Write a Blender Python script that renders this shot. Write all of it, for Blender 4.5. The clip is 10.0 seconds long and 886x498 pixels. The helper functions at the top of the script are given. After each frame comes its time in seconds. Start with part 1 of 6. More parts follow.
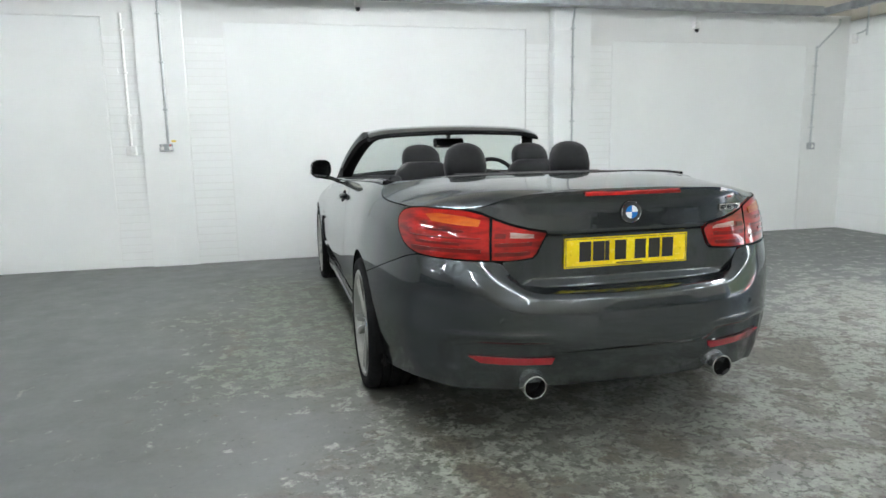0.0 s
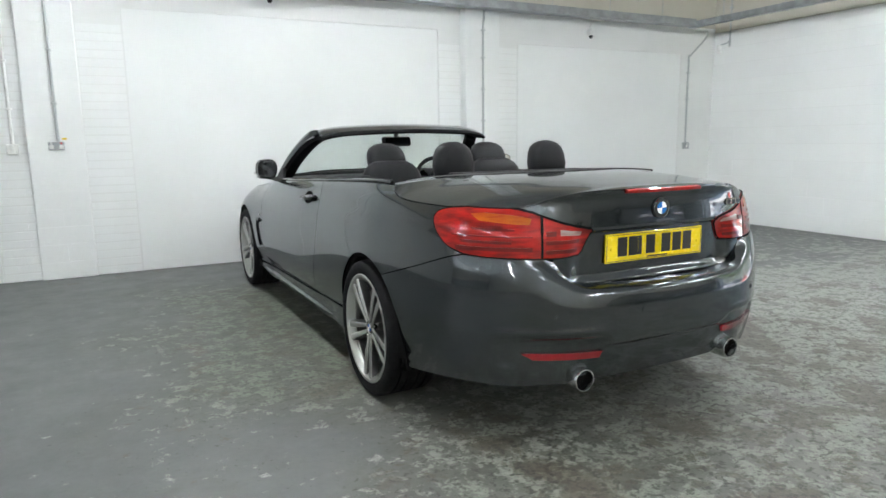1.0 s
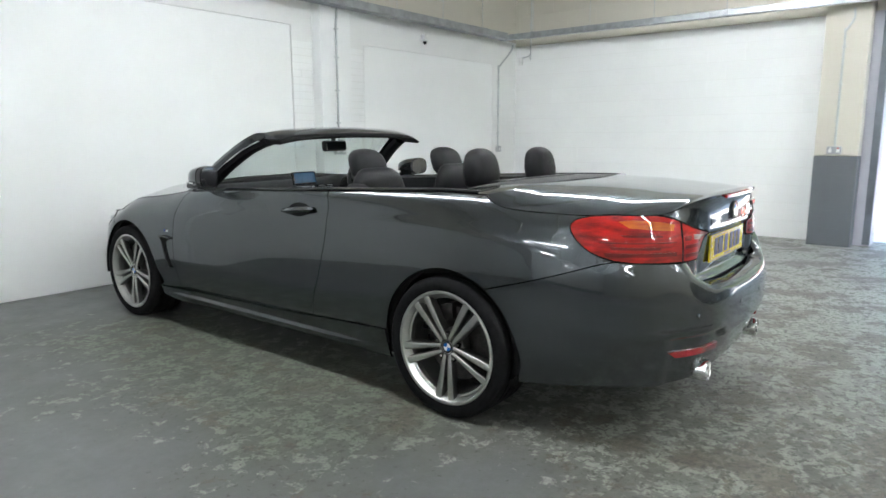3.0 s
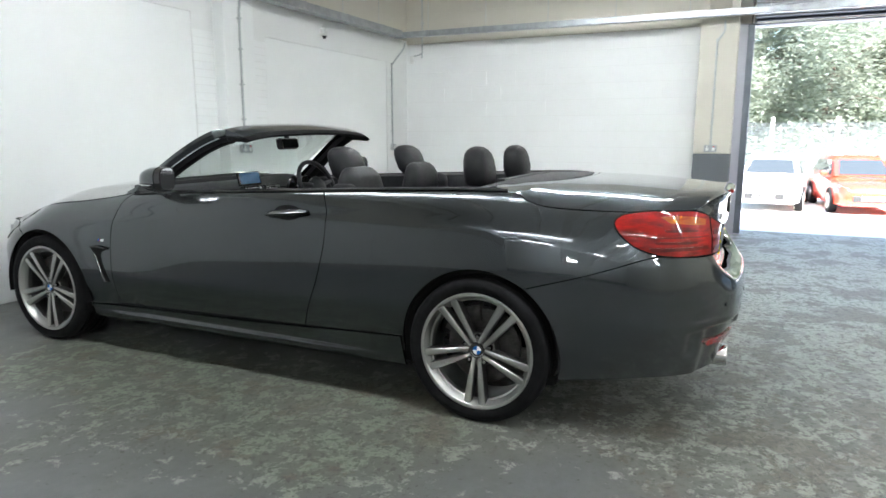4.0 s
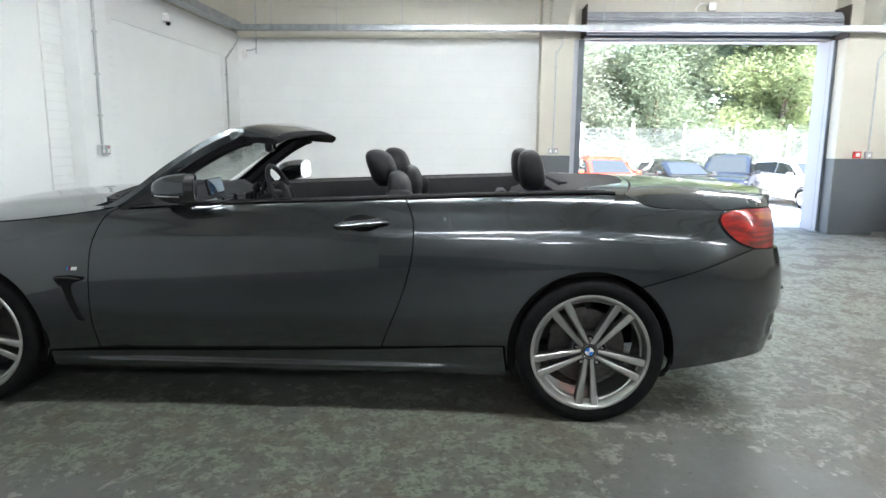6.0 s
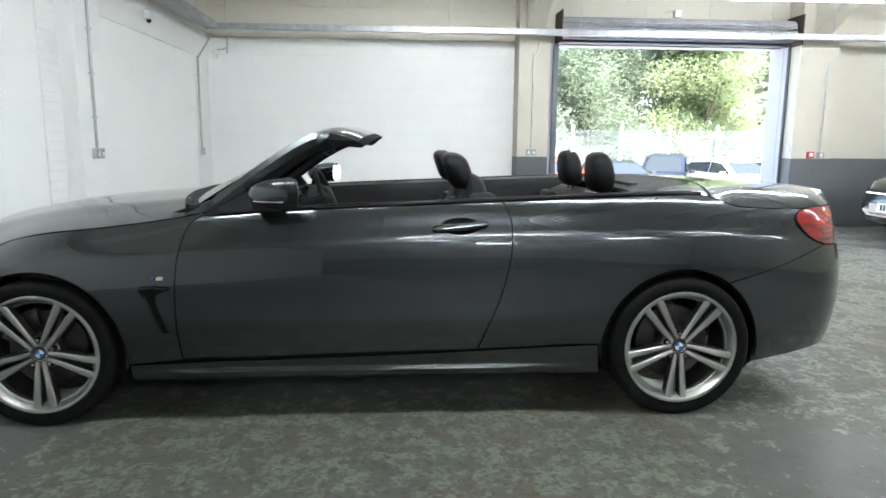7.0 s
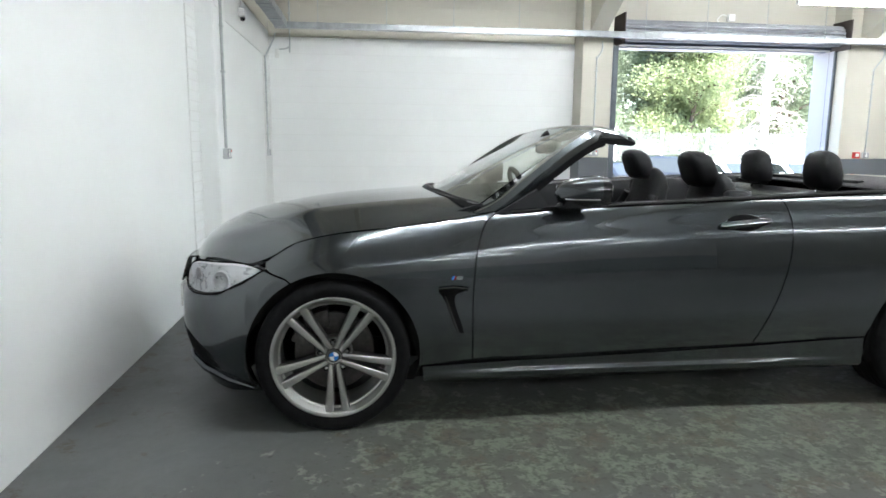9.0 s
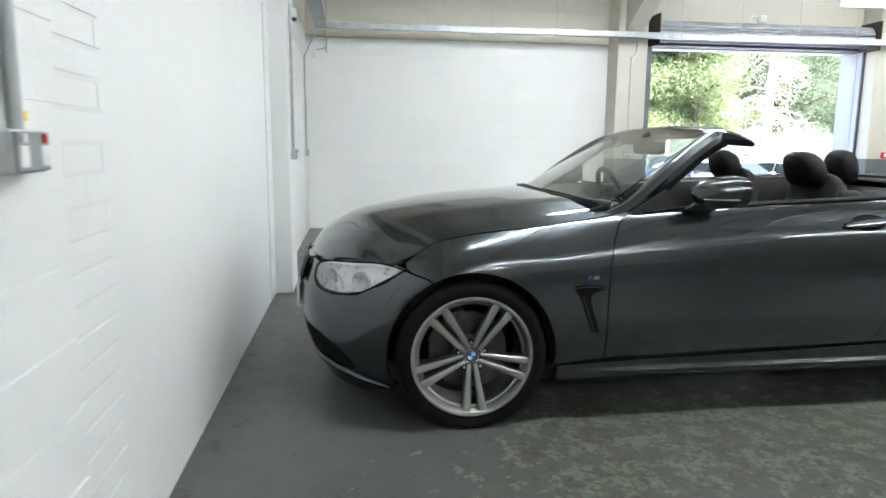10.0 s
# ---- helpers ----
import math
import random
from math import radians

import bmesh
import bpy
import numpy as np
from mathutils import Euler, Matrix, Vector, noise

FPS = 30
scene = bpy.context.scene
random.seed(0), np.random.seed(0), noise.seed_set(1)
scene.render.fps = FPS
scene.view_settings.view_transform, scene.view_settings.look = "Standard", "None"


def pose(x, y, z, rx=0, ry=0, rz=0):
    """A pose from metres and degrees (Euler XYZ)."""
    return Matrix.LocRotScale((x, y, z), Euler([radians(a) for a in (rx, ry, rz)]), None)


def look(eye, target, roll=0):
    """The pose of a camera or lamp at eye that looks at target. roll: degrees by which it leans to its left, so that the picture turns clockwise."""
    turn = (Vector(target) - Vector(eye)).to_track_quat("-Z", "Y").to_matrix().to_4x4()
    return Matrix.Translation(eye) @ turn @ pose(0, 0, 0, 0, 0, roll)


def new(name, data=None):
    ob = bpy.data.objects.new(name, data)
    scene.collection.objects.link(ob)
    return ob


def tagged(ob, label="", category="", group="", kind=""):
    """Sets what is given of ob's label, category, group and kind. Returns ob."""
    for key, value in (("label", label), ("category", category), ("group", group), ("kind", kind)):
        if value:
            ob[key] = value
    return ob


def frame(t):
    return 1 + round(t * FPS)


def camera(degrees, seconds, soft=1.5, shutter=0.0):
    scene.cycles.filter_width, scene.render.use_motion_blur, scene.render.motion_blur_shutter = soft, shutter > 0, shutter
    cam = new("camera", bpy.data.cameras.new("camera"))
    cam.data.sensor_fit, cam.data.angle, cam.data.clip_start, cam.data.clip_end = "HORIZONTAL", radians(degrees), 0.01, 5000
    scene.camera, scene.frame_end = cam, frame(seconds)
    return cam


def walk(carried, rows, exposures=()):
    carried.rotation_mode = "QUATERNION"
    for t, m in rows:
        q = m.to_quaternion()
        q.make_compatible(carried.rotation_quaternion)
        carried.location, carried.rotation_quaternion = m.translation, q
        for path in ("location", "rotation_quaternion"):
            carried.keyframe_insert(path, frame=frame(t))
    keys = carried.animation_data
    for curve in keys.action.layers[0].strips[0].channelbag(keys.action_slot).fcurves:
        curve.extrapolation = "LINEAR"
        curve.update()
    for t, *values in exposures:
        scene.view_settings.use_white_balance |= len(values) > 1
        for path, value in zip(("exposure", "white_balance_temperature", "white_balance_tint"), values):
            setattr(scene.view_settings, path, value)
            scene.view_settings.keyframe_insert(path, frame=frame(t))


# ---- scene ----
cam = camera(67.9, 10.0, shutter=0.35)
PATH = [
    (0, (-1.259, -3.158, 1.186), (-0.781, -1.242, 0.867), -1.0),
    (0.5, (-1.593, -3.042, 1.205), (-0.908, -1.191, 0.88), -0.9),
    (1, (-1.924, -2.87, 1.197), (-1.032, -1.11, 0.868), -0.8),
    (1.5, (-2.253, -2.651, 1.215), (-1.179, -0.997, 0.882), -0.7),
    (2, (-2.591, -2.404, 1.244), (-1.35, -0.872, 0.906), -0.6),
    (2.2, (-2.71, -2.303, 1.241), (-1.407, -0.823, 0.908), -0.6),
    (3.5, (-3.265, -1.382, 1.242), (-1.592, -0.341, 0.901), 0.1),
    (4, (-3.418, -1.039, 1.238), (-1.634, -0.202, 0.898), 0.1),
    (4.5, (-3.53, -0.659, 1.256), (-1.673, 0.0, 0.915), 0.3),
    (5, (-3.622, -0.252, 1.252), (-1.709, 0.224, 0.913), 0.4),
    (6.5, (-3.683, 0.87, 1.231), (-1.711, 0.829, 0.903), 0.6),
    (7, (-3.691, 1.249, 1.236), (-1.722, 1.127, 0.91), 0.5),
    (7.5, (-3.661, 1.613, 1.229), (-1.695, 1.439, 0.904), 0.6),
    (8, (-3.634, 1.987, 1.227), (-1.671, 1.789, 0.904), 0.6),
    (8.5, (-3.607, 2.362, 1.224), (-1.645, 2.144, 0.904), 0.5),
    (9, (-3.573, 2.67, 1.207), (-1.613, 2.433, 0.888), 0.5),
    (9.5, (-3.525, 2.97, 1.216), (-1.567, 2.717, 0.897), 0.4),
    (10, (-3.518, 3.281, 1.206), (-1.562, 3.019, 0.887), 0.5),
]
walk(cam, [(t, look(eye, target, roll)) for t, eye, target, roll in PATH])

# ---- daylight, lamps' strength, exposure ----
scene.view_settings.exposure = 3.15
TUBE = 19.4
world = bpy.data.worlds.new("sky")
scene.world = world
world.use_nodes = True
wn = world.node_tree
sky = wn.nodes.new("ShaderNodeTexSky")
sky.sky_type = "NISHITA"
sky.sun_disc = False
sky.sun_elevation = radians(48)
sky.sun_rotation = radians(242)
wn.links.new(sky.outputs["Color"], wn.nodes["Background"].inputs["Color"])
wn.nodes["Background"].inputs["Strength"].default_value = 0.15
sun = new("sun", bpy.data.lights.new("sun", "SUN"))
sun.data.energy, sun.data.angle, sun.data.color = 4.6, radians(0.5), (1.0, 0.97, 0.93)
sun.matrix_world = look((0, 0, 0), (0.70, 0.38, -0.86))


# ---- materials ----
def material(name):
    m = bpy.data.materials.new(name)
    m.use_nodes = True
    return m, m.node_tree.nodes, m.node_tree.links, m.node_tree.nodes["Principled BSDF"]


def put(bsdf, **values):
    for key, value in values.items():
        bsdf.inputs[key.replace("_", " ")].default_value = value


def coords(n, l, scale=1.0, kind="Object"):
    c = n.new("ShaderNodeTexCoord")
    mp = n.new("ShaderNodeMapping")
    mp.inputs["Scale"].default_value = (scale, scale, scale) if isinstance(scale, (int, float)) else scale
    if kind == "World":
        g = n.new("ShaderNodeNewGeometry")
        l.new(g.outputs["Position"], mp.inputs["Vector"])
    else:
        l.new(c.outputs[kind], mp.inputs["Vector"])
    return mp.outputs["Vector"]


def noise_tex(n, l, vec, scale, detail=4.0, rough=0.55, dist=0.0):
    t = n.new("ShaderNodeTexNoise")
    t.inputs["Scale"].default_value, t.inputs["Detail"].default_value = scale, detail
    t.inputs["Roughness"].default_value, t.inputs["Distortion"].default_value = rough, dist
    l.new(vec, t.inputs["Vector"])
    return t.outputs["Fac"]


def ramp(n, l, fac, stops):
    r = n.new("ShaderNodeValToRGB")
    e = r.color_ramp.elements
    while len(e) < len(stops):
        e.new(0.5)
    for el, (p, c) in zip(e, stops):
        el.position = p
        el.color = (c, c, c, 1) if isinstance(c, (int, float)) else (*c, 1)
    l.new(fac, r.inputs["Fac"])
    return r.outputs["Color"]


def mix(n, l, fac, a, b, mode="MIX"):
    m = n.new("ShaderNodeMix")
    m.data_type, m.blend_type = "RGBA", mode
    for sock, v in ((m.inputs["Factor"], fac), (m.inputs[6], a), (m.inputs[7], b)):
        if isinstance(v, (int, float)):
            sock.default_value = v if sock.name == "Factor" else (v, v, v, 1)
        elif isinstance(v, tuple):
            sock.default_value = (*v, 1)
        else:
            l.new(v, sock)
    return m.outputs[2]


def mathn(n, l, op, a, b):
    m = n.new("ShaderNodeMath")
    m.operation = op
    for sock, v in zip(m.inputs, (a, b)):
        if isinstance(v, (int, float)):
            sock.default_value = v
        else:
            l.new(v, sock)
    return m.outputs[0]


def bump(n, l, bsdf, height, strength, distance=0.01):
    b = n.new("ShaderNodeBump")
    b.inputs["Strength"].default_value, b.inputs["Distance"].default_value = strength, distance
    l.new(height, b.inputs["Height"])
    l.new(b.outputs["Normal"], bsdf.inputs["Normal"])


def plain(name, colour, rough=0.5, metal=0.0, vary=0.12, scale=25.0, coat=0.0, grain=0.0, grain_scale=180.0, spec=0.5):
    """A surface with a little drift in colour and gloss and, if asked, fine grain."""
    m, n, l, b = material(name)
    v = coords(n, l)
    f = noise_tex(n, l, v, scale, 5)
    dark = tuple(c * (1 - vary) for c in colour)
    light = tuple(min(1, c * (1 + vary)) for c in colour)
    l.new(ramp(n, l, f, ((0.3, dark), (0.7, light))), b.inputs["Base Color"])
    l.new(ramp(n, l, noise_tex(n, l, v, scale * 2.3, 3), ((0.3, max(0, rough - 0.06)), (0.7, min(1, rough + 0.06)))), b.inputs["Roughness"])
    put(b, Metallic=metal, Coat_Weight=coat, Specular_IOR_Level=spec)
    if grain:
        bump(n, l, b, noise_tex(n, l, v, grain_scale, 2), grain, 0.002)
    return m


def wall_paint(name, colour, dirt=0.05, soft=0.25):
    m, n, l, b = material(name)
    v = coords(n, l, 1.0, "World")
    big = noise_tex(n, l, v, 0.9, 5, 0.6)
    fine = noise_tex(n, l, v, 9.0, 6, 0.65)
    c = mix(n, l, ramp(n, l, big, ((0.35, 0.0), (0.75, 1.0))), colour, tuple(x * (1 - dirt) for x in colour))
    streak = noise_tex(n, l, coords(n, l, (7.0, 7.0, 0.6), "World"), 1.0, 4)
    c = mix(n, l, ramp(n, l, streak, ((0.55, 0.0), (0.85, 0.4))), c, tuple(x * 0.95 for x in colour))
    scuff = noise_tex(n, l, v, 3.1, 8, 0.75, 0.6)
    c = mix(n, l, ramp(n, l, scuff, ((0.70, 0.0), (0.80, 0.3))), c, (0.5, 0.49, 0.46))
    oi = n.new("ShaderNodeObjectInfo")
    c = mix(n, l, mathn(n, l, "MULTIPLY", oi.outputs["Random"], 0.10), c, tuple(x * 0.8 for x in colour))
    l.new(c, b.inputs["Base Color"])
    put(b, Roughness=0.55)
    bump(n, l, b, mathn(n, l, "ADD", fine, mathn(n, l, "MULTIPLY", noise_tex(n, l, v, 60, 3), 0.5)), soft, 0.006)
    return m


WHITE = wall_paint("white_wall_paint", (0.80, 0.81, 0.80))
CREAM = wall_paint("cream_wall_paint", (0.52, 0.495, 0.422))
# greyer white behind blocks and bricks: the joints' shade put into the colour
JOINT = wall_paint("shaded_white_joints", (0.755, 0.76, 0.745), 0.08)
DADO = wall_paint("dark_grey_wall_paint", (0.10, 0.11, 0.12), 0.2)
LAVENDER = wall_paint("outer_reveal_paint", (0.42, 0.42, 0.47))
ROOF = wall_paint("roof_lining", (0.70, 0.69, 0.655), 0.1)


def floor_material():
    """Blue-grey floor paint, chipped through to an older green coat and pale concrete, with brown stains and scuffs."""
    m, n, l, b = material("worn_painted_concrete")
    v = coords(n, l, 1.0, "World")
    sep = n.new("ShaderNodeSeparateXYZ")
    l.new(v, sep.inputs[0])
    x, y = sep.outputs["X"], sep.outputs["Y"]
    op = lambda o, a, c: mathn(n, l, o, a, c)
    tent = lambda p, mid, slope: op("SUBTRACT", 1.0, op("MULTIPLY", op("ABSOLUTE", op("SUBTRACT", p, mid), 0), slope))
    clamp = lambda f: op("MINIMUM", op("MAXIMUM", f, 0.0), 1.0)
    drift = op("MULTIPLY", op("SUBTRACT", noise_tex(n, l, v, 1.1, 5, 0.6), 0.5), 2.4)
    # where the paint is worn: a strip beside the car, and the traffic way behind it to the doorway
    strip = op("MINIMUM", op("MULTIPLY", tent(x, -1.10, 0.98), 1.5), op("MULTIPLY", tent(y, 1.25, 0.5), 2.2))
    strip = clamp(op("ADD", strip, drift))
    way = op("ADD", op("MULTIPLY", op("ADD", x, 1.80), 0.95), op("MULTIPLY", op("ADD", y, 0.5), -0.28))
    # daylight spilling in at the doorway, painted as extra pale chips
    door_light = clamp(op("MULTIPLY", op("SUBTRACT", x, 0.3), 0.4))
    way = clamp(op("ADD", op("MINIMUM", way, op("ADD", op("MULTIPLY", y, -0.55), 1.0)), op("MULTIPLY", drift, 1.1)))
    zone = op("MAXIMUM", strip, way)
    # sound paint: soft cloudy drift and a dull film of dirt near the wear
    paint = mix(n, l, ramp(n, l, noise_tex(n, l, v, 1.6, 5, 0.55), ((0.3, 0.0), (0.7, 1.0))), (0.100, 0.107, 0.105), (0.120, 0.126, 0.123))
    paint = mix(n, l, ramp(n, l, noise_tex(n, l, v, 7.0, 8, 0.7), ((0.45, 0.0), (0.75, 0.35))), paint, (0.150, 0.153, 0.144))
    paint = mix(n, l, ramp(n, l, noise_tex(n, l, v, 22.0, 9, 0.75), ((0.40, 0.0), (0.66, 0.5))), paint, (0.080, 0.084, 0.078))
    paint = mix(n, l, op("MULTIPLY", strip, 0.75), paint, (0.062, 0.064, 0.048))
    dusty = mix(n, l, ramp(n, l, noise_tex(n, l, v, 5.0, 8, 0.68), ((0.35, 0.0), (0.62, 1.0))), (0.134, 0.131, 0.118), (0.216, 0.210, 0.192))
    grimy = mix(n, l, ramp(n, l, noise_tex(n, l, v, 6.0, 9, 0.72), ((0.38, 0.0), (0.64, 1.0))), (0.066, 0.063, 0.050), (0.132, 0.131, 0.112))
    dusty = mix(n, l, clamp(op("ADD", op("MULTIPLY", op("ADD", x, 0.35), 0.9), op("MULTIPLY", drift, 0.5))), grimy, dusty)
    paint = mix(n, l, op("MULTIPLY", way, 0.85), paint, dusty)
    # chips down to the pale coat, crisp at their edges, dense in the worn zones; more and paler by the door for
    # daylight
    chip = noise_tex(n, l, v, 9.5, 13, 0.74, 0.2)
    chips = ramp(n, l, op("ADD", chip, op("ADD", op("MULTIPLY", zone, 0.158), op("MULTIPLY", door_light, 0.10))), ((0.645, 0.0), (0.69, 1.0)))
    tone = ramp(n, l, noise_tex(n, l, v, 55, 5, 0.7), ((0.35, 0.0), (0.65, 1.0)))
    green = mix(n, l, tone, (0.104, 0.132, 0.094), (0.190, 0.218, 0.166))
    stone = mix(n, l, tone, (0.250, 0.256, 0.228), (0.385, 0.385, 0.348))
    pale = mix(n, l, op("MAXIMUM", strip, op("MULTIPLY", op("SUBTRACT", way, door_light), 0.6)), stone, green)
    col = mix(n, l, op("MULTIPLY", chips, 0.9), paint, pale)
    # brown stains in ragged patches, small dark flecks, pale scrapes
    foot = clamp(op("MULTIPLY", op("SUBTRACT", y, 3.0), 1.1))
    brown = op("ADD", noise_tex(n, l, v, 5.5, 12, 0.74, 0.2), op("MULTIPLY", op("MAXIMUM", zone, foot), 0.125))
    brown = ramp(n, l, brown, ((0.668, 0.0), (0.71, 0.85)))
    wide = ramp(n, l, op("ADD", noise_tex(n, l, v, 2.1, 14, 0.72, 0.3), op("MULTIPLY", way, 0.12)), ((0.635, 0.0), (0.675, 0.7)))
    brown = op("MAXIMUM", brown, op("MULTIPLY", wide, way))
    col = mix(n, l, brown, col, mix(n, l, tone, (0.055, 0.043, 0.030), (0.100, 0.082, 0.060)))
    fleck = op("ADD", noise_tex(n, l, v, 30, 7, 0.7, 0.3), op("MULTIPLY", zone, 0.125))
    flecks = ramp(n, l, fleck, ((0.655, 0.0), (0.70, 0.85)))
    col = mix(n, l, flecks, col, (0.042, 0.040, 0.032))
    scrape = op("ADD", noise_tex(n, l, coords(n, l, (1.0, 0.6, 1.0), "World"), 10, 10, 0.7, 0.4), op("MULTIPLY", op("SUBTRACT", noise_tex(n, l, v, 0.9, 3), 0.5), 0.3))
    col = mix(n, l, ramp(n, l, scrape, ((0.665, 0.0), (0.71, 0.7))), col, (0.260, 0.262, 0.220))
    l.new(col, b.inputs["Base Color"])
    rgh = mix(n, l, op("MULTIPLY", chips, 0.8), ramp(n, l, noise_tex(n, l, v, 5, 6, 0.6), ((0.3, 0.38), (0.7, 0.50))), 0.46)
    l.new(rgh, b.inputs["Roughness"])
    h = op("ADD", op("MULTIPLY", chips, -0.5), op("MULTIPLY", noise_tex(n, l, v, 30, 8, 0.7), 0.6))
    bump(n, l, b, h, 0.25, 0.003)
    return m


FLOOR = floor_material()


def paint_material():
    m, n, l, b = material("dark_grey_metallic_paint")
    v = coords(n, l)
    flake = noise_tex(n, l, v, 900, 1)
    c = ramp(n, l, flake, ((0.35, (0.044, 0.050, 0.0535)), (0.7, (0.096, 0.107, 0.114))))
    l.new(c, b.inputs["Base Color"])
    put(b, Metallic=0.95, Roughness=0.25, Coat_Weight=1.0, Coat_IOR=1.52, Specular_Tint=(0.45, 0.48, 0.50, 1))
    dust = noise_tex(n, l, v, 6, 6, 0.7)
    l.new(ramp(n, l, dust, ((0.4, 0.004), (0.85, 0.014))), b.inputs["Coat Roughness"])
    return m


PAINT = paint_material()
BLACKGLOSS = plain("gloss_black_trim", (0.012, 0.012, 0.013), 0.12, coat=0.5)
BLACK = plain("black_plastic", (0.011, 0.011, 0.012), 0.6, grain=0.15, spec=0.25)
SOFTBLACK = plain("soft_black_lining", (0.006, 0.006, 0.0065), 0.85, grain=0.2, spec=0.08)
GAP = plain("dark_underbody", (0.005, 0.005, 0.005), 0.9, spec=0.15)
RUBBER = plain("tyre_rubber", (0.007, 0.007, 0.0075), 0.75, vary=0.3, scale=30, grain=0.1, spec=0.12)
LEATHER = plain("black_leather", (0.0065, 0.0065, 0.0075), 0.5, vary=0.2, grain=0.3, grain_scale=350, spec=0.22)
FABRIC = plain("dark_cover_cloth", (0.022, 0.021, 0.022), 0.75, vary=0.2, grain=0.4, grain_scale=600)
ALLOY = plain("machined_alloy", (0.43, 0.432, 0.41), 0.34, 0.94, vary=0.03, scale=5)
ALLOYDARK = plain("grey_wheel_paint", (0.17, 0.168, 0.162), 0.33, 0.9)
DISC = plain("brake_disc_steel", (0.09, 0.085, 0.08), 0.45, 0.8, vary=0.3, scale=40)
CHROME = plain("chrome", (0.80, 0.80, 0.80), 0.09, 1.0, vary=0.04)
LAMPIN = plain("lamp_reflector", (0.48, 0.49, 0.50), 0.3, 0.4, vary=0.08, scale=14)
SILVER = plain("satin_silver_trim", (0.48, 0.49, 0.50), 0.3, 0.9)
STEEL = plain("galvanised_steel", (0.31, 0.325, 0.335), 0.42, 0.75, vary=0.18, scale=9)
CONDUIT = plain("grey_painted_conduit", (0.42, 0.45, 0.45), 0.4, 0.3, vary=0.1)
STEELBLUE = plain("blue_grey_steel", (0.10, 0.115, 0.13), 0.45, 0.3, vary=0.2, scale=6)
SHUTTER = plain("shutter_slats", (0.30, 0.31, 0.33), 0.4, 0.15, vary=0.15, scale=7)
BROWN = plain("brown_endplate", (0.055, 0.042, 0.036), 0.6)
BOXGREY = plain("grey_switch_box", (0.50, 0.52, 0.52), 0.4, 0.2)
OFFWHITE = plain("white_plastic", (0.72, 0.72, 0.70), 0.4)
YELLOW = plain("yellow_sticker", (0.75, 0.55, 0.03), 0.5)
REDPLASTIC = plain("red_alarm_plastic", (0.55, 0.02, 0.02), 0.35)
PLATEYELLOW = plain("yellow_number_plate", (0.80, 0.60, 0.01), 0.25, vary=0.05, coat=0.6)
PLATEWHITE = plain("white_number_plate", (0.78, 0.78, 0.76), 0.25, vary=0.05, coat=0.6)
INK = plain("black_ink", (0.012, 0.012, 0.012), 0.4)
BLUE = plain("badge_blue", (0.02, 0.17, 0.55), 0.2, coat=0.6)
BADGEWHITE = plain("badge_white", (0.80, 0.82, 0.84), 0.2, coat=0.6)
REFLECTOR = plain("red_reflector", (0.22, 0.008, 0.012), 0.2, coat=0.8, grain=0.3, grain_scale=900)
SCREEN = plain("screen_glass", (0.02, 0.06, 0.12), 0.08, coat=1.0)


def lens_material(name, colour, deep):
    """Moulded lamp plastic: a clear skin over ribbed colour."""
    m, n, l, b = material(name)
    v = coords(n, l)
    f = noise_tex(n, l, coords(n, l, (6, 6, 30)), 1.6, 3)
    l.new(ramp(n, l, f, ((0.3, deep), (0.62, colour))), b.inputs["Base Color"])
    put(b, Roughness=0.3, Coat_Weight=1.0, Coat_Roughness=0.015, Coat_IOR=1.5, Specular_IOR_Level=0.2)
    return m


LENSRED = lens_material("red_lamp_lens", (0.38, 0.005, 0.003), (0.12, 0.0015, 0.001))
LENSAMBER = lens_material("amber_lamp_lens", (0.46, 0.105, 0.004), (0.30, 0.030, 0.003))
LENSDARK = lens_material("dark_red_lamp_lens", (0.17, 0.003, 0.002), (0.07, 0.0015, 0.001))
LENSCLEAR = lens_material("clear_lamp_lens", (0.46, 0.36, 0.33), (0.30, 0.12, 0.10))


def glass_material(name, colour, rough=0.0, ior=1.45):
    m, n, l, b = material(name)
    put(b, Base_Color=(*colour, 1), Roughness=rough, Transmission_Weight=1.0, IOR=ior)
    v = coords(n, l)
    l.new(ramp(n, l, noise_tex(n, l, v, 5, 4), ((0.4, rough), (0.9, rough + 0.006))), b.inputs["Roughness"])
    return m


GLASS = glass_material("tinted_glass", (0.86, 0.93, 0.89))
LAMPGLASS = glass_material("lamp_cover", (0.95, 0.96, 0.97), 0.0, 1.2)
MIRROR = plain("mirror_silver", (0.88, 0.89, 0.90), 0.02, 1.0, vary=0.01)


def glow(name, colour, strength):
    m, n, l, b = material(name)
    put(b, Base_Color=(0.8, 0.8, 0.8, 1), Emission_Color=(*colour, 1), Emission_Strength=strength)
    return m


TUBEGLOW = glow("fluorescent_tube", (0.905, 0.955, 1.0), TUBE)


# ---- mesh helpers ----
def part(name, bm, mat, parent=None, label="", smooth=False, recalc=True):
    if recalc:
        bmesh.ops.recalc_face_normals(bm, faces=bm.faces)
    me = bpy.data.meshes.new(name)
    bm.to_mesh(me)
    bm.free()
    for m in (mat if isinstance(mat, (list, tuple)) else (mat,)):
        me.materials.append(m)
    if smooth:
        for p in me.polygons:
            p.use_smooth = True
        me.set_sharp_from_angle(angle=radians(smooth if smooth > 1 else 40))
    ob = new(name, me)
    if parent:
        ob.parent = parent
    if label:
        tagged(ob, label)
    return ob


def share(name, me, m, parent):
    """Another object on the same mesh."""
    ob = new(name, me)
    ob.parent = parent
    ob.matrix_basis = m
    return ob


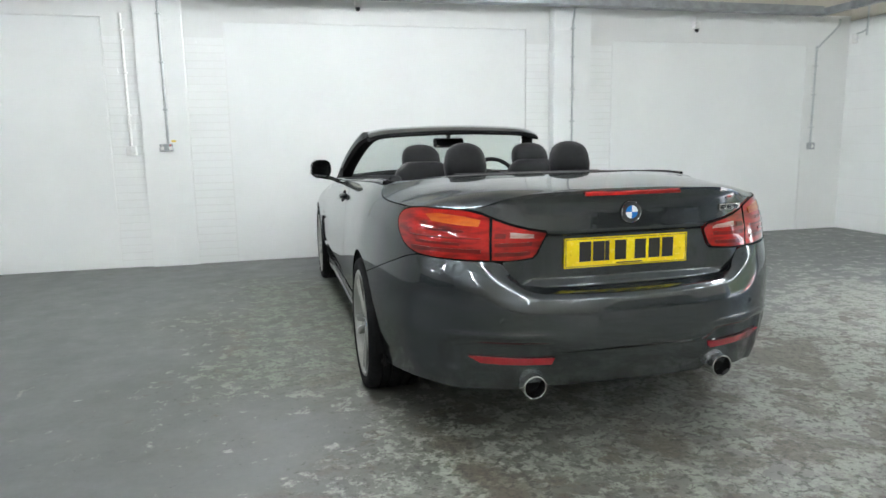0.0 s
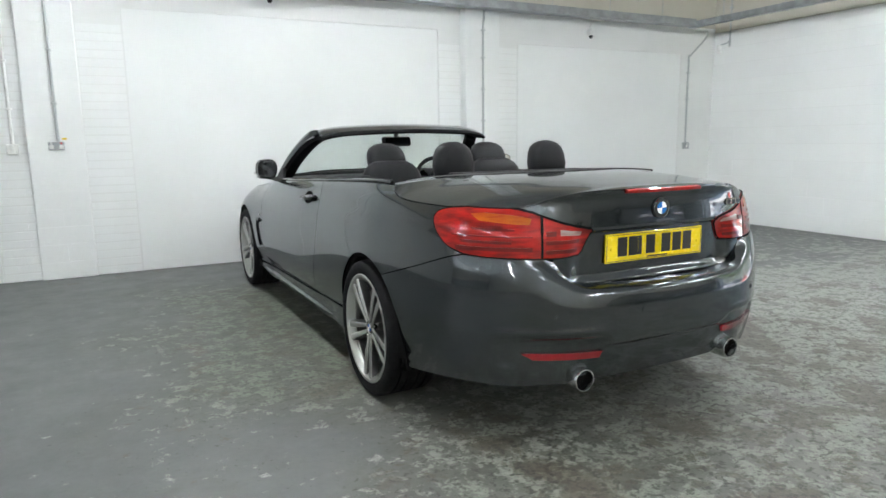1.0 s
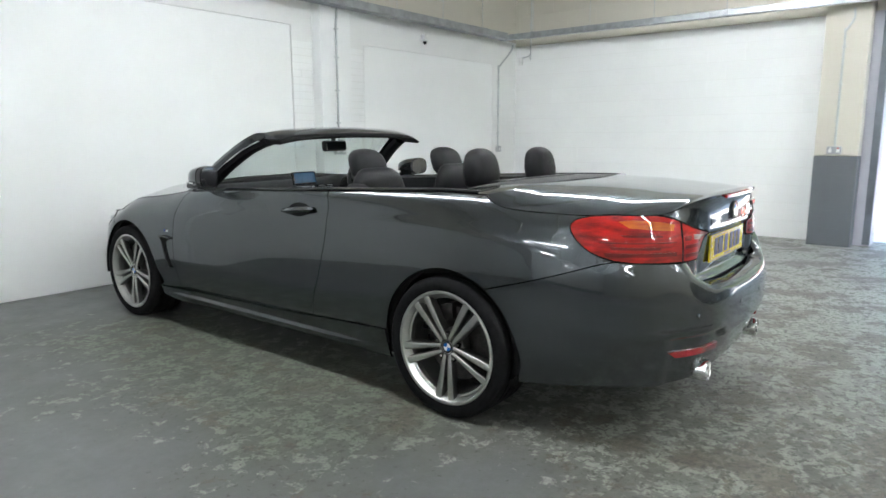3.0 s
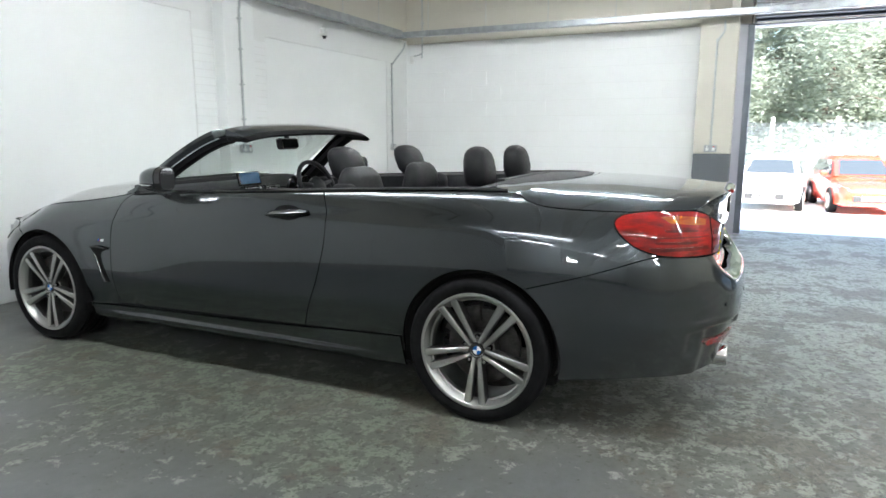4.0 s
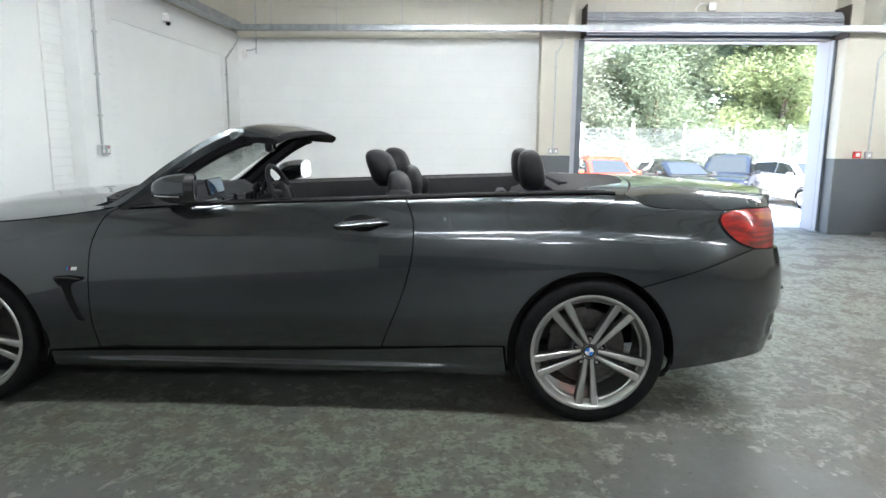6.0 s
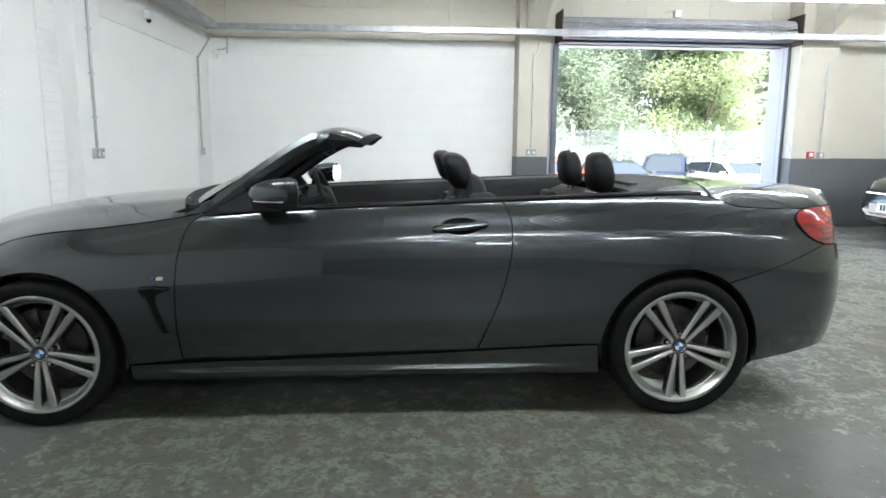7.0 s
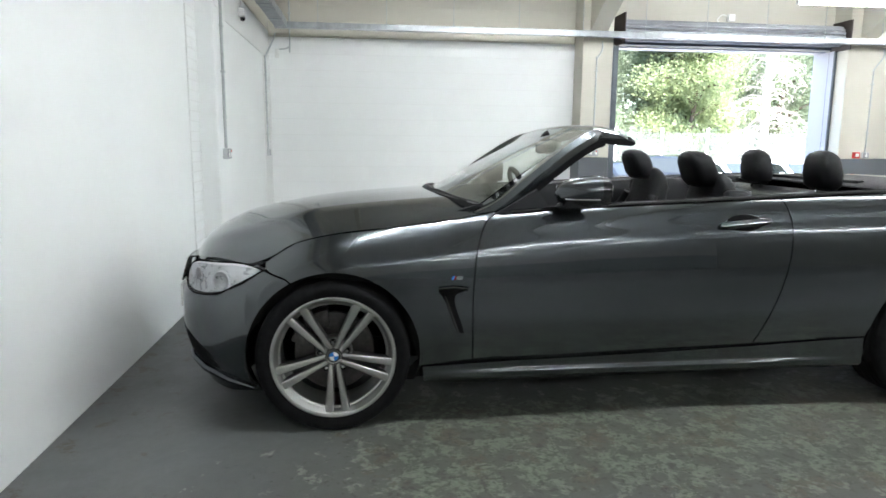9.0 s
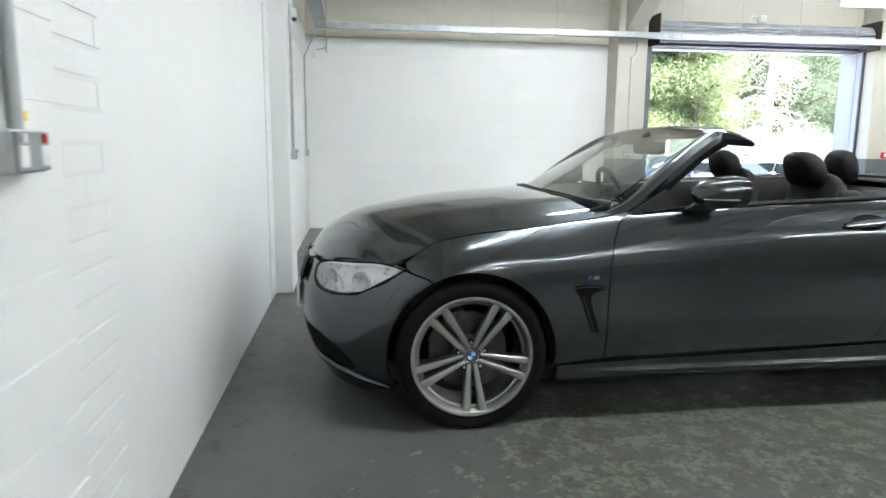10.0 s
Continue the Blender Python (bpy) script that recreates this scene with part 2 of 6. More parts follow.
def thing(name, label, category, place=(0, 0, 0), turn=0.0, group="", kind=""):
    ob = new(name)
    ob.empty_display_size = 0.1
    ob.matrix_basis = pose(*place, 0, 0, turn)
    return tagged(ob, label, category, group, kind)


def box(bm, x0, x1, y0, y1, z0, z1, bevel=0.0, seg=2, m=None):
    verts = [bm.verts.new((x, y, z)) for x in (x0, x1) for y in (y0, y1) for z in (z0, z1)]
    f = [bm.faces.new([verts[i] for i in q]) for q in ((0, 1, 3, 2), (4, 6, 7, 5), (0, 4, 5, 1), (2, 3, 7, 6), (0, 2, 6, 4), (1, 5, 7, 3))]
    geom = verts
    if bevel:
        edges = list({e for q in f for e in q.edges})
        r = bmesh.ops.bevel(bm, geom=edges, offset=bevel, segments=seg, affect="EDGES", profile=0.5)
        geom = list({v for q in r["faces"] for v in q.verts} | {v for v in verts if v.is_valid})
    if m is not None:
        bmesh.ops.transform(bm, matrix=m, verts=geom)
    return geom


def loft(bm, rings, close=True, caps=True):
    rows = [[bm.verts.new(p) for p in r] for r in rings]
    k = len(rows[0])
    for a, b in zip(rows, rows[1:]):
        for i in range(k if close else k - 1):
            j = (i + 1) % k
            bm.faces.new((a[i], a[j], b[j], b[i]))
    if caps and close:
        bm.faces.new(rows[0][::-1])
        bm.faces.new(rows[-1])
    return rows


def tube(bm, pts, r, n=10, caps=True):
    """A round bar along points; r is one radius or one for each point."""
    pts = [Vector(p) for p in pts]
    rad = r if isinstance(r, (list, tuple)) else [r] * len(pts)
    rings, up = [], None
    for i, p in enumerate(pts):
        d = (pts[min(i + 1, len(pts) - 1)] - pts[max(i - 1, 0)]).normalized()
        if up is None:
            up = d.orthogonal().normalized()
        up = (up - d * up.dot(d)).normalized()
        side = d.cross(up)
        rings.append([p + rad[i] * (math.cos(a) * up + math.sin(a) * side) for a in [2 * math.pi * k / n for k in range(n)]])
    loft(bm, rings, True, caps)


def revolve(bm, profile, n=48, closed=False, m=None):
    """Profile of (radius, along x) turned round the x axis."""
    rings = []
    for k in range(n):
        a = 2 * math.pi * k / n
        rings.append([(h, r * math.cos(a), r * math.sin(a)) for r, h in profile])
    rows = [[bm.verts.new(p) for p in r] for r in rings]
    q = len(profile)
    for i in range(n):
        a, b = rows[i], rows[(i + 1) % n]
        for j in range(q if closed else q - 1):
            bm.faces.new((a[j], a[(j + 1) % q], b[(j + 1) % q], b[j]))
    verts = [v for r in rows for v in r]
    bmesh.ops.remove_doubles(bm, verts=verts, dist=1e-6)
    if m is not None:
        bmesh.ops.transform(bm, matrix=m, verts=[v for v in verts if v.is_valid])


def spline(pts, n=12, closed=False):
    """Catmull-Rom through the points."""
    pts = [Vector(p) for p in pts]
    k = len(pts)
    out = []
    for i in range(k if closed else k - 1):
        p1, p2 = pts[i], pts[(i + 1) % k]
        p0 = pts[i - 1] if closed or i else 2 * p1 - p2
        p3 = pts[(i + 2) % k] if closed or i + 2 < k else 2 * p2 - p1
        for j in range(n):
            t = j / n
            out.append(0.5 * (2 * p1 + (p2 - p0) * t + (2 * p0 - 5 * p1 + 4 * p2 - p3) * t * t + (3 * p1 - p0 - 3 * p2 + p3) * t ** 3))
    if not closed:
        out.append(pts[-1])
    return out


def interp(x, xs, ys):
    return float(np.interp(x, xs, ys))


def soft_interp(x, xs, ys):
    """Interpolation with eased tangents, for flowing outlines."""
    if x <= xs[0]:
        return ys[0]
    if x >= xs[-1]:
        return ys[-1]
    i = max(k for k in range(len(xs) - 1) if xs[k] <= x)
    h = xs[i + 1] - xs[i]
    t = (x - xs[i]) / h
    def slope(k):
        if k == 0 or k == len(xs) - 1:
            return (ys[min(k + 1, len(xs) - 1)] - ys[max(k - 1, 0)]) / (xs[min(k + 1, len(xs) - 1)] - xs[max(k - 1, 0)])
        a = (ys[k] - ys[k - 1]) / (xs[k] - xs[k - 1])
        b = (ys[k + 1] - ys[k]) / (xs[k + 1] - xs[k])
        return 0.0 if a * b <= 0 else 2 * a * b / (a + b)
    m0, m1 = slope(i) * h, slope(i + 1) * h
    return (2 * t ** 3 - 3 * t * t + 1) * ys[i] + (t ** 3 - 2 * t * t + t) * m0 + (-2 * t ** 3 + 3 * t * t) * ys[i + 1] + (t ** 3 - t * t) * m1


def steps(a, b, n):
    return [a + (b - a) * i / n for i in range(n + 1)]


def smooth01(a, b, x):
    t = min(1.0, max(0.0, (x - a) / (b - a)))
    return t * t * (3 - 2 * t)

# ---- the hall: floor, walls, roof ----
NY, EX, WX, SY, TOP = 3.92, 5.82, -22.0, -11.0, 4.50
P4, P5 = (-0.76, -0.33), (-4.86, -4.28)          # piers of the east wall, along y
OPEN_Y, OPEN_Z = (-4.24, -0.93), 2.585            # doorway


def structure(name, boxes, mat, label="", category="", bevel=0.0):
    bm = bmesh.new()
    for b in boxes:
        box(bm, *b, bevel=bevel)
    return tagged(part(name, bm, mat), label, category, "", "structure")


bm = bmesh.new()
bmesh.ops.create_grid(bm, x_segments=2, y_segments=2, size=0.5, matrix=Matrix.Translation(((WX + 6.15) / 2, (SY + NY + 0.3) / 2, 0)) @ Matrix.Diagonal((6.15 - WX, NY + 0.3 - SY, 1, 1)))
r = bmesh.ops.extrude_face_region(bm, geom=bm.faces[:])
for v in r["geom"]:
    if isinstance(v, bmesh.types.BMVert):
        v.co.z -= 0.2
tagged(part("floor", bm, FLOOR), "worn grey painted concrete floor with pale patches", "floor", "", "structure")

# north wall: brick ground, flush boarded panels in shallow recesses
PANELS = ((-6.2, -2.80, 2.42), (-1.69, 1.49, 2.40), (2.54, 5.20, 2.30))
cuts = sorted({WX - 0.3, EX + 0.36} | {x for p in PANELS for x in p[:2]})
boxes = []
for a, b in zip(cuts, cuts[1:]):
    hit = [p for p in PANELS if p[0] <= a and b <= p[1]]
    if hit:
        boxes.append((a, b, NY + 0.002, NY + 0.30, hit[0][2], TOP))
        boxes.append((a, b, NY + 0.016, NY + 0.30, -0.1, hit[0][2]))
    else:
        boxes.append((a, b, NY + 0.002, NY + 0.30, -0.1, TOP))
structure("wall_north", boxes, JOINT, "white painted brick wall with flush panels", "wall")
panel_boxes = []
for a, b, top in PANELS:
    panel_boxes.append(structure("wall_panel", [(a + 0.005, b - 0.005, NY + 0.004, NY + 0.017, 0.002, top - 0.007)], WHITE, "smooth white boarded panel in the wall", "panel", 0.002))

structure("wall_north_upper", [(WX, EX, NY - 0.003, NY + 0.001, 2.66, TOP)], CREAM, "cream painted upper brick wall", "wall")

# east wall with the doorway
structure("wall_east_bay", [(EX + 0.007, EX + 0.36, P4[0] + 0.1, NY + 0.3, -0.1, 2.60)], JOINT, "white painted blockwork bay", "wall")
structure("wall_east", [(EX + 0.007, EX + 0.36, SY, P5[1] - 0.1, 1.02, TOP),
                        (EX + 0.007, EX + 0.36, P4[0] + 0.1, NY + 0.3, 2.60, TOP), (EX + 0.002, EX + 0.36, P5[1] - 0.1, P4[0] + 0.1, 2.60, TOP)],
          (CREAM,), "cream painted blockwork wall", "wall")
structure("wall_dado", [(EX + 0.006, EX + 0.34, SY, P5[0], 0.0, 1.02)], DADO, "dark grey painted lower wall", "wall")
for k, (a, b) in enumerate((P4, P5)):
    structure("pier_%d" % (k + 3), [(5.475, EX + 0.30, a, b, 1.02, TOP)], CREAM, "cream painted pier beside the doorway", "pier", 0.006)
    structure("pier_foot_%d" % (k + 3), [(5.472, EX + 0.30, a - 0.002, b + 0.002, 0.0, 1.02)], DADO, "dark grey painted foot of the pier", "pier", 0.006)
structure("door_reveal", [(5.72, 6.16, OPEN_Y[0] - 0.16, OPEN_Y[0], -0.1, OPEN_Z), (5.72, 6.16, OPEN_Y[1], OPEN_Y[1] + 0.28, -0.1, OPEN_Z), ],
          LAVENDER, "painted brick reveal of the loading doorway", "doorway")
structure("door_lintel", [(5.90, 6.16, OPEN_Y[0], OPEN_Y[1], OPEN_Z, 2.64)], LAVENDER, "dark lintel over the doorway", "lintel")
# west and south walls and roof: out of view, added to close the hall
structure("wall_west", [(WX - 0.3, WX, SY, NY + 0.3, 1.02, TOP)], CREAM, "cream painted wall", "wall")
structure("wall_west_dado", [(WX - 0.3, WX + 0.002, SY, NY + 0.3, -0.1, 1.02)], DADO, "dark grey painted lower wall", "wall")
structure("wall_south", [(WX, EX + 0.36, SY - 0.3, SY, -0.1, TOP)], CREAM, "cream painted wall", "wall")
structure("ceiling", [(WX - 0.3, EX + 0.36, SY - 0.3, NY + 0.3, TOP, TOP + 0.15)], ROOF, "dull grey roof lining", "ceiling")
# piers on the north wall
for k, (x, face) in enumerate(((-2.51, 3.876), (1.77, 3.79))):
    structure("pier_%d" % (k + 1), [(x, x + 0.44, face, NY + 0.01, 0.0, TOP)], WHITE, "white painted block pier", "pier", 0.006)

# concrete portal frames over the piers
for y in (-0.545, -4.57):
    bm = bmesh.new()
    prof = [(5.475, 2.72), (5.475, 3.62), (-21.9, 3.62), (-21.9, 3.36), (4.35, 3.36)]
    loft(bm, [[(x, y - 0.12, z) for x, z in prof], [(x, y + 0.12, z) for x, z in prof]])
    tagged(part("roof_beam", bm, CREAM), "cream painted concrete roof beam with sloping haunch", "beam", "", "structure")
bm = bmesh.new()
for k in range(9):
    y = 3.2 - 1.5 * k
    box(bm, WX, EX, y - 0.035, y + 0.035, 4.36, 4.51)
tagged(part("purlins", bm, CREAM), "cream painted roof purlins", "beam", "", "structure")


# ---- services on the walls ----
def conduit_run(pts, r=0.011, label="grey steel conduit clipped to the wall", clips=(), mat=None):
    bm = bmesh.new()
    tube(bm, spline(pts, 4) if len(pts) > 3 else pts, r, 10)
    ob = tagged(part("conduit", bm, mat or CONDUIT, smooth=True), label, "pipe", "conduits")
    for c, n in clips:
        bm = bmesh.new()
        c, n = Vector(c), Vector(n)
        if abs(n.y) > 0.5:
            box(bm, c.x - 0.022, c.x + 0.022, c.y - 0.016, c.y + 0.028, c.z - 0.008, c.z + 0.008, 0.003)
        else:
            box(bm, c.x - 0.016, c.x + 0.028, c.y - 0.022, c.y + 0.022, c.z - 0.008, c.z + 0.008, 0.003)
        part("saddle_clip", bm, mat or CONDUIT, ob)
    return ob


def outlet(x, y, z, face, w=0.146, h=0.086, label="grey metal double socket box on the wall", mat=None):
    """A surface socket: box, face plate, two rocker switches. face is the way it looks, 'y' or 'x'."""
    ob = thing("wall_socket", label, "socket", (x, y, z), 0 if face == "y" else -90, "wall sockets")
    bm = bmesh.new()
    box(bm, -w / 2, w / 2, -0.040, 0.0, -h / 2, h / 2, 0.006)
    part("box", bm, mat or BOXGREY, ob)
    bm = bmesh.new()
    box(bm, -w / 2 + 0.004, w / 2 - 0.004, -0.046, -0.040, -h / 2 + 0.004, h / 2 - 0.004, 0.002)
    fp = part("face_plate", bm, mat or STEEL, ob)
    for u in ((-0.038, 0.038) if w > 0.1 else (0.0,)):
        bm = bmesh.new()
        box(bm, u - 0.016, u + 0.016, -0.049, -0.046, -0.026, 0.010, 0.001)
        part("socket_face", bm, OFFWHITE, fp)
        bm = bmesh.new()
        box(bm, u - 0.007, u + 0.007, -0.052, -0.046, 0.014, 0.030, 0.002)
        part("switch", bm, REDPLASTIC if u > 0 and w > 0.1 else OFFWHITE, fp)
    return ob


conduit_run([(-2.275, 3.860, 4.4), (-2.275, 3.860, 1.22)], 0.012, clips=[((-2.275, 3.860, z), (0, 1, 0)) for z in (1.55, 2.0, 2.45, 2.9)])
outlet(-2.290, 3.874, 1.185, "y", 0.125, 0.075)
bm = bmesh.new()
box(bm, -2.245, -2.205, 3.872, 3.875, 1.238, 1.256)
tagged(part("warning_sticker", bm, YELLOW), "small yellow warning sticker above the socket", "sticker")
conduit_run([(-2.62, 3.905, 2.45), (-2.62, 3.905, 1.19)], 0.012, "white painted conduit clipped to the wall", [((-2.62, 3.905, z), (0, 1, 0)) for z in (1.5, 1.9, 2.3)], OFFWHITE)
outlet(-2.62, 3.918, 1.16, "y", 0.09, 0.09, "small white painted switch box on the wall", OFFWHITE)
conduit_run([(2.0, 3.773, 4.4), (2.0, 3.773, 2.66), (1.985, 3.773, 2.4), (1.985, 3.773, 1.15)], 0.012, clips=[((1.985, 3.773, z), (0, 1, 0)) for z in (1.4, 1.75, 2.1, 2.4)])
outlet(1.985, 3.788, 1.105, "y")
conduit_run([(5.55, 3.80, 2.60), (5.54, 3.83, 2.50), (5.36, 3.905, 2.28), (5.33, 3.905, 2.18), (5.33, 3.905, 1.10)], 0.012, clips=[((5.33, 3.905, z), (0, 1, 0)) for z in (1.3, 1.7, 2.05)])
outlet(5.33, 3.918, 1.065, "y", 0.09, 0.09, "small grey socket box at the foot of the conduit")
conduit_run([(5.46, -0.60, 2.60), (5.46, -0.60, 2.48), (5.46, -0.53, 2.36), (5.46, -0.53, 2.30), (5.46, -0.53, 1.12)], 0.011, clips=[((5.46, -0.53, z), (1, 0, 0)) for z in (1.4, 1.8, 2.2)])
outlet(5.472, -0.53, 1.085, "x", 0.146, 0.086, "grey metal double socket box on the pier")
conduit_run([(5.46, -4.83, 2.60), (5.46, -4.83, 2.48), (5.46, -4.70, 2.30), (5.46, -4.70, 2.2), (5.46, -4.70, 1.12)], 0.011, clips=[((5.46, -4.70, z), (1, 0, 0)) for z in (1.4, 1.8, 2.1)])
outlet(5.472, -4.70, 1.075, "x", 0.09, 0.09, "small grey socket box on the pier")
# corner conduits up the east wall
conduit_run([(5.80, 3.64, 4.4), (5.80, 3.64, 2.54), (5.80, 3.655, 2.47), (5.80, 3.70, 2.44), (5.80, 3.81, 2.428)], 0.010, "pale painted conduit hooked into the corner", [((5.80, 3.64, 2.9), (1, 0, 0))])
# fire-alarm call point
ob = thing("fire_alarm_button", "small red fire alarm call point on the pier", "alarm", (5.472, -4.55, 1.075), -90)
bm = bmesh.new()
box(bm, -0.045, 0.045, -0.05, 0.0, -0.045, 0.045, 0.006)
part("housing", bm, REDPLASTIC, ob)
bm = bmesh.new()
box(bm, -0.026, 0.026, -0.053, -0.049, -0.022, 0.026, 0.001)
part("press_glass", bm, OFFWHITE, ob)
# detectors and small brackets high on the north wall
for x, z in ((3.60, 2.50), (-0.36, 2.62)):
    ob = thing("wall_detector", "small white detector on a bracket", "detector", (x, NY, z))
    bm = bmesh.new()
    box(bm, -0.035, 0.035, -0.075, 0.0, -0.05, 0.035, 0.010)
    part("housing", bm, OFFWHITE, ob)
    bm = bmesh.new()
    revolve(bm, ((0.0, -0.040), (0.018, -0.032), (0.026, -0.012), (0.028, 0.0)), 16, False, Matrix.Translation((0, -0.045, -0.055)) @ Matrix.Rotation(radians(-90), 4, "Y"))
    part("lens_dome", bm, BLACKGLOSS, ob, smooth=True)
    bm = bmesh.new()
    tube(bm, [(0, -0.02, 0.03), (0.02, -0.03, 0.10), (0.09, -0.02, 0.16)], 0.008, 8)
    part("cable", bm, OFFWHITE, ob, smooth=True)
ob = thing("corner_sensor", "small white sensor box in the corner of the wall", "sensor", (EX, 3.81, 2.375), -90)
bm = bmesh.new()
box(bm, -0.03, 0.03, -0.045, 0.0, -0.06, 0.06, 0.008)
part("housing", bm, OFFWHITE, ob)


# ---- cable trunking on hangers ----
def trunking(a, b, axis, label):
    ob = thing("cable_trunking", label, "trunking", (0, 0, 0))
    bm = bmesh.new()
    if axis == "y":
        box(bm, 5.12, 5.20, a, b, 2.603, 2.680, 0.004)
    else:
        box(bm, a, b, 3.60, 3.75, 2.612, 2.700, 0.004)
    part("channel", bm, STEEL, ob)
    n = int(abs(b - a) / 0.86)
    for k in range(n):
        c = max(a, b) - 0.10 - 0.86 * (k + 0.5)
        bm = bmesh.new()
        if axis == "y":
            box(bm, 5.115, 5.205, c - 0.018, c + 0.018, 2.599, 2.684, 0.002)
        else:
            box(bm, c - 0.018, c + 0.018, 3.595, 3.755, 2.608, 2.704, 0.002)
        part("coupler", bm, STEEL, ob)
        bm = bmesh.new()
        p = (5.16, c) if axis == "y" else (c, 3.675)
        tube(bm, [(*p, 2.678), (*p, 4.51)], 0.0045, 8)
        part("hanger_rod", bm, CONDUIT, ob)
    return ob


trunking(-9.8, 3.75, "y", "long galvanised cable trunking hung on rods")
trunking(WX, 5.112, "x", "galvanised cable trunking along the white wall")

# ---- roller shutter over the doorway ----
sh = thing("roller_shutter", "rolled-up grey slatted roller shutter over the doorway", "shutter", (5.62, 0, 2.775))
bm = bmesh.new()
for k in range(16):
    a0, a1 = 2 * math.pi * k / 16, 2 * math.pi * (k + 0.82) / 16
    prof = [((0.138 + 0.012 * math.sin(math.pi * j / 3)) * math.cos(a0 + (a1 - a0) * j / 3), (0.138 + 0.012 * math.sin(math.pi * j / 3)) * math.sin(a0 + (a1 - a0) * j / 3)) for j in range(4)]
    prof += [(0.122 * math.cos(a1), 0.122 * math.sin(a1)), (0.122 * math.cos(a0), 0.122 * math.sin(a0))]
    loft(bm, [[(x, OPEN_Y[0] + 0.02, z) for x, z in prof], [(x, OPEN_Y[1] - 0.0, z) for x, z in prof]])
part("slat_roll", bm, SHUTTER, sh, smooth=40)
bm = bmesh.new()
loft(bm, [[(x, y, z) for x, z in ((0.165, -0.09), (0.145, -0.115), (0.165, -0.138), (0.185, -0.138), (0.185, -0.09))] for y in (OPEN_Y[0] + 0.03, OPEN_Y[1] - 0.02)])
part("slat", bm, SHUTTER, sh)
bm = bmesh.new()
box(bm, 0.13, 0.20, OPEN_Y[0] + 0.02, OPEN_Y[1] - 0.01, -0.168, -0.140, 0.004)
part("bottom_rail", bm, STEELBLUE, sh)
for y in (OPEN_Y[0] - 0.035, OPEN_Y[1] + 0.02):
    bm = bmesh.new()
    box(bm, -0.20, 0.22, y, y + 0.016, -0.20, 0.215, 0.004)
    part("end_plate", bm, BROWN, sh)
for y, w in ((OPEN_Y[1], 0.075), (OPEN_Y[0] - 0.075, 0.075)):
    bm = bmesh.new()
    box(bm, 0.08, 0.10, y, y + w, -2.76, -0.2, 0.002)
    box(bm, 0.10, 0.19, y + 0.03, y + 0.045, -2.76, -0.2, 0.002)
    box(bm, 0.19, 0.205, y, y + w, -2.76, -0.2, 0.002)
    part("guide_channel", bm, STEELBLUE, sh)
ob = thing("shutter_chain", "hanging hand chain of the roller shutter", "chain", (5.50, -4.33, 0))
for k in range(60):
    if k == 0:
        bm = bmesh.new()
        ring = [(0.007 * math.cos(a), 0, 0.016 * math.sin(a)) for a in [2 * math.pi * i / 8 for i in range(9)]]
        tube(bm, ring, 0.0028, 5, False)
        link = part("link", bm, STEEL, ob)
        link.matrix_basis = pose(0, 0, 2.50)
    else:
        share("link", link.data, pose(0, 0, 2.50 - 0.026 * k, 0, 0, 90 * (k % 2)), ob)
bm = bmesh.new()
box(bm, -0.02, 0.025, -0.02, 0.02, 1.20, 1.29, 0.006)
part("chain_keeper", bm, BLACK, ob)
# junction box and loop of cable above the shutter
ob = thing("junction_box", "small grey junction box with a loop of cable", "box", (5.80, -2.62, 3.02))
bm = bmesh.new()
box(bm, -0.06, 0.02, -0.05, 0.05, -0.05, 0.05, 0.008)
part("housing", bm, OFFWHITE, ob)
bm = bmesh.new()
tube(bm, spline([(-0.03, 0.05, 0.02), (-0.06, 0.16, 0.03), (-0.06, 0.22, -0.06), (-0.08, 0.05, -0.14), (-0.06, 0.0, -0.24)], 6), 0.008, 8)
part("cable", bm, OFFWHITE, ob, smooth=True)


# ---- fluorescent fittings ----
def fitting(x, y, z, length=1.5, along="y"):
    ob = thing("tube_light", "white fluorescent batten with a bright tube", "lamp", (x, y, z), 0 if along == "y" else 90, "tube lights")
    bm = bmesh.new()
    box(bm, -0.05, 0.05, -length / 2, length / 2, 0.03, 0.09, 0.008)
    part("batten", bm, OFFWHITE, ob)
    bm = bmesh.new()
    tube(bm, [(0, -length / 2 + 0.03, 0.0), (0, length / 2 - 0.03, 0.0)], 0.019, 12)
    part("tube", bm, TUBEGLOW, ob, smooth=True)
    for w in (-1, 1):
        bm = bmesh.new()
        box(bm, -0.02, 0.02, w * (length / 2 - 0.02) - 0.012, w * (length / 2 - 0.02) + 0.012, -0.02, 0.035, 0.004)
        part("lamp_holder", bm, OFFWHITE, ob)
        bm = bmesh.new()
        tube(bm, [(0, w * length * 0.35, 0.09), (0, w * length * 0.35, TOP - z + 0.01)], 0.005, 6)
        part("hanger", bm, CONDUIT, ob)
    return ob


# the x = 2.4 row is unseen, added to brighten the car's rear and east side
for x, y, z, length in ((3.6, -3.10, 2.79, 1.9), (2.4, 0.4, 3.0, 2.4), (2.4, -6.4, 3.0, 2.4), (2.4, -9.2, 3.0, 2.4),
                        (-1.3, 1.75, 3.0, 2.4), (-1.3, -0.9, 3.0, 2.4), (-1.3, -3.6, 3.0, 2.4), (-1.3, -6.3, 3.0, 2.4), (-1.3, -9.0, 3.0, 2.4),
                        (-7.2, 0.2, 3.0, 2.4), (-7.2, -4.4, 3.0, 2.4), (-7.2, -8.4, 3.0, 2.4),
                        (-12.6, 0.6, 3.0, 1.2), (-12.6, -3.6, 3.0, 1.2), (-17.6, -1.6, 3.0, 1.2)):
    fitting(x, y, z, length)

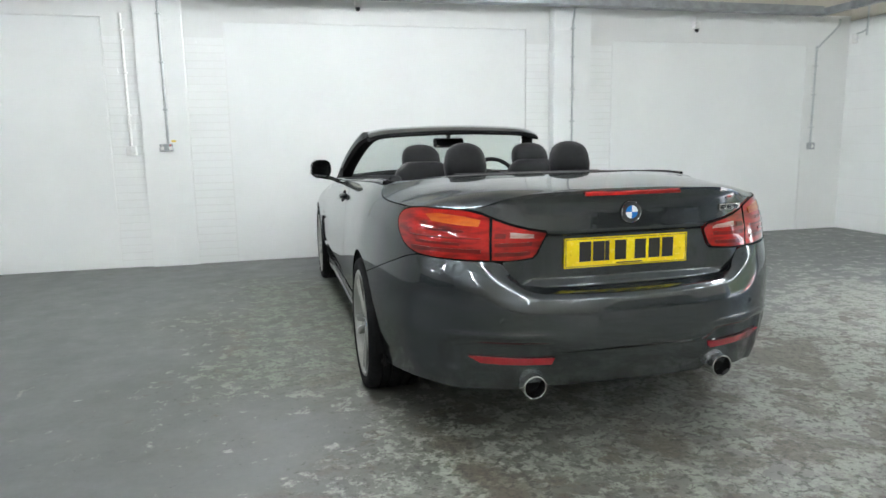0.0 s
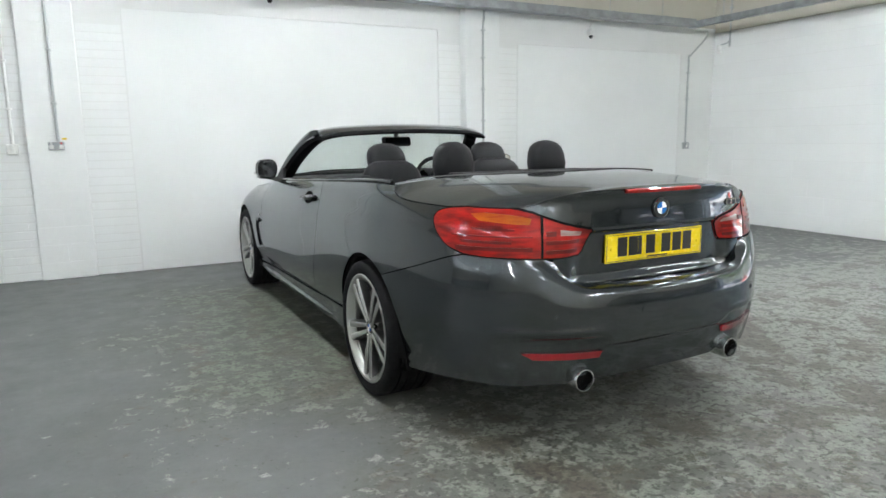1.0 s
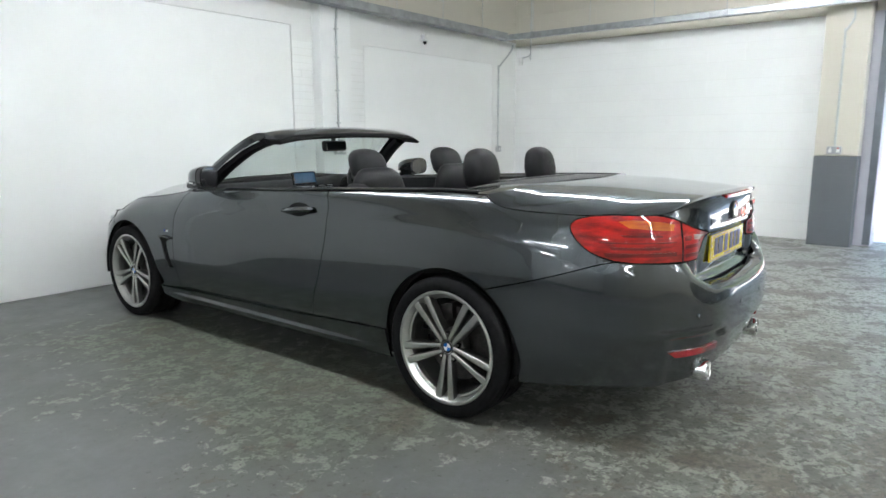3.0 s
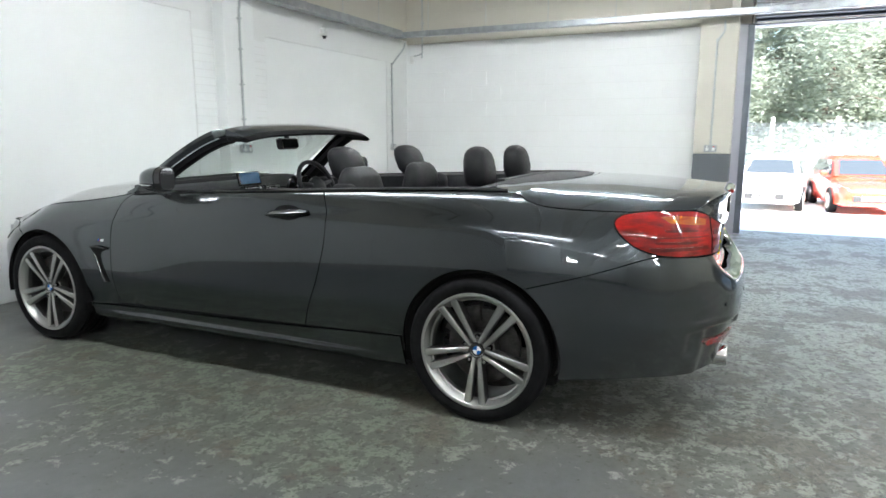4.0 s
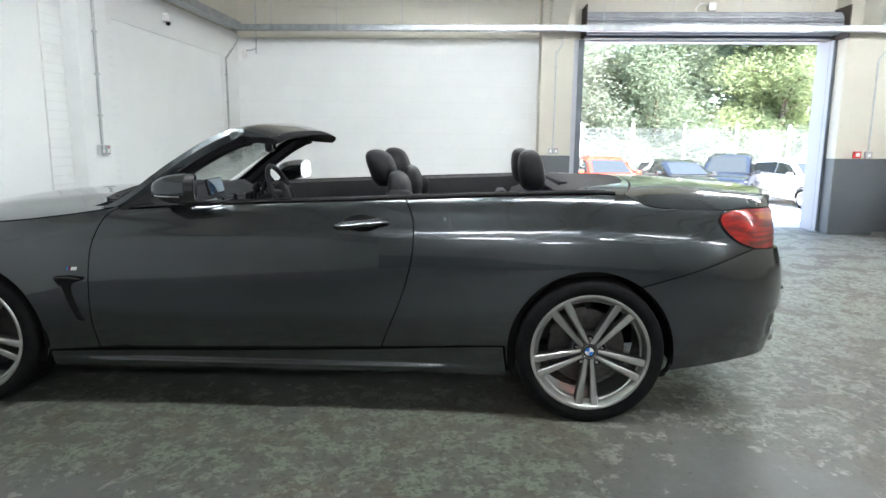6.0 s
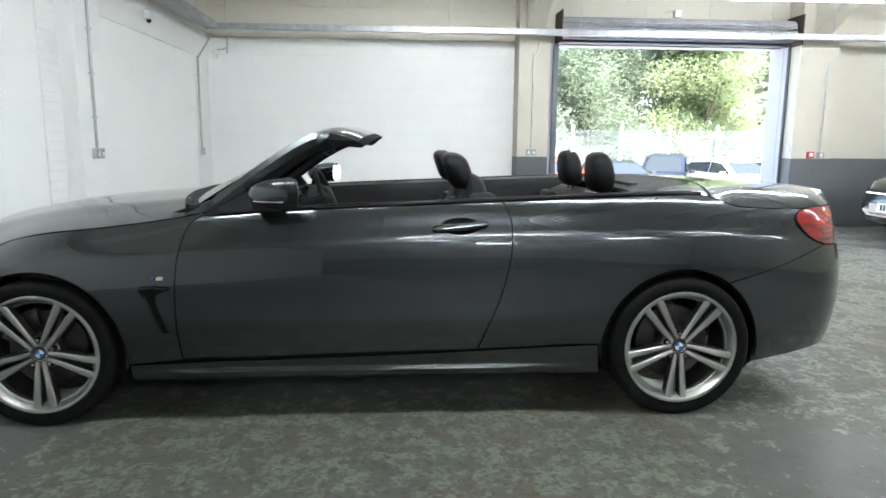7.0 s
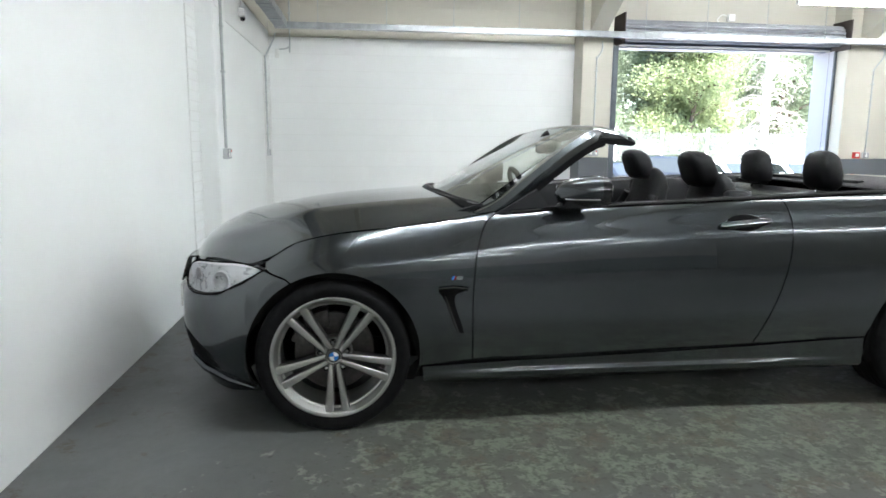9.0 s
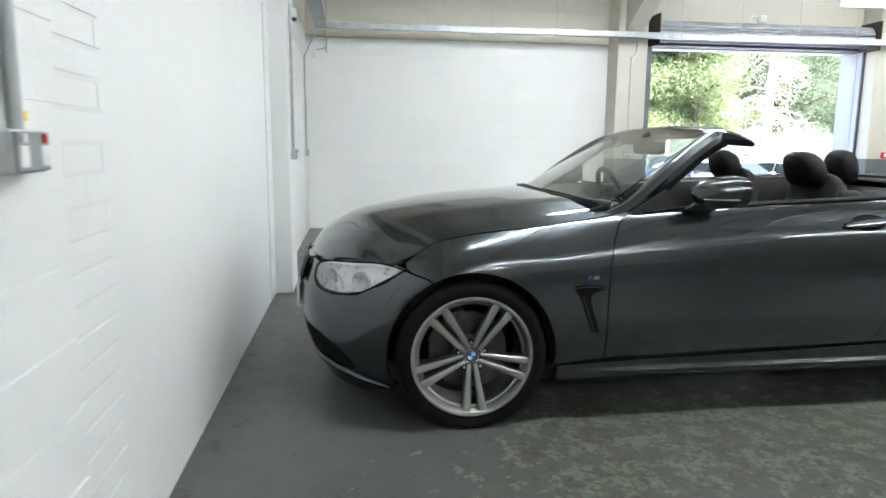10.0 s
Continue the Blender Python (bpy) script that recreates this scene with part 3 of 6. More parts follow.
# ---- the convertible ----
car = thing("convertible_car", "dark grey metallic open convertible parked on the worn floor", "car", (0.015, 0, 0), 0.5)
PLAN = spline([(0, -1.04, 0), (0.25, -1.032, 0), (0.45, -1.0, 0), (0.61, -0.925, 0), (0.72, -0.835, 0), (0.80, -0.72, 0), (0.85, -0.58, 0),
               (0.885, -0.4, 0), (0.905, -0.2, 0), (0.914, 0, 0), (0.910, 0.3, 0), (0.902, 0.7, 0), (0.899, 1.3, 0), (0.899, 2.0, 0), (0.904, 2.4, 0),
               (0.910, 2.81, 0), (0.900, 3.0, 0), (0.872, 3.15, 0), (0.81, 3.30, 0), (0.705, 3.405, 0), (0.56, 3.482, 0), (0.38, 3.53, 0), (0.2, 3.552, 0), (0, 3.558, 0)], 10)
PX, PY = [p.x for p in PLAN], [p.y for p in PLAN]
PS = [0.0]
for a, b in zip(PLAN, PLAN[1:]):
    PS.append(PS[-1] + (b - a).length)
MID = PY.index(min(PY, key=lambda v: abs(v - 1.3)))


def at_y(y):
    return interp(y, PY, PS)


def rear_x(x):
    return interp(x, PX[:MID - 40], PS[:MID - 40])


def front_x(x):
    return interp(-x, [-v for v in PX[160:]], PS[160:])


# stations along the side: for each feature line its height and its inset from the plan line
STATIONS = [
    (0.0, (0.2, 0.28, 0.34, 0.40, 0.47, 0.55, 0.60, 0.62, 0.632, 0.646, 1.0), (0.10, 0.06, 0.035, 0.017, 0.004, 0.0, 0.006, 0.012, 0.026, 0.088, 0.15)),
    (rear_x(0.38), (0.2, 0.28, 0.35, 0.41, 0.48, 0.56, 0.615, 0.632, 0.642, 0.656, 1.0), (0.095, 0.055, 0.028, 0.014, 0.002, 0.0, 0.009, 0.015, 0.027, 0.084, 0.15)),
    (rear_x(0.5), (0.2, 0.28, 0.36, 0.42, 0.50, 0.58, 0.64, 0.67, 0.685, 0.705, 1.0), (0.07, 0.036, 0.018, 0.010, 0.0, 0.0, 0.014, 0.022, 0.032, 0.066, 0.13)),
    (rear_x(0.59), (0.2, 0.28, 0.37, 0.46, 0.55, 0.64, 0.70, 0.73, 0.75, 0.79, 1.0), (0.065, 0.034, 0.014, 0.005, 0.0, 0.004, 0.016, 0.024, 0.034, 0.05, 0.11)),
    (at_y(-0.72), (0.2, 0.28, 0.38, 0.50, 0.60, 0.70, 0.78, 0.82, 0.88, 0.94, 1.0), (0.08, 0.045, 0.015, 0.0, 0.0, 0.010, 0.026, 0.034, 0.048, 0.076, 0.13)),
    (at_y(-0.35), (0.2, 0.30, 0.40, 0.55, 0.66, 0.76, 0.845, 0.868, 0.92, 0.96, 1.0), (0.05, 0.025, 0.006, 0.0, 0.002, 0.015, 0.031, 0.041, 0.060, 0.085, 0.127)),
    (at_y(0.0), (0.2, 0.3, 0.42, 0.55, 0.66, 0.76, 0.855, 0.878, 0.93, 0.975, 1.01), (0.02, 0.012, 0.004, 0.0, 0.002, 0.012, 0.027, 0.037, 0.056, 0.080, 0.121)),
    (at_y(0.5), (0.2, 0.29, 0.38, 0.50, 0.62, 0.75, 0.848, 0.870, 0.92, 0.962, 0.992), (0.06, 0.042, 0.018, 0.003, 0.003, 0.012, 0.027, 0.036, 0.050, 0.067, 0.097)),
    (at_y(1.2), (0.2, 0.27, 0.35, 0.47, 0.60, 0.73, 0.828, 0.850, 0.90, 0.945, 0.972), (0.07, 0.054, 0.022, 0.002, 0.002, 0.011, 0.024, 0.033, 0.047, 0.062, 0.090)),
    (at_y(2.0), (0.2, 0.27, 0.35, 0.47, 0.59, 0.70, 0.785, 0.808, 0.85, 0.893, 0.925), (0.07, 0.052, 0.022, 0.002, 0.002, 0.010, 0.022, 0.032, 0.046, 0.064, 0.096)),
    (at_y(2.40), (0.2, 0.30, 0.40, 0.50, 0.60, 0.68, 0.742, 0.765, 0.81, 0.855, 0.90), (0.05, 0.03, 0.008, 0.0, 0.001, 0.007, 0.016, 0.028, 0.052, 0.086, 0.13)),
    (at_y(2.81), (0.2, 0.3, 0.42, 0.55, 0.64, 0.68, 0.71, 0.73, 0.76, 0.80, 0.84), (0.02, 0.012, 0.004, 0.0, 0.002, 0.006, 0.012, 0.020, 0.038, 0.077, 0.13)),
    (at_y(3.10), (0.12, 0.2, 0.3, 0.42, 0.52, 0.58, 0.61, 0.635, 0.66, 0.69, 0.74), (0.10, 0.05, 0.016, 0.002, 0.0, 0.0, 0.003, 0.010, 0.024, 0.05, 0.11)),
    (at_y(3.35), (0.12, 0.2, 0.3, 0.38, 0.44, 0.50, 0.53, 0.56, 0.60, 0.64, 0.70), (0.10, 0.062, 0.024, 0.006, 0.0, 0.0, 0.004, 0.014, 0.024, 0.035, 0.07)),
    (front_x(0.3), (0.12, 0.2, 0.28, 0.36, 0.42, 0.48, 0.51, 0.55, 0.60, 0.66, 0.70), (0.10, 0.06, 0.025, 0.006, 0.0, 0.0, 0.004, 0.015, 0.03, 0.05, 0.08)),
    (front_x(0.0), (0.12, 0.2, 0.28, 0.36, 0.42, 0.48, 0.51, 0.55, 0.60, 0.66, 0.70), (0.10, 0.06, 0.025, 0.006, 0.0, 0.0, 0.004, 0.015, 0.03, 0.05, 0.08)),
]
LID_Z = (0.6, 0.655, 0.67, 0.80, 0.838, 0.850, 0.92, 0.965, 0.99, 1.02)
LID = [
    (0.0, LID_Z, (0.105, 0.100, 0.128, 0.122, 0.118, 0.098, 0.100, 0.096, 0.082, 0.080)),
    (rear_x(0.38), LID_Z, (0.100, 0.096, 0.118, 0.112, 0.108, 0.092, 0.095, 0.093, 0.082, 0.080)),
    (rear_x(0.47), LID_Z, (0.090, 0.082, 0.080, 0.078, 0.079, 0.080, 0.088, 0.090, 0.084, 0.085)),
    (at_y(-0.80), LID_Z, (0.02, 0.017, 0.018, 0.036, 0.042, 0.044, 0.066, 0.090, 0.11, 0.14)),
    (at_y(-0.70), LID_Z, (0.0, 0.005, 0.006, 0.029, 0.036, 0.038, 0.062, 0.094, 0.12, 0.15)),
]
KNOTS = {}


def inset(table, s, z):
    key = (table is LID, round(s, 4))
    if key not in KNOTS:
        ss = [t[0] for t in table]
        n = len(table[0][1])
        KNOTS[key] = ([soft_interp(s, ss, [t[1][k] for t in table]) for k in range(n)], [soft_interp(s, ss, [t[2][k] for t in table]) for k in range(n)])
    d = soft_interp(z, *KNOTS[key])
    if table is STATIONS and s < at_y(-0.6):
        x = interp(s, PS, PX)
        hz = 0.412 + 0.042 * smooth01(0.30, 0.36, x)
        d += 0.017 * smooth01(hz + 0.012, hz, z) * smooth01(0.66, 0.61, x)      # set-back lower valance
        d += 0.014 * smooth01(0.035, 0.0, abs(x - 0.69)) * smooth01(0.46, 0.44, z) * smooth01(0.33, 0.37, z)
        d -= 0.004 * math.exp(-((z - hz - 0.030) / 0.014) ** 2) * smooth01(0.74, 0.66, x) * smooth01(0.28, 0.40, x)   # ridge over the reflectors
    return d


def wrap(s, z, side, table=STATIONS, extra=0.0):
    x, y = interp(s, PS, PX), interp(s, PS, PY)
    h = 0.01
    tx = interp(s + h, PS, PX) - interp(s - h, PS, PX)
    ty = interp(s + h, PS, PY) - interp(s - h, PS, PY)
    k = math.hypot(tx, ty) or 1
    d = inset(table, s, z) + extra
    return Vector((side * max(0.0, x - d * ty / k), y + d * tx / k, z))


def shrink(poly, d):
    """The outline moved inwards by d."""
    area = sum(a[0] * b[1] - b[0] * a[1] for a, b in zip(poly, poly[1:] + poly[:1]))
    sign = 1 if area > 0 else -1
    out = []
    k = len(poly)
    for i in range(k):
        p0, p1, p2 = (Vector(poly[j % k][:2]) for j in (i - 1, i, i + 1))
        e1, e2 = (p1 - p0).normalized(), (p2 - p1).normalized()
        n1, n2 = Vector((-e1.y, e1.x)) * sign, Vector((-e2.y, e2.x)) * sign
        m = n1 + n2
        if m.length < 0.2:
            m = n1
        m.normalize()
        out.append(tuple(p1 + m * d / max(0.5, m.dot(n1))))
    return out


def clean(poly, gap=0.004):
    out = []
    for p in poly:
        if not out or math.dist(p, out[-1]) > gap:
            out.append(p)
    if math.dist(out[0], out[-1]) <= gap:
        out.pop()
    return out


def skin(name, poly, place, mat, parent, step=(0.035, 0.02), gap=0.0022, lip=0.014, label="", inward=None):
    """A body panel: an outline in two parameters, cut into a grid, laid on a surface, with its edges turned in."""
    bm = bmesh.new()
    poly = shrink(clean(poly), gap)
    bm.faces.new([bm.verts.new((a, b, 0)) for a, b in poly])
    bmesh.ops.recalc_face_normals(bm, faces=bm.faces)
    for axis, st in ((0, step[0]), (1, step[1])):
        lo, hi = min(p[axis] for p in poly), max(p[axis] for p in poly)
        k = math.floor(lo / st) + 1
        while k * st < hi - 1e-4:
            co, no = [0, 0, 0], [0, 0, 0]
            co[axis], no[axis] = k * st, 1
            bmesh.ops.bisect_plane(bm, geom=bm.verts[:] + bm.edges[:] + bm.faces[:], dist=1e-5, plane_co=co, plane_no=no)
            k += 1
    bmesh.ops.remove_doubles(bm, verts=bm.verts, dist=1e-5)
    big = [f for f in bm.faces if len(f.verts) > 4]
    if big:
        bmesh.ops.triangulate(bm, faces=big)
    rim = [e for e in bm.edges if e.is_boundary]
    r = bmesh.ops.extrude_edge_only(bm, edges=rim)
    low = {v for v in r["geom"] if isinstance(v, bmesh.types.BMVert)}
    for e in rim:
        e.smooth = False
    for v in bm.verts:
        a, b = v.co.x, v.co.y
        v.co = place(a, b, lip if v in low else 0.0)
    bmesh.ops.recalc_face_normals(bm, faces=bm.faces)
    # outward check: mean normal against the way from the car's middle
    c = sum((f.calc_center_median() for f in bm.faces), Vector()) / len(bm.faces)
    away = Vector((c.x * 1.6, (c.y - 1.3) * 0.4, c.z - 0.55)) if inward is None else Vector(inward)
    if sum(f.normal.dot(away) * f.calc_area() for f in bm.faces) < 0:
        bmesh.ops.reverse_faces(bm, faces=bm.faces)
    for f in bm.faces:
        f.smooth = True
    me = bpy.data.meshes.new(name)
    bm.to_mesh(me)
    bm.free()
    me.materials.append(mat)
    ob = new(name, me)
    ob.parent = parent
    if label:
        tagged(ob, label)
    return ob


def on_side(side, table=STATIONS):
    return lambda s, z, low: wrap(s, z, side, table, low)


def S(*pts):
    """Outline points: (y, z) along the side, ('r', x, z) on the tail, ('f', x, z) on the nose."""
    out = []
    for p in pts:
        if p[0] == "r":
            out.append((rear_x(p[1]), p[2]))
        elif p[0] == "f":
            out.append((front_x(p[1]), p[2]))
        else:
            out.append((at_y(p[0]), p[1]))
    return out


def arc(cy, cz, r, a0, a1, n=18):
    return [(cy + r * math.cos(radians(a0 + (a1 - a0) * i / n)), cz + r * math.sin(radians(a0 + (a1 - a0) * i / n))) for i in range(n + 1)]


def curve(pts, n=6):
    return [(p.x, p.y) for p in spline([(a, b, 0) for a, b in pts], n)]


AR, HUB = 0.360, 0.318
REAR_ARCH = lambda a0, a1, n=18: S(*arc(0.0, HUB, AR, a0, a1, n))
FRONT_ARCH = lambda a0, a1, n=18: S(*arc(2.81, HUB, AR, a0, a1, n))
BELT_Y = (-0.14, 0.0, 0.4, 0.8, 1.2, 1.6, 2.0, 2.08)
BELT_Z = (1.002, 1.004, 0.992, 0.975, 0.958, 0.940, 0.916, 0.910)
belt = lambda y: soft_interp(y, BELT_Y, BELT_Z)
SHUT_Y = (2.08, 2.3, 2.54, 2.78, 2.97, 3.10)
SHUT_Z = (0.922, 0.884, 0.853, 0.828, 0.788, 0.712)
shut = lambda y: soft_interp(y, SHUT_Y, SHUT_Z)
DOOR_REAR = curve(S((0.815, 0.974), (0.785, 0.90), (0.778, 0.84), (0.785, 0.72), (0.825, 0.56), (0.88, 0.42), (0.925, 0.305)), 5)
DOOR_FRONT = curve(S((2.215, 0.27), (2.225, 0.45), (2.222, 0.62), (2.205, 0.76), (2.165, 0.87), (2.10, 0.918)), 5)
LAMP_FRONT = curve(S((-0.640, 0.938), (-0.585, 0.925), (-0.560, 0.895), (-0.590, 0.845), (-0.650, 0.800), (-0.730, 0.772)), 5)
LAMP_BOTTOM = S((-0.80, 0.764), ("r", 0.60, 0.757), ("r", 0.57, 0.756))
LAMP_TOP = S(("r", 0.572, 0.913), ("r", 0.602, 0.925), ("r", 0.645, 0.936), ("r", 0.68, 0.941), (-0.80, 0.942), (-0.72, 0.944))
LID_BASE = curve(S(("r", 0.525, 0.735), ("r", 0.49, 0.69), ("r", 0.44, 0.656), ("r", 0.36, 0.644)), 4)

for side in (1, -1):
    P = on_side(side)
    # rear quarter
    poly = [(at_y(y), belt(y) - 0.004) for y in steps(0.80, -0.15, 16)]
    poly += curve(S((-0.155, 0.995), (-0.20, 0.972), (-0.26, 0.954), (-0.36, 0.944), (-0.62, 0.938)), 4)
    poly += LAMP_FRONT[1:] + curve(S((-0.73, 0.768), (-0.66, 0.752), (-0.47, 0.690), (-0.2065, 0.6135)), 4)[1:]
    poly += REAR_ARCH(125, -2, 22)[1:] + S((0.356, 0.235), (0.375, 0.333)) + S((0.60, 0.322))
    poly += DOOR_REAR[::-1]
    skin("rear_quarter_panel", poly, P, PAINT, car)
    # door
    poly = [(at_y(y), belt(y) - 0.004) for y in steps(2.09, 0.82, 20)]
    poly += DOOR_REAR[1:] + S((1.3, 0.290), (1.8, 0.276)) + DOOR_FRONT[:-1]
    door = skin("door", poly, P, PAINT, car, label="dark grey painted door, shut")
    # front wing
    poly = [(at_y(y), shut(y)) for y in steps(2.08, 3.10, 16)]
    poly += S((3.092, 0.690), (3.07, 0.676), (3.0, 0.655)) + FRONT_ARCH(62, 195, 22) + S((2.44, 0.262)) + DOOR_FRONT
    wing = skin("front_wing", poly, P, PAINT, car)
    # sill
    poly = S((0.378, 0.332), (0.60, 0.321), (0.925, 0.304), (1.3, 0.289), (1.8, 0.275), (2.215, 0.268), (2.438, 0.261), (2.43, 0.18), (2.2, 0.162), (1.3, 0.162), (0.6, 0.170), (0.36, 0.185))

    def sill_place(s, z, low, side=side):
        y = interp(s, PS, PY)
        d = 0.024 + 0.20 * max(0.0, 0.325 - z) - 0.014 * smooth01(0.238, 0.222, z) * smooth01(2.5, 2.0, y) * smooth01(0.3, 0.9, y) + 0.05 * smooth01(0.205, 0.15, z)
        if y > 2.1 or y < 0.6:
            d = d * 0.8
        p = wrap(s, 0.5, side, STATIONS, d + low)
        p.z = z
        return p
    skin("side_skirt", poly, sill_place, PAINT, car, (0.05, 0.008))
    # air outlet in the wing
    vent = curve(S((2.365, 0.612), (2.30, 0.614), (2.25, 0.606)), 3) + curve(S((2.265, 0.592), (2.300, 0.575), (2.300, 0.53), (2.275, 0.46), (2.262, 0.412)), 3) + S((2.290, 0.408)) + curve(S((2.315, 0.47), (2.345, 0.55), (2.375, 0.595)), 3)
    skin("air_outlet", vent, lambda s, z, low, side=side: wrap(s, z, side, STATIONS, -0.004 + low), GAP, wing, (0.02, 0.02), 0.001, 0.012)
    bm = bmesh.new()
    tube(bm, [wrap(at_y(y), z, side, STATIONS, -0.010) for y, z in ((2.372, 0.607), (2.31, 0.611), (2.25, 0.604), (2.256, 0.596))], [0.006, 0.008, 0.007, 0.004], 8)
    tube(bm, [wrap(at_y(y), z, side, STATIONS, -0.007) for y, z in ((2.345, 0.575), (2.33, 0.53), (2.305, 0.46), (2.285, 0.412), (2.262, 0.410))], [0.004, 0.006, 0.006, 0.006, 0.004], 8)
    part("outlet_blade", bm, BLACKGLOSS, wing, smooth=True)
    # three small stripes of the wing badge
    for k, mt in enumerate((BLUE, REFLECTOR, CHROME)):
        bm = bmesh.new()
        a, b = (2.318 - 0.009 * k, 2.311 - 0.009 * k) if k < 2 else (2.299, 2.272)
        q = [wrap(at_y(y), z, side, STATIONS, -0.003) for y, z in ((a, 0.642), (b, 0.642), (b - 0.005, 0.657), (a - 0.005, 0.657))]
        lo = [wrap(at_y(y), z, side, STATIONS, 0.002) for y, z in ((a, 0.642), (b, 0.642), (b - 0.005, 0.657), (a - 0.005, 0.657))]
        loft(bm, [lo, q])
        part("badge_stripe", bm, mt, wing)
    # door handle with its cup; the cup's shade is a flat black patch on the door
    bm = bmesh.new()
    loft(bm, [[wrap(at_y(1.005 + 0.115 * u), 0.866 + 0.010 * -u + v, side, STATIONS, -out)
               for v, out in ((-w, 0.006), (-w * 0.7, 0.026 + b_), (0.0, 0.034 + b_), (w * 0.8, 0.026 + b_), (w, 0.006))] + [wrap(at_y(1.005 + 0.115 * u), 0.866 - 0.01 * u, side, STATIONS, 0.01)]
              for u, w, b_ in ((-1.06, 0.004, -0.012), (-1.0, 0.012, -0.006), (-0.7, 0.017, 0.0), (0, 0.019, 0.003), (0.7, 0.017, 0.0), (1.0, 0.012, -0.006), (1.06, 0.004, -0.012))])
    part("door_handle", bm, PAINT, door, smooth=50)
    cup = curve([(at_y(1.005 + 0.085 * math.cos(a)), 0.868 + 0.036 * math.sin(a)) for a in [2 * math.pi * k / 14 for k in range(15)]], 2)
    skin("cup_shade", cup, lambda s, z, low, side=side: wrap(s, z, side, STATIONS, -0.0015 + low * 0.2), GAP, door, (0.03, 0.03), 0.0, 0.006)
    # black belt seal along the cockpit edge
    bm = bmesh.new()
    pts = [wrap(at_y(y), belt(y), side) + Vector((-side * 0.004, 0, 0.004)) for y in steps(2.05, -0.10, 40)]
    tube(bm, pts, 0.009, 8)
    part("belt_seal", bm, BLACKGLOSS, car, smooth=True)
    bm = bmesh.new()
    pts = [wrap(at_y(y), belt(y), side) + Vector((-side * 0.028, 0, 0.006)) for y in steps(2.0, -0.06, 40)]
    tube(bm, pts, 0.009, 8)
    part("inner_belt_trim", bm, BLACK, car, smooth=True)
    # tail lamp: body part and lid part
    LP = on_side(side, LID)
    poly = LAMP_FRONT + LAMP_BOTTOM + LAMP_TOP
    lamp = skin("tail_lamp", poly, lambda s, z, low, side=side: wrap(s, z, side, LID, low - 0.006), LENSRED, car, (0.02, 0.012), 0.0015, 0.02, "red lamp cluster with amber upper corner")
    amber = S((-0.74, 0.922), (-0.78, 0.895), ("r", 0.68, 0.884), ("r", 0.61, 0.879), ("r", 0.602, 0.906), ("r", 0.66, 0.918), (-0.80, 0.928))
    skin("indicator_lens", amber, lambda s, z, low, side=side: wrap(s, z, side, LID, low - 0.0085), LENSAMBER, lamp, (0.02, 0.012), 0.002, 0.006, "amber indicator lens")
    for zz, s0, s1, tall in ((0.862, -0.76, 0.66, 0.010), (0.838, -0.68, 0.60, 0.007), (0.815, -0.72, 0.67, 0.012), (0.788, -0.70, 0.60, 0.016)):
        bar = S((s0, zz), ("r", s1, zz - 0.005), ("r", s1, zz - 0.005 + tall), (s0 + 0.01, zz + tall))
        skin("lamp_rib", bar, lambda s, z, low, side=side: wrap(s, z, side, LID, low - 0.0085), LENSDARK, lamp, (0.03, 0.02), 0.001, 0.006)
    inner = S(("r", 0.566, 0.756), ("r", 0.50, 0.755), ("r", 0.405, 0.760), ("r", 0.385, 0.775)) + S(("r", 0.345, 0.845), ("r", 0.352, 0.856), ("r", 0.42, 0.867), ("r", 0.50, 0.886), ("r", 0.566, 0.910))
    lid_lamp = skin("lid_lamp", inner, lambda s, z, low, side=side: wrap(s, z, side, LID, low - 0.006), LENSRED, car, (0.02, 0.012), 0.0015, 0.02, "red inner tail lamp on the boot lid")
    rev = S(("r", 0.50, 0.838), ("r", 0.395, 0.832), ("r", 0.400, 0.852), ("r", 0.50, 0.862))
    skin("reversing_lens", rev, lambda s, z, low, side=side: wrap(s, z, side, LID, low - 0.0085), LENSCLEAR, lid_lamp, (0.02, 0.012), 0.002, 0.006)
    for zz, s1, tall in ((0.836, 0.515, 0.020), (0.806, 0.405, 0.016), (0.771, 0.415, 0.016)):
        bar = S(("r", 0.555, zz), ("r", s1, zz), ("r", s1 - 0.002, zz + tall), ("r", 0.555, zz + tall))
        skin("lamp_rib", bar, lambda s, z, low, side=side: wrap(s, z, side, LID, low - 0.0085), LENSDARK, lid_lamp, (0.03, 0.02), 0.001, 0.006)
    # dark rubber seals round both lamps
    for outline, holder in ((poly, lamp), (inner, lid_lamp)):
        ring = [Vector(a).lerp(Vector(b), k / 5) for a, b in zip(outline, outline[1:] + outline[:1]) for k in range(5)]
        bm = bmesh.new()
        tube(bm, [wrap(p.x, p.y, side, LID, -0.0045) for p in ring + ring[:1]], 0.0032, 6)
        part("lamp_seal", bm, GAP, holder, smooth=True)
    # headlamp: dark box, bright bowls, clear cover
    hl = curve(S((3.095, 0.684), (3.20, 0.702), (3.32, 0.703), (3.44, 0.690), ("f", 0.56, 0.674)), 4) + curve(S(("f", 0.50, 0.650), ("f", 0.50, 0.605), ("f", 0.57, 0.572), (3.42, 0.562), (3.30, 0.580), (3.18, 0.636)), 4)
    lampf = skin("headlamp", hl, lambda s, z, low, side=side: wrap(s, z, side, STATIONS, 0.020 + low), LAMPIN, car, (0.03, 0.02), 0.004, 0.03, "clear headlamp with bright reflectors")
    skin("headlamp_cover", hl, lambda s, z, low, side=side: wrap(s, z, side, STATIONS, low * 0.4), LAMPGLASS, lampf, (0.02, 0.012), 0.004, 0.014).visible_shadow = False
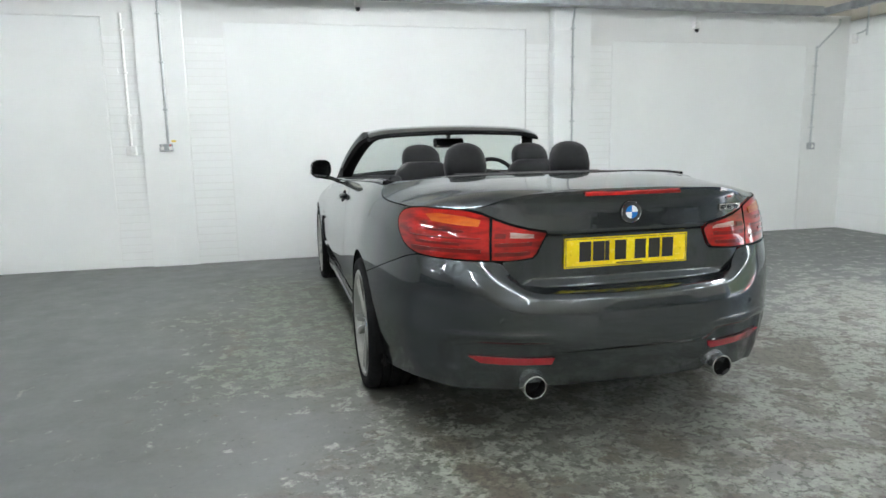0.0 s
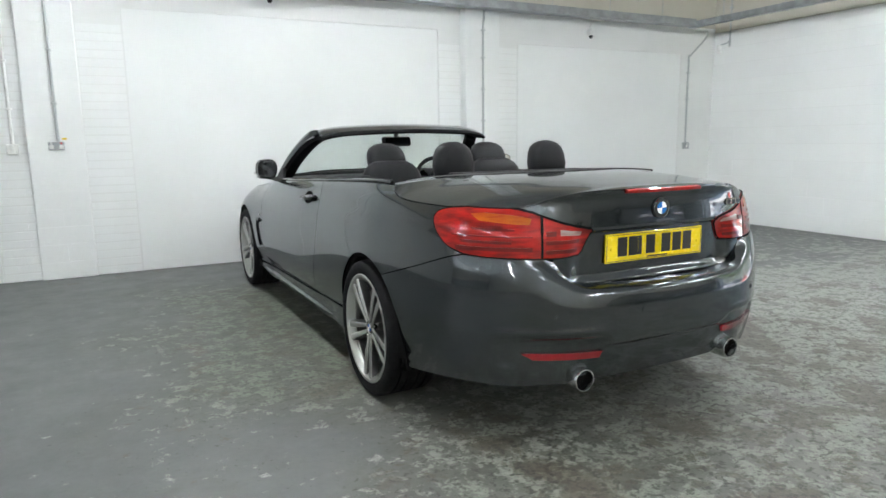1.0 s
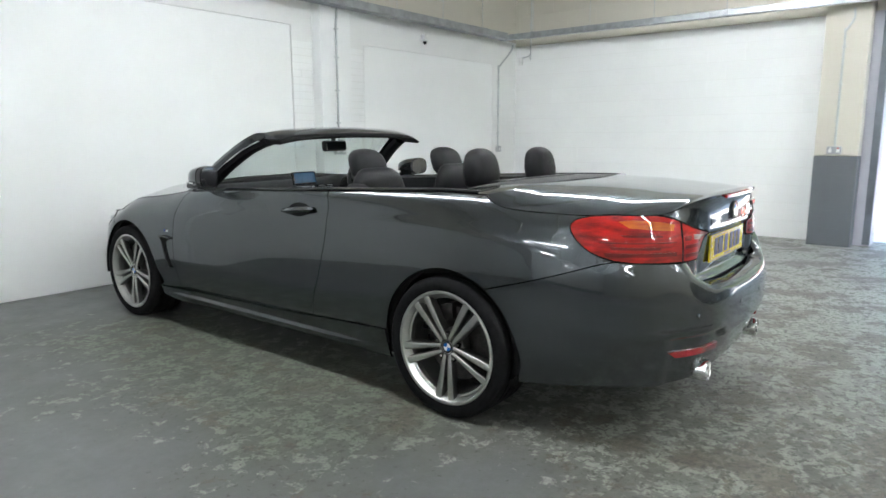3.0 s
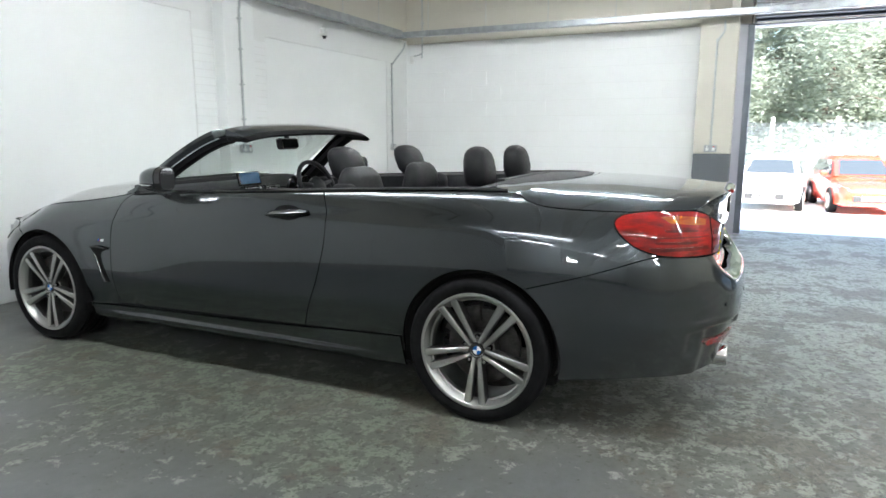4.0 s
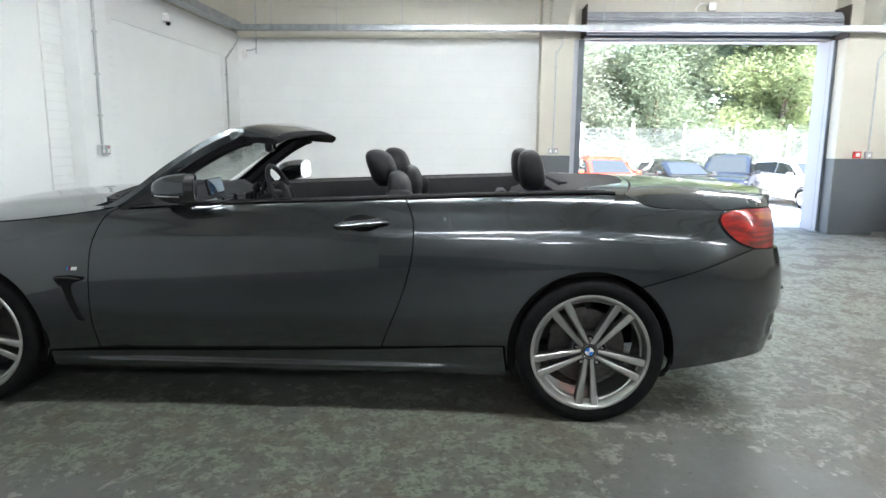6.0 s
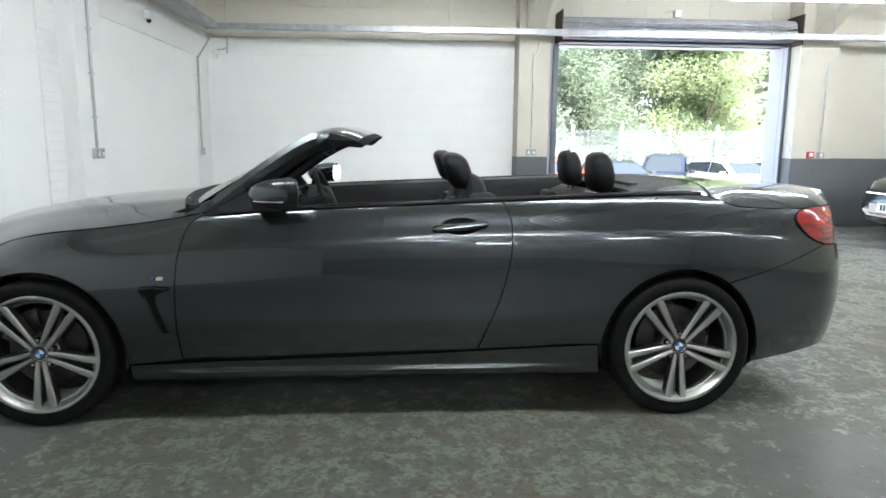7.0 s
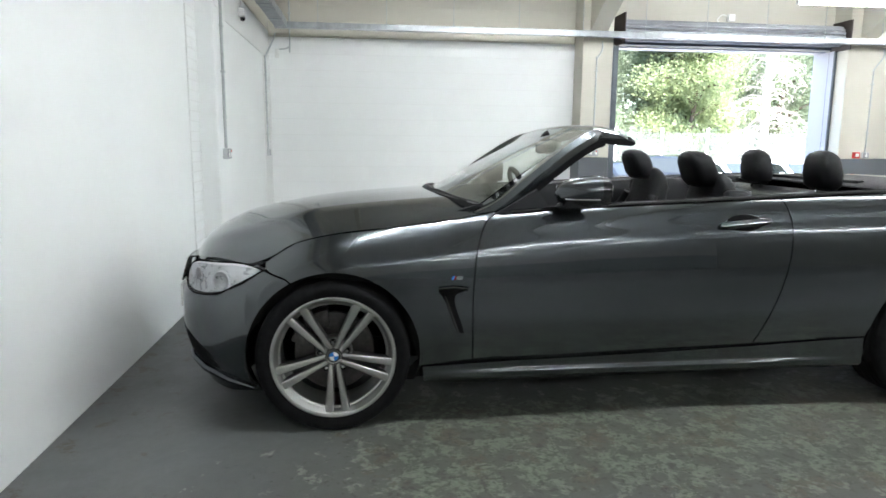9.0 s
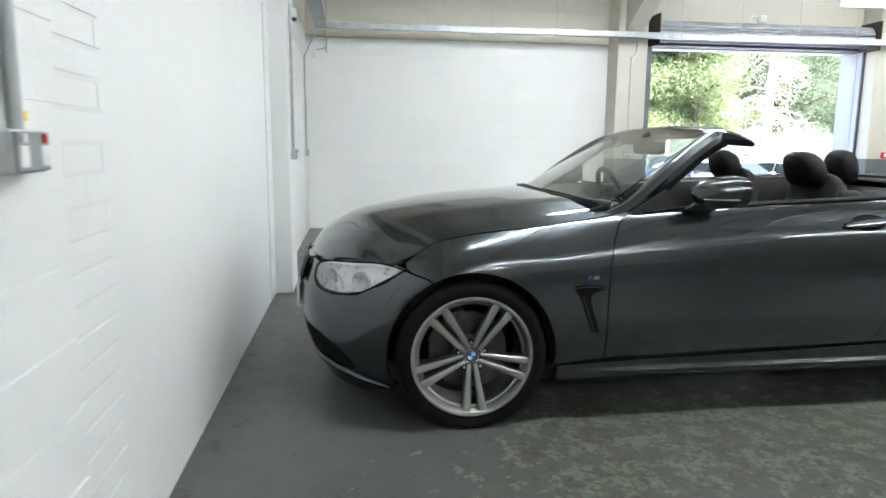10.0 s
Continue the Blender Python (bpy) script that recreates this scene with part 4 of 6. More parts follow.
    for yy, rr in ((3.29, 0.042), (3.42, 0.040)):
        c = wrap(at_y(yy), 0.628, side, STATIONS, 0.018)
        n = (wrap(at_y(yy), 0.628, side, STATIONS, 0.0) - c).normalized()
        bm = bmesh.new()
        revolve(bm, ((0.0, 0.0), (rr * 0.5, 0.002), (rr * 0.62, 0.008), (rr, 0.012), (rr, 0.006), (rr * 1.1, 0.0)), 24, False,
                Matrix.Translation(c) @ n.to_track_quat("X", "Z").to_matrix().to_4x4())
        part("lamp_bowl", bm, LAMPIN, lampf, smooth=True)
    bm = bmesh.new()
    tube(bm, [wrap(a, b, side, STATIONS, -0.001) for a, b in hl + hl[:1]], 0.0035, 6)
    part("lamp_seal", bm, GAP, lampf, smooth=True)
    brow = S((3.12, 0.684), (3.25, 0.690), (3.42, 0.680), ("f", 0.58, 0.666), ("f", 0.58, 0.675), (3.42, 0.690), (3.25, 0.699))
    skin("lamp_brow", brow, lambda s, z, low, side=side: wrap(s, z, side, STATIONS, 0.010 + low), OFFWHITE, lampf, (0.03, 0.02), 0.001, 0.006)
    # dark shell behind the gaps, and the wheel housings
    bm = bmesh.new()
    rows = []
    for s in steps(0, PS[-1], 90):
        y = interp(s, PS, PY)
        top = 0.955 if y < -0.3 else (belt(y) - 0.03 if y < 2.08 else (shut(y) - 0.03 if y < 3.1 else 0.62))
        zs = steps(0.30 if y < -0.36 else 0.20, top, 16)
        rows.append([])
        for z in zs:
            p = wrap(s, z, side, LID if y < -0.6 and z > 0.58 else STATIONS, 0.045 if y < -0.6 and z > 0.58 else 0.030)
            for cy in (0.0, 2.81):
                d = math.hypot(p.y - cy, z - HUB)
                if d < AR + 0.004:
                    k = (AR + 0.004) / max(d, 0.02)
                    p.y, p.z = cy + (p.y - cy) * k, HUB + (z - HUB) * k
                    if p.z < 0.2:
                        p.z = 0.2
            rows[-1].append(p)
    loft(bm, rows, False, False)
    dead = [f for f in bm.faces if any(math.hypot(f.calc_center_median().y - cy, f.calc_center_median().z - HUB) < AR - 0.03 for cy in (0.0, 2.81))]
    bmesh.ops.delete(bm, geom=dead, context="FACES")
    part("inner_shell", bm, GAP, car)
    for cy in (0.0, 2.81):
        bm = bmesh.new()
        a_ = [radians(a) for a in steps(-8, 188, 28)]
        rings = [[(side * x, cy + r * math.cos(a), max(0.12, HUB + r * math.sin(a))) for x, r in ((0.895, AR + 0.002), (0.70, AR + 0.012), (0.52, AR + 0.0), (0.50, 0.05))] for a in a_]
        loft(bm, rings, False, False)
        part("wheel_housing", bm, GAP, car, smooth=True)


def full(table):
    def place(s, z, low):
        return wrap(abs(s), z, 1 if s >= 0 else -1, table, low)
    return place


def mirror_poly(pts):
    """Outline whose first and last points lie on the middle line."""
    return pts + [(-s, z) for s, z in pts[::-1]]


# rear bumper
BUMPER_BASE = curve(S(("r", 0.525, 0.742), ("r", 0.49, 0.698), ("r", 0.44, 0.666), ("r", 0.36, 0.653)), 4)
poly = S(("r", 0.0, 0.644), ("r", 0.2, 0.646)) + BUMPER_BASE[::-1] + S(("r", 0.555, 0.754)) + LAMP_BOTTOM[::-1] + curve(S((-0.73, 0.768), (-0.66, 0.752), (-0.47, 0.690), (-0.2065, 0.6135)), 4)
poly += REAR_ARCH(125, 194, 12)[1:] + S((-0.362, 0.225), (-0.56, 0.242), (-0.72, 0.258), ("r", 0.60, 0.262), ("r", 0.465, 0.268), ("r", 0.44, 0.290), ("r", 0.36, 0.290), ("r", 0.335, 0.268), ("r", 0.0, 0.266))
bumper = skin("rear_bumper", mirror_poly(poly), full(STATIONS), PAINT, car, (0.025, 0.008), inward=(0, -1, 0))
for side in (1, -1):
    q = S(("r", 0.340, 0.369), ("r", 0.60, 0.376), ("r", 0.640, 0.405), ("r", 0.328, 0.398))
    skin("reflector", q, lambda s, z, low, side=side: wrap(s, z, side, STATIONS, low - 0.008), REFLECTOR, bumper, (0.03, 0.02), 0.001, 0.012, "red reflector strip")
    c = Vector((side * 0.40, -0.948, 0.287))
    bm = bmesh.new()
    revolve(bm, ((0.0, 0.06), (0.036, 0.06), (0.038, -0.03), (0.040, -0.040), (0.044, -0.040), (0.046, -0.032), (0.046, 0.07), (0.040, 0.08)), 32, False,
            Matrix.Translation(c) @ Matrix.Rotation(radians(90), 4, "Z"))
    part("exhaust_tailpipe", bm, CHROME, car, "bright chrome tailpipe", 50)
    bm = bmesh.new()
    revolve(bm, ((0.0, 0.0), (0.0365, 0.0)), 24, False, Matrix.Translation(c + Vector((0, 0.01, 0))) @ Matrix.Rotation(radians(90), 4, "Z"))
    part("pipe_bore", bm, GAP, car)
    for xx in (0.16, 0.52):
        p = wrap(rear_x(xx), 0.545, side, STATIONS, -0.0005)
        bm = bmesh.new()
        revolve(bm, ((0.0, 0.0015), (0.010, 0.001), (0.011, -0.004)), 14, False, Matrix.Translation(p) @ Matrix.Rotation(radians(-90), 4, "Z"))
        part("parking_sensor", bm, PAINT, bumper)

# boot lid: tail face and top
poly = S(("r", 0.0, 0.998), ("r", 0.25, 0.996), ("r", 0.42, 0.988), ("r", 0.54, 0.972), ("r", 0.60, 0.951), ("r", 0.65, 0.944), ("r", 0.642, 0.939), ("r", 0.60, 0.928), ("r", 0.572, 0.916), ("r", 0.56, 0.911), ("r", 0.50, 0.890), ("r", 0.42, 0.871), ("r", 0.350, 0.860), ("r", 0.341, 0.845), ("r", 0.38, 0.772), ("r", 0.40, 0.757), ("r", 0.53, 0.752))
poly += LID_BASE + S(("r", 0.0, 0.638))
lid_face = skin("boot_lid_face", mirror_poly(poly), full(LID), PAINT, car, (0.02, 0.010), inward=(0, -1, 0))
LID_EDGE = S((-0.152, 0.998), (-0.198, 0.975), (-0.258, 0.957), (-0.36, 0.947), (-0.50, 0.943), (-0.62, 0.941), (-0.72, 0.947), (-0.80, 0.945), ("r", 0.665, 0.944), ("r", 0.60, 0.953), ("r", 0.54, 0.974), ("r", 0.42, 0.990))
LID_MID = ((-0.285, 1.034), (-0.33, 1.0345), (-0.39, 1.034), (-0.49, 1.033), (-0.62, 1.026), (-0.73, 1.018), (-0.81, 1.012), (-0.86, 1.008), (-0.90, 1.005), (-0.925, 1.003), (-0.945, 1.000), (-0.957, 0.999))
LID_ROWS = []
for (s_, z_), mid_ in zip(LID_EDGE, LID_MID):
    p_ = wrap(s_, z_, 1, LID if interp(s_, PS, PY) < -0.66 else STATIONS, 0.0)
    LID_ROWS.append((p_.x, p_.y, p_.z, *mid_))


def sheet(name, rows, mat, parent, power=3.0, yp=2.0, cols=36, label="", lift=None, lip=0.015, fine=4):
    """A top panel laid between its two edges and its middle line."""
    pts = [Vector(r[:3]) for r in rows]
    cs = [Vector((r[3], r[4], 0)) for r in rows]
    pts, cs = spline(pts, fine), spline(cs, fine)
    bm = bmesh.new()
    grid = []
    for p, c in zip(pts, cs):
        row = []
        for k in range(cols + 1):
            u = -1 + 2 * k / cols
            w = math.sin(u * math.pi / 2)
            a = abs(w)
            z = p.z + (c.y - p.z) * (1 - a ** power)
            y = c.x + (p.y - c.x) * a ** yp
            if lift:
                z += lift(w, y)
            row.append(bm.verts.new((w * p.x, y, z)))
        grid.append(row)
    for a, b in zip(grid, grid[1:]):
        for k in range(cols):
            bm.faces.new((a[k], a[k + 1], b[k + 1], b[k]))
    rim = [e for e in bm.edges if e.is_boundary]
    r = bmesh.ops.extrude_edge_only(bm, edges=rim)
    for v in r["geom"]:
        if isinstance(v, bmesh.types.BMVert):
            v.co.z -= lip
            v.co.x *= 0.994
    for e in rim:
        e.smooth = False
    bmesh.ops.recalc_face_normals(bm, faces=bm.faces)
    if sum(f.normal.z for f in bm.faces) < 0:
        bmesh.ops.reverse_faces(bm, faces=bm.faces)
    for f in bm.faces:
        f.smooth = True
    return part(name, bm, mat, parent, label, recalc=False)


sheet("boot_lid", LID_ROWS, PAINT, car, 4.0, 2.0, lift=lambda w, y: 0.006 * math.exp(-((y + 0.93) / 0.03) ** 2))
bm = bmesh.new()
loft(bm, [[(x, -0.955 + 0.06 * x * x - d, z) for d, z in ((0.0, 0.984), (0.010, 0.985), (0.011, 0.996), (0.0, 1.001))] for x in steps(-0.195, 0.195, 12)])
part("brake_light_strip", bm, LENSRED, lid_face, "red high brake light strip", 40)
# round badge
def roundel(parent, m, r):
    bm = bmesh.new()
    revolve(bm, ((0.0, 0.003), (r * 0.93, 0.003), (r, 0.002), (r, -0.006)), 32, False, m)
    base = part("badge", bm, INK, parent)
    bm = bmesh.new()
    revolve(bm, ((r * 0.93, 0.003), (r * 0.96, 0.0045), (r, 0.002)), 32, False, m)
    part("badge_rim", bm, CHROME, base, smooth=True)
    for k in range(4):
        bm = bmesh.new()
        a0 = math.pi / 2 * k
        ring = [(0.0, 0.0)] + [(r * 0.60 * math.cos(a0 + a), r * 0.60 * math.sin(a0 + a)) for a in steps(0.02, math.pi / 2 - 0.02, 6)]
        loft(bm, [[m @ Vector((0.002, a, b)) for a, b in ring], [m @ Vector((0.0045, a, b)) for a, b in ring]])
        part("badge_quarter", bm, BLUE if k % 2 else BADGEWHITE, base)
    return base


roundel(lid_face, Matrix.Translation((0, -0.946, 0.918)) @ Matrix.Rotation(radians(-90), 4, "Z"), 0.041)
# model lettering as plain chrome bars
for k in range(4):
    bm = bmesh.new()
    x = 0.40 + 0.034 * k
    w = 0.026 if k < 3 else 0.007
    y = wrap(rear_x(x + 0.02), 0.915, 1, LID).y
    box(bm, x, x + w, y - 0.007, y + 0.012, 0.905, 0.929, 0.002)
    part("letter_bar", bm, CHROME, lid_face)
# number plate with plain bars for its characters
bm = bmesh.new()
box(bm, -0.26, 0.26, -0.9235, -0.916, 0.712, 0.826, 0.002)
plate = part("number_plate", bm, PLATEYELLOW, lid_face, "yellow rear number plate")
bm = bmesh.new()
for x0, x1, z0, z1 in ((-0.255, 0.255, 0.7165, 0.7185), (-0.255, 0.255, 0.8195, 0.8215), (-0.255, -0.253, 0.717, 0.821), (0.253, 0.255, 0.717, 0.821)):
    box(bm, x0, x1, -0.9245, -0.920, z0, z1)
part("plate_border", bm, INK, plate)
for x in (-0.199, -0.143, -0.093, -0.052, 0.032, 0.092, 0.150):
    bm = bmesh.new()
    w = 0.048 if x not in (-0.093,) else 0.018
    box(bm, x, x + w, -0.9252, -0.920, 0.735, 0.811, 0.001)
    part("character_bar", bm, INK, plate)
bm = bmesh.new()
box(bm, -0.045, 0.065, -0.9246, -0.920, 0.7215, 0.7265)
part("maker_bar", bm, INK, plate)
for x in (-0.232, 0.232):
    bm = bmesh.new()
    revolve(bm, ((0.0, 0.006), (0.005, 0.005), (0.0065, 0.0)), 14, False, Matrix.Translation((x, -0.9225, 0.766)) @ Matrix.Rotation(radians(-90), 4, "Z"))
    part("screw_cap", bm, PLATEYELLOW, plate)

# front bumper, kidney grilles, air intakes
poly = [("f", 0.0, 0.655), ("f", 0.49, 0.658), ("f", 0.492, 0.602), ("f", 0.57, 0.566), (3.42, 0.556), (3.30, 0.574), (3.18, 0.630), (3.10, 0.683), (3.07, 0.674), (3.0, 0.653)]
poly = S(*poly) + FRONT_ARCH(62, -22, 16) + S((3.14, 0.15), (3.30, 0.132), ("f", 0.5, 0.14), ("f", 0.0, 0.15))
FTOT = PS[-1]
poly_c = [(FTOT - s, z) for s, z in poly]


def nose(s, z, low):
    return wrap(FTOT - abs(s), z, 1 if s >= 0 else -1, STATIONS, low)


fb = skin("front_bumper", mirror_poly(poly_c), nose, PAINT, car, (0.03, 0.02), inward=(0, 1, 0))
for side in (1, -1):
    q = S(("f", 0.05, 0.655), ("f", 0.32, 0.660), ("f", 0.36, 0.63), ("f", 0.33, 0.56), ("f", 0.22, 0.525), ("f", 0.07, 0.525))
    kid = skin("kidney_grille", q, lambda s, z, low, side=side: wrap(s, z, side, STATIONS, low - 0.012), BLACKGLOSS, fb, (0.03, 0.03), 0.001, 0.03)
    for k in range(7):
        bm = bmesh.new()
        x = 0.08 + 0.037 * k
        tube(bm, [wrap(front_x(x), z, side, STATIONS, -0.018) for z in (0.54, 0.59, 0.65)], 0.006, 6)
        part("grille_bar", bm, BLACKGLOSS, kid)
    # side intake as a flat black patch, its inner shade put into the colour
    q = S((3.325, 0.240), (3.340, 0.275), (3.375, 0.320), (3.42, 0.350), ("f", 0.62, 0.368), ("f", 0.46, 0.372), ("f", 0.46, 0.275), ("f", 0.60, 0.268), (3.41, 0.248))
    skin("side_intake", q, lambda s, z, low, side=side: wrap(s, z, side, STATIONS, low - 0.003), GAP, fb, (0.03, 0.03), 0.001, 0.02)
    bm = bmesh.new()
    tube(bm, [wrap(s_, z, side, STATIONS, -0.008) for s_, z in S((3.17, 0.165), (3.28, 0.195), (3.40, 0.225), ("f", 0.60, 0.24), ("f", 0.5, 0.245))], [0.006, 0.016, 0.020, 0.018, 0.012], 8)
    part("intake_blade", bm, PAINT, fb, smooth=True)
q = [(FTOT - s, z) for s, z in S(("f", 0.0, 0.36), ("f", 0.42, 0.36), ("f", 0.48, 0.22), ("f", 0.0, 0.20))]
skin("centre_intake", mirror_poly(q), lambda s, z, low: nose(s, z, low - 0.003), BLACK, fb, (0.04, 0.03), 0.001, 0.02, inward=(0, 1, 0))
bm = bmesh.new()
box(bm, -0.26, 0.26, 3.562, 3.574, 0.40, 0.512, 0.002)
part("front_plate", bm, PLATEWHITE, fb)

# bonnet
BON_ROWS = [(0.34, 3.462, 0.668, 3.502, 0.665), (0.46, 3.430, 0.684, 3.482, 0.705), (0.60, 3.368, 0.704, 3.438, 0.757), (0.70, 3.276, 0.712, 3.370, 0.800), (0.779, 3.16, 0.702, 3.28, 0.843),
            (0.800, 3.06, 0.716, 3.18, 0.870), (0.815, 2.96, 0.755, 3.06, 0.893), (0.822, 2.78, 0.816, 2.90, 0.921), (0.808, 2.54, 0.860, 2.70, 0.943), (0.790, 2.30, 0.892, 2.50, 0.957), (0.766, 2.12, 0.924, 2.35, 0.964)]
for k_, row_ in enumerate(BON_ROWS):
    if 2.1 < row_[1] < 3.08:
        p_ = wrap(at_y(row_[1]), shut(row_[1]) + (0.003 if row_[1] < 2.9 else -0.003), 1, STATIONS, 0.002 if row_[1] < 2.9 else 0.0035)
        BON_ROWS[k_] = (p_.x, row_[1], p_.z, *row_[3:])
sheet("bonnet", BON_ROWS, PAINT, car, 2.2, 2.0, 40, lift=lambda w, y: 0.006 * math.exp(-((abs(w) - 0.60) / 0.10) ** 2) * smooth01(3.5, 3.2, y))

# underbody floor
bm = bmesh.new()
loft(bm, [[(-w, y, 0.19 if y > -0.4 else 0.262), (w, y, 0.19 if y > -0.4 else 0.262), (w, y, 0.29), (-w, y, 0.29)] for y, w in ((-0.84, 0.40), (-0.75, 0.58), (-0.55, 0.72), (-0.42, 0.74), (-0.40, 0.52), (0.40, 0.52), (0.42, 0.80), (2.40, 0.80), (2.42, 0.52), (3.18, 0.52), (3.20, 0.66), (3.34, 0.56), (3.44, 0.40))])
part("underbody", bm, GAP, car)
bm = bmesh.new()
box(bm, -0.50, 0.50, -0.80, -0.35, 0.27, 0.60)
part("boot_tub", bm, GAP, car)
bm = bmesh.new()
box(bm, -0.50, 0.50, 2.3, 3.35, 0.22, 0.60)
part("engine_bay", bm, GAP, car)


# ---- wheels ----
def wheel_meshes():
    """Meshes of the left wheel, hub at the origin, outside towards -x."""
    out = {}
    bm = bmesh.new()
    prof = [(0.250, -0.105), (0.257, -0.118), (0.285, -0.127), (0.305, -0.124), (0.317, -0.114), (0.322, -0.102)]
    for g in (-0.068, -0.026, 0.026, 0.068):
        prof += [(0.324, g - 0.006), (0.314, g - 0.0045), (0.314, g + 0.0045), (0.324, g + 0.006)]
    prof += [(0.322, 0.102), (0.317, 0.114), (0.305, 0.124), (0.285, 0.126), (0.257, 0.118), (0.250, 0.105), (0.246, 0.0)]
    revolve(bm, prof, 96, True)
    out["tyre"] = (bm, RUBBER)
    bm = bmesh.new()
    revolve(bm, ((0.260, -0.112), (0.260, -0.120), (0.255, -0.123), (0.245, -0.121), (0.241, -0.112), (0.232, -0.100), (0.230, -0.088), (0.222, -0.084), (0.220, -0.060), (0.229, -0.045), (0.232, 0.10), (0.255, 0.11), (0.258, 0.0)), 80, True)
    out["rim"] = (bm, ALLOY)
    bm = bmesh.new()
    revolve(bm, ((0.0, -0.088), (0.034, -0.088), (0.040, -0.096), (0.050, -0.095), (0.068, -0.088), (0.078, -0.078), (0.080, -0.03), (0.0, -0.03)), 40)
    out["hub"] = (bm, ALLOYDARK)
    bm = bmesh.new()
    revolve(bm, ((0.05, -0.012), (0.168, -0.012), (0.170, -0.010), (0.170, 0.014), (0.05, 0.014)), 56, True)
    out["brake_disc"] = (bm, DISC)
    bm = bmesh.new()
    rings = []
    for a in steps(radians(20), radians(85), 8):
        rings.append([(x, r * math.cos(a), r * math.sin(a)) for x, r in ((-0.040, 0.115), (-0.045, 0.15), (-0.040, 0.188), (0.03, 0.19), (0.03, 0.115))])
    loft(bm, rings)
    out["brake_caliper"] = (bm, DISC)
    # spokes in five pairs, each with a machined face and dark flanks
    for k in range(10):
        pair, w = k // 2, 1 if k % 2 else -1
        base = radians(-90 + 72 * pair)
        bm = bmesh.new()
        rings = []
        for t in steps(0, 1, 8):
            r = 0.036 + t * 0.212
            ang = base + w * (0.0130 + 0.020 * t) / r * (1.0 + 0.10 * t)
            half = 0.0090 + 0.0085 * t
            x0 = -0.098 - 0.016 * math.sin(math.pi * t * 0.5)
            er, et = Vector((0, math.cos(ang), math.sin(ang))), Vector((0, -math.sin(ang), math.cos(ang)))
            c = er * r
            rings.append([c + et * half + Vector((x0 + 0.005, 0, 0)), c + et * half * 0.72 + Vector((x0 + 0.0008, 0, 0)), c + et * half * 0.1 * w + Vector((x0 - 0.0012, 0, 0)), c - et * half * 0.72 + Vector((x0 + 0.0008, 0, 0)), c - et * half + Vector((x0 + 0.005, 0, 0)),
                          c - et * (half + 0.003) + Vector((x0 + 0.042, 0, 0)), c + et * (half + 0.003) + Vector((x0 + 0.042, 0, 0))])
        loft(bm, rings)
        bmesh.ops.recalc_face_normals(bm, faces=bm.faces)
        for f in bm.faces:
            f.material_index = 0 if f.normal.x < -0.3 else 1
        out["spoke%d" % k] = (bm, (ALLOY, ALLOYDARK))
    for k in range(5):
        a = radians(-54 + 72 * k)
        at = Matrix.Translation((0, 0.059 * math.cos(a), 0.059 * math.sin(a)))
        # black disc on the hub in place of the shade in a bolt's well
        bm = bmesh.new()
        revolve(bm, ((0.0, -0.0945), (0.0125, -0.0945), (0.0145, -0.092), (0.0145, -0.06)), 16, False, at)
        out["bolt_well%d" % k] = (bm, GAP)
        bm = bmesh.new()
        revolve(bm, ((0.0, -0.100), (0.007, -0.099), (0.0085, -0.095), (0.009, -0.08)), 12, False, at)
        out["bolt%d" % k] = (bm, CHROME)
    return out


made = {}
for key, (bm, mt) in wheel_meshes().items():
    ob = part(key.rstrip("0123456789"), bm, mt, None, smooth=30 if key.startswith("spoke") else 35)
    made[key] = ob.data
    bpy.data.objects.remove(ob)
for side, cy, cx, spin in ((-1, 0.0, 0.790, 1.0), (-1, 2.81, 0.780, -3.0), (1, 0.0, 0.790, 10.0), (1, 2.81, 0.780, 33.0)):
    wheel = new("wheel", made["rim"])
    wheel.parent = car
    wheel.matrix_basis = pose(side * cx, cy, HUB, spin * -side if side < 0 else spin, 0, 0 if side < 0 else 180)
    tagged(wheel, "five double-spoke machined alloy wheel")
    for key, me in made.items():
        if key != "rim":
            share(key.rstrip("0123456789"), me, Matrix(), wheel)
    mcap = Matrix.Translation((-0.0925, 0, 0)) @ Matrix.Rotation(radians(180), 4, "Z")
    bm = bmesh.new()
    revolve(bm, ((0.0, 0.004), (0.029, 0.003), (0.032, -0.004)), 28, False, mcap)
    part("hub_cap", bm, INK, wheel)
    bm = bmesh.new()
    revolve(bm, ((0.028, 0.0035), (0.031, 0.005), (0.034, -0.004)), 28, False, mcap)
    part("cap_ring", bm, CHROME, wheel, smooth=True)
    for k in range(4):
        bm = bmesh.new()
        ring = [(0.0, 0.0)] + [(0.019 * math.cos(math.pi / 2 * k + a), 0.019 * math.sin(math.pi / 2 * k + a)) for a in steps(0.02, math.pi / 2 - 0.02, 6)]
        loft(bm, [[mcap @ Vector((0.002, a, b)) for a, b in ring], [mcap @ Vector((0.0052, a, b)) for a, b in ring]])
        part("cap_quarter", bm, BLUE if k % 2 else BADGEWHITE, wheel)

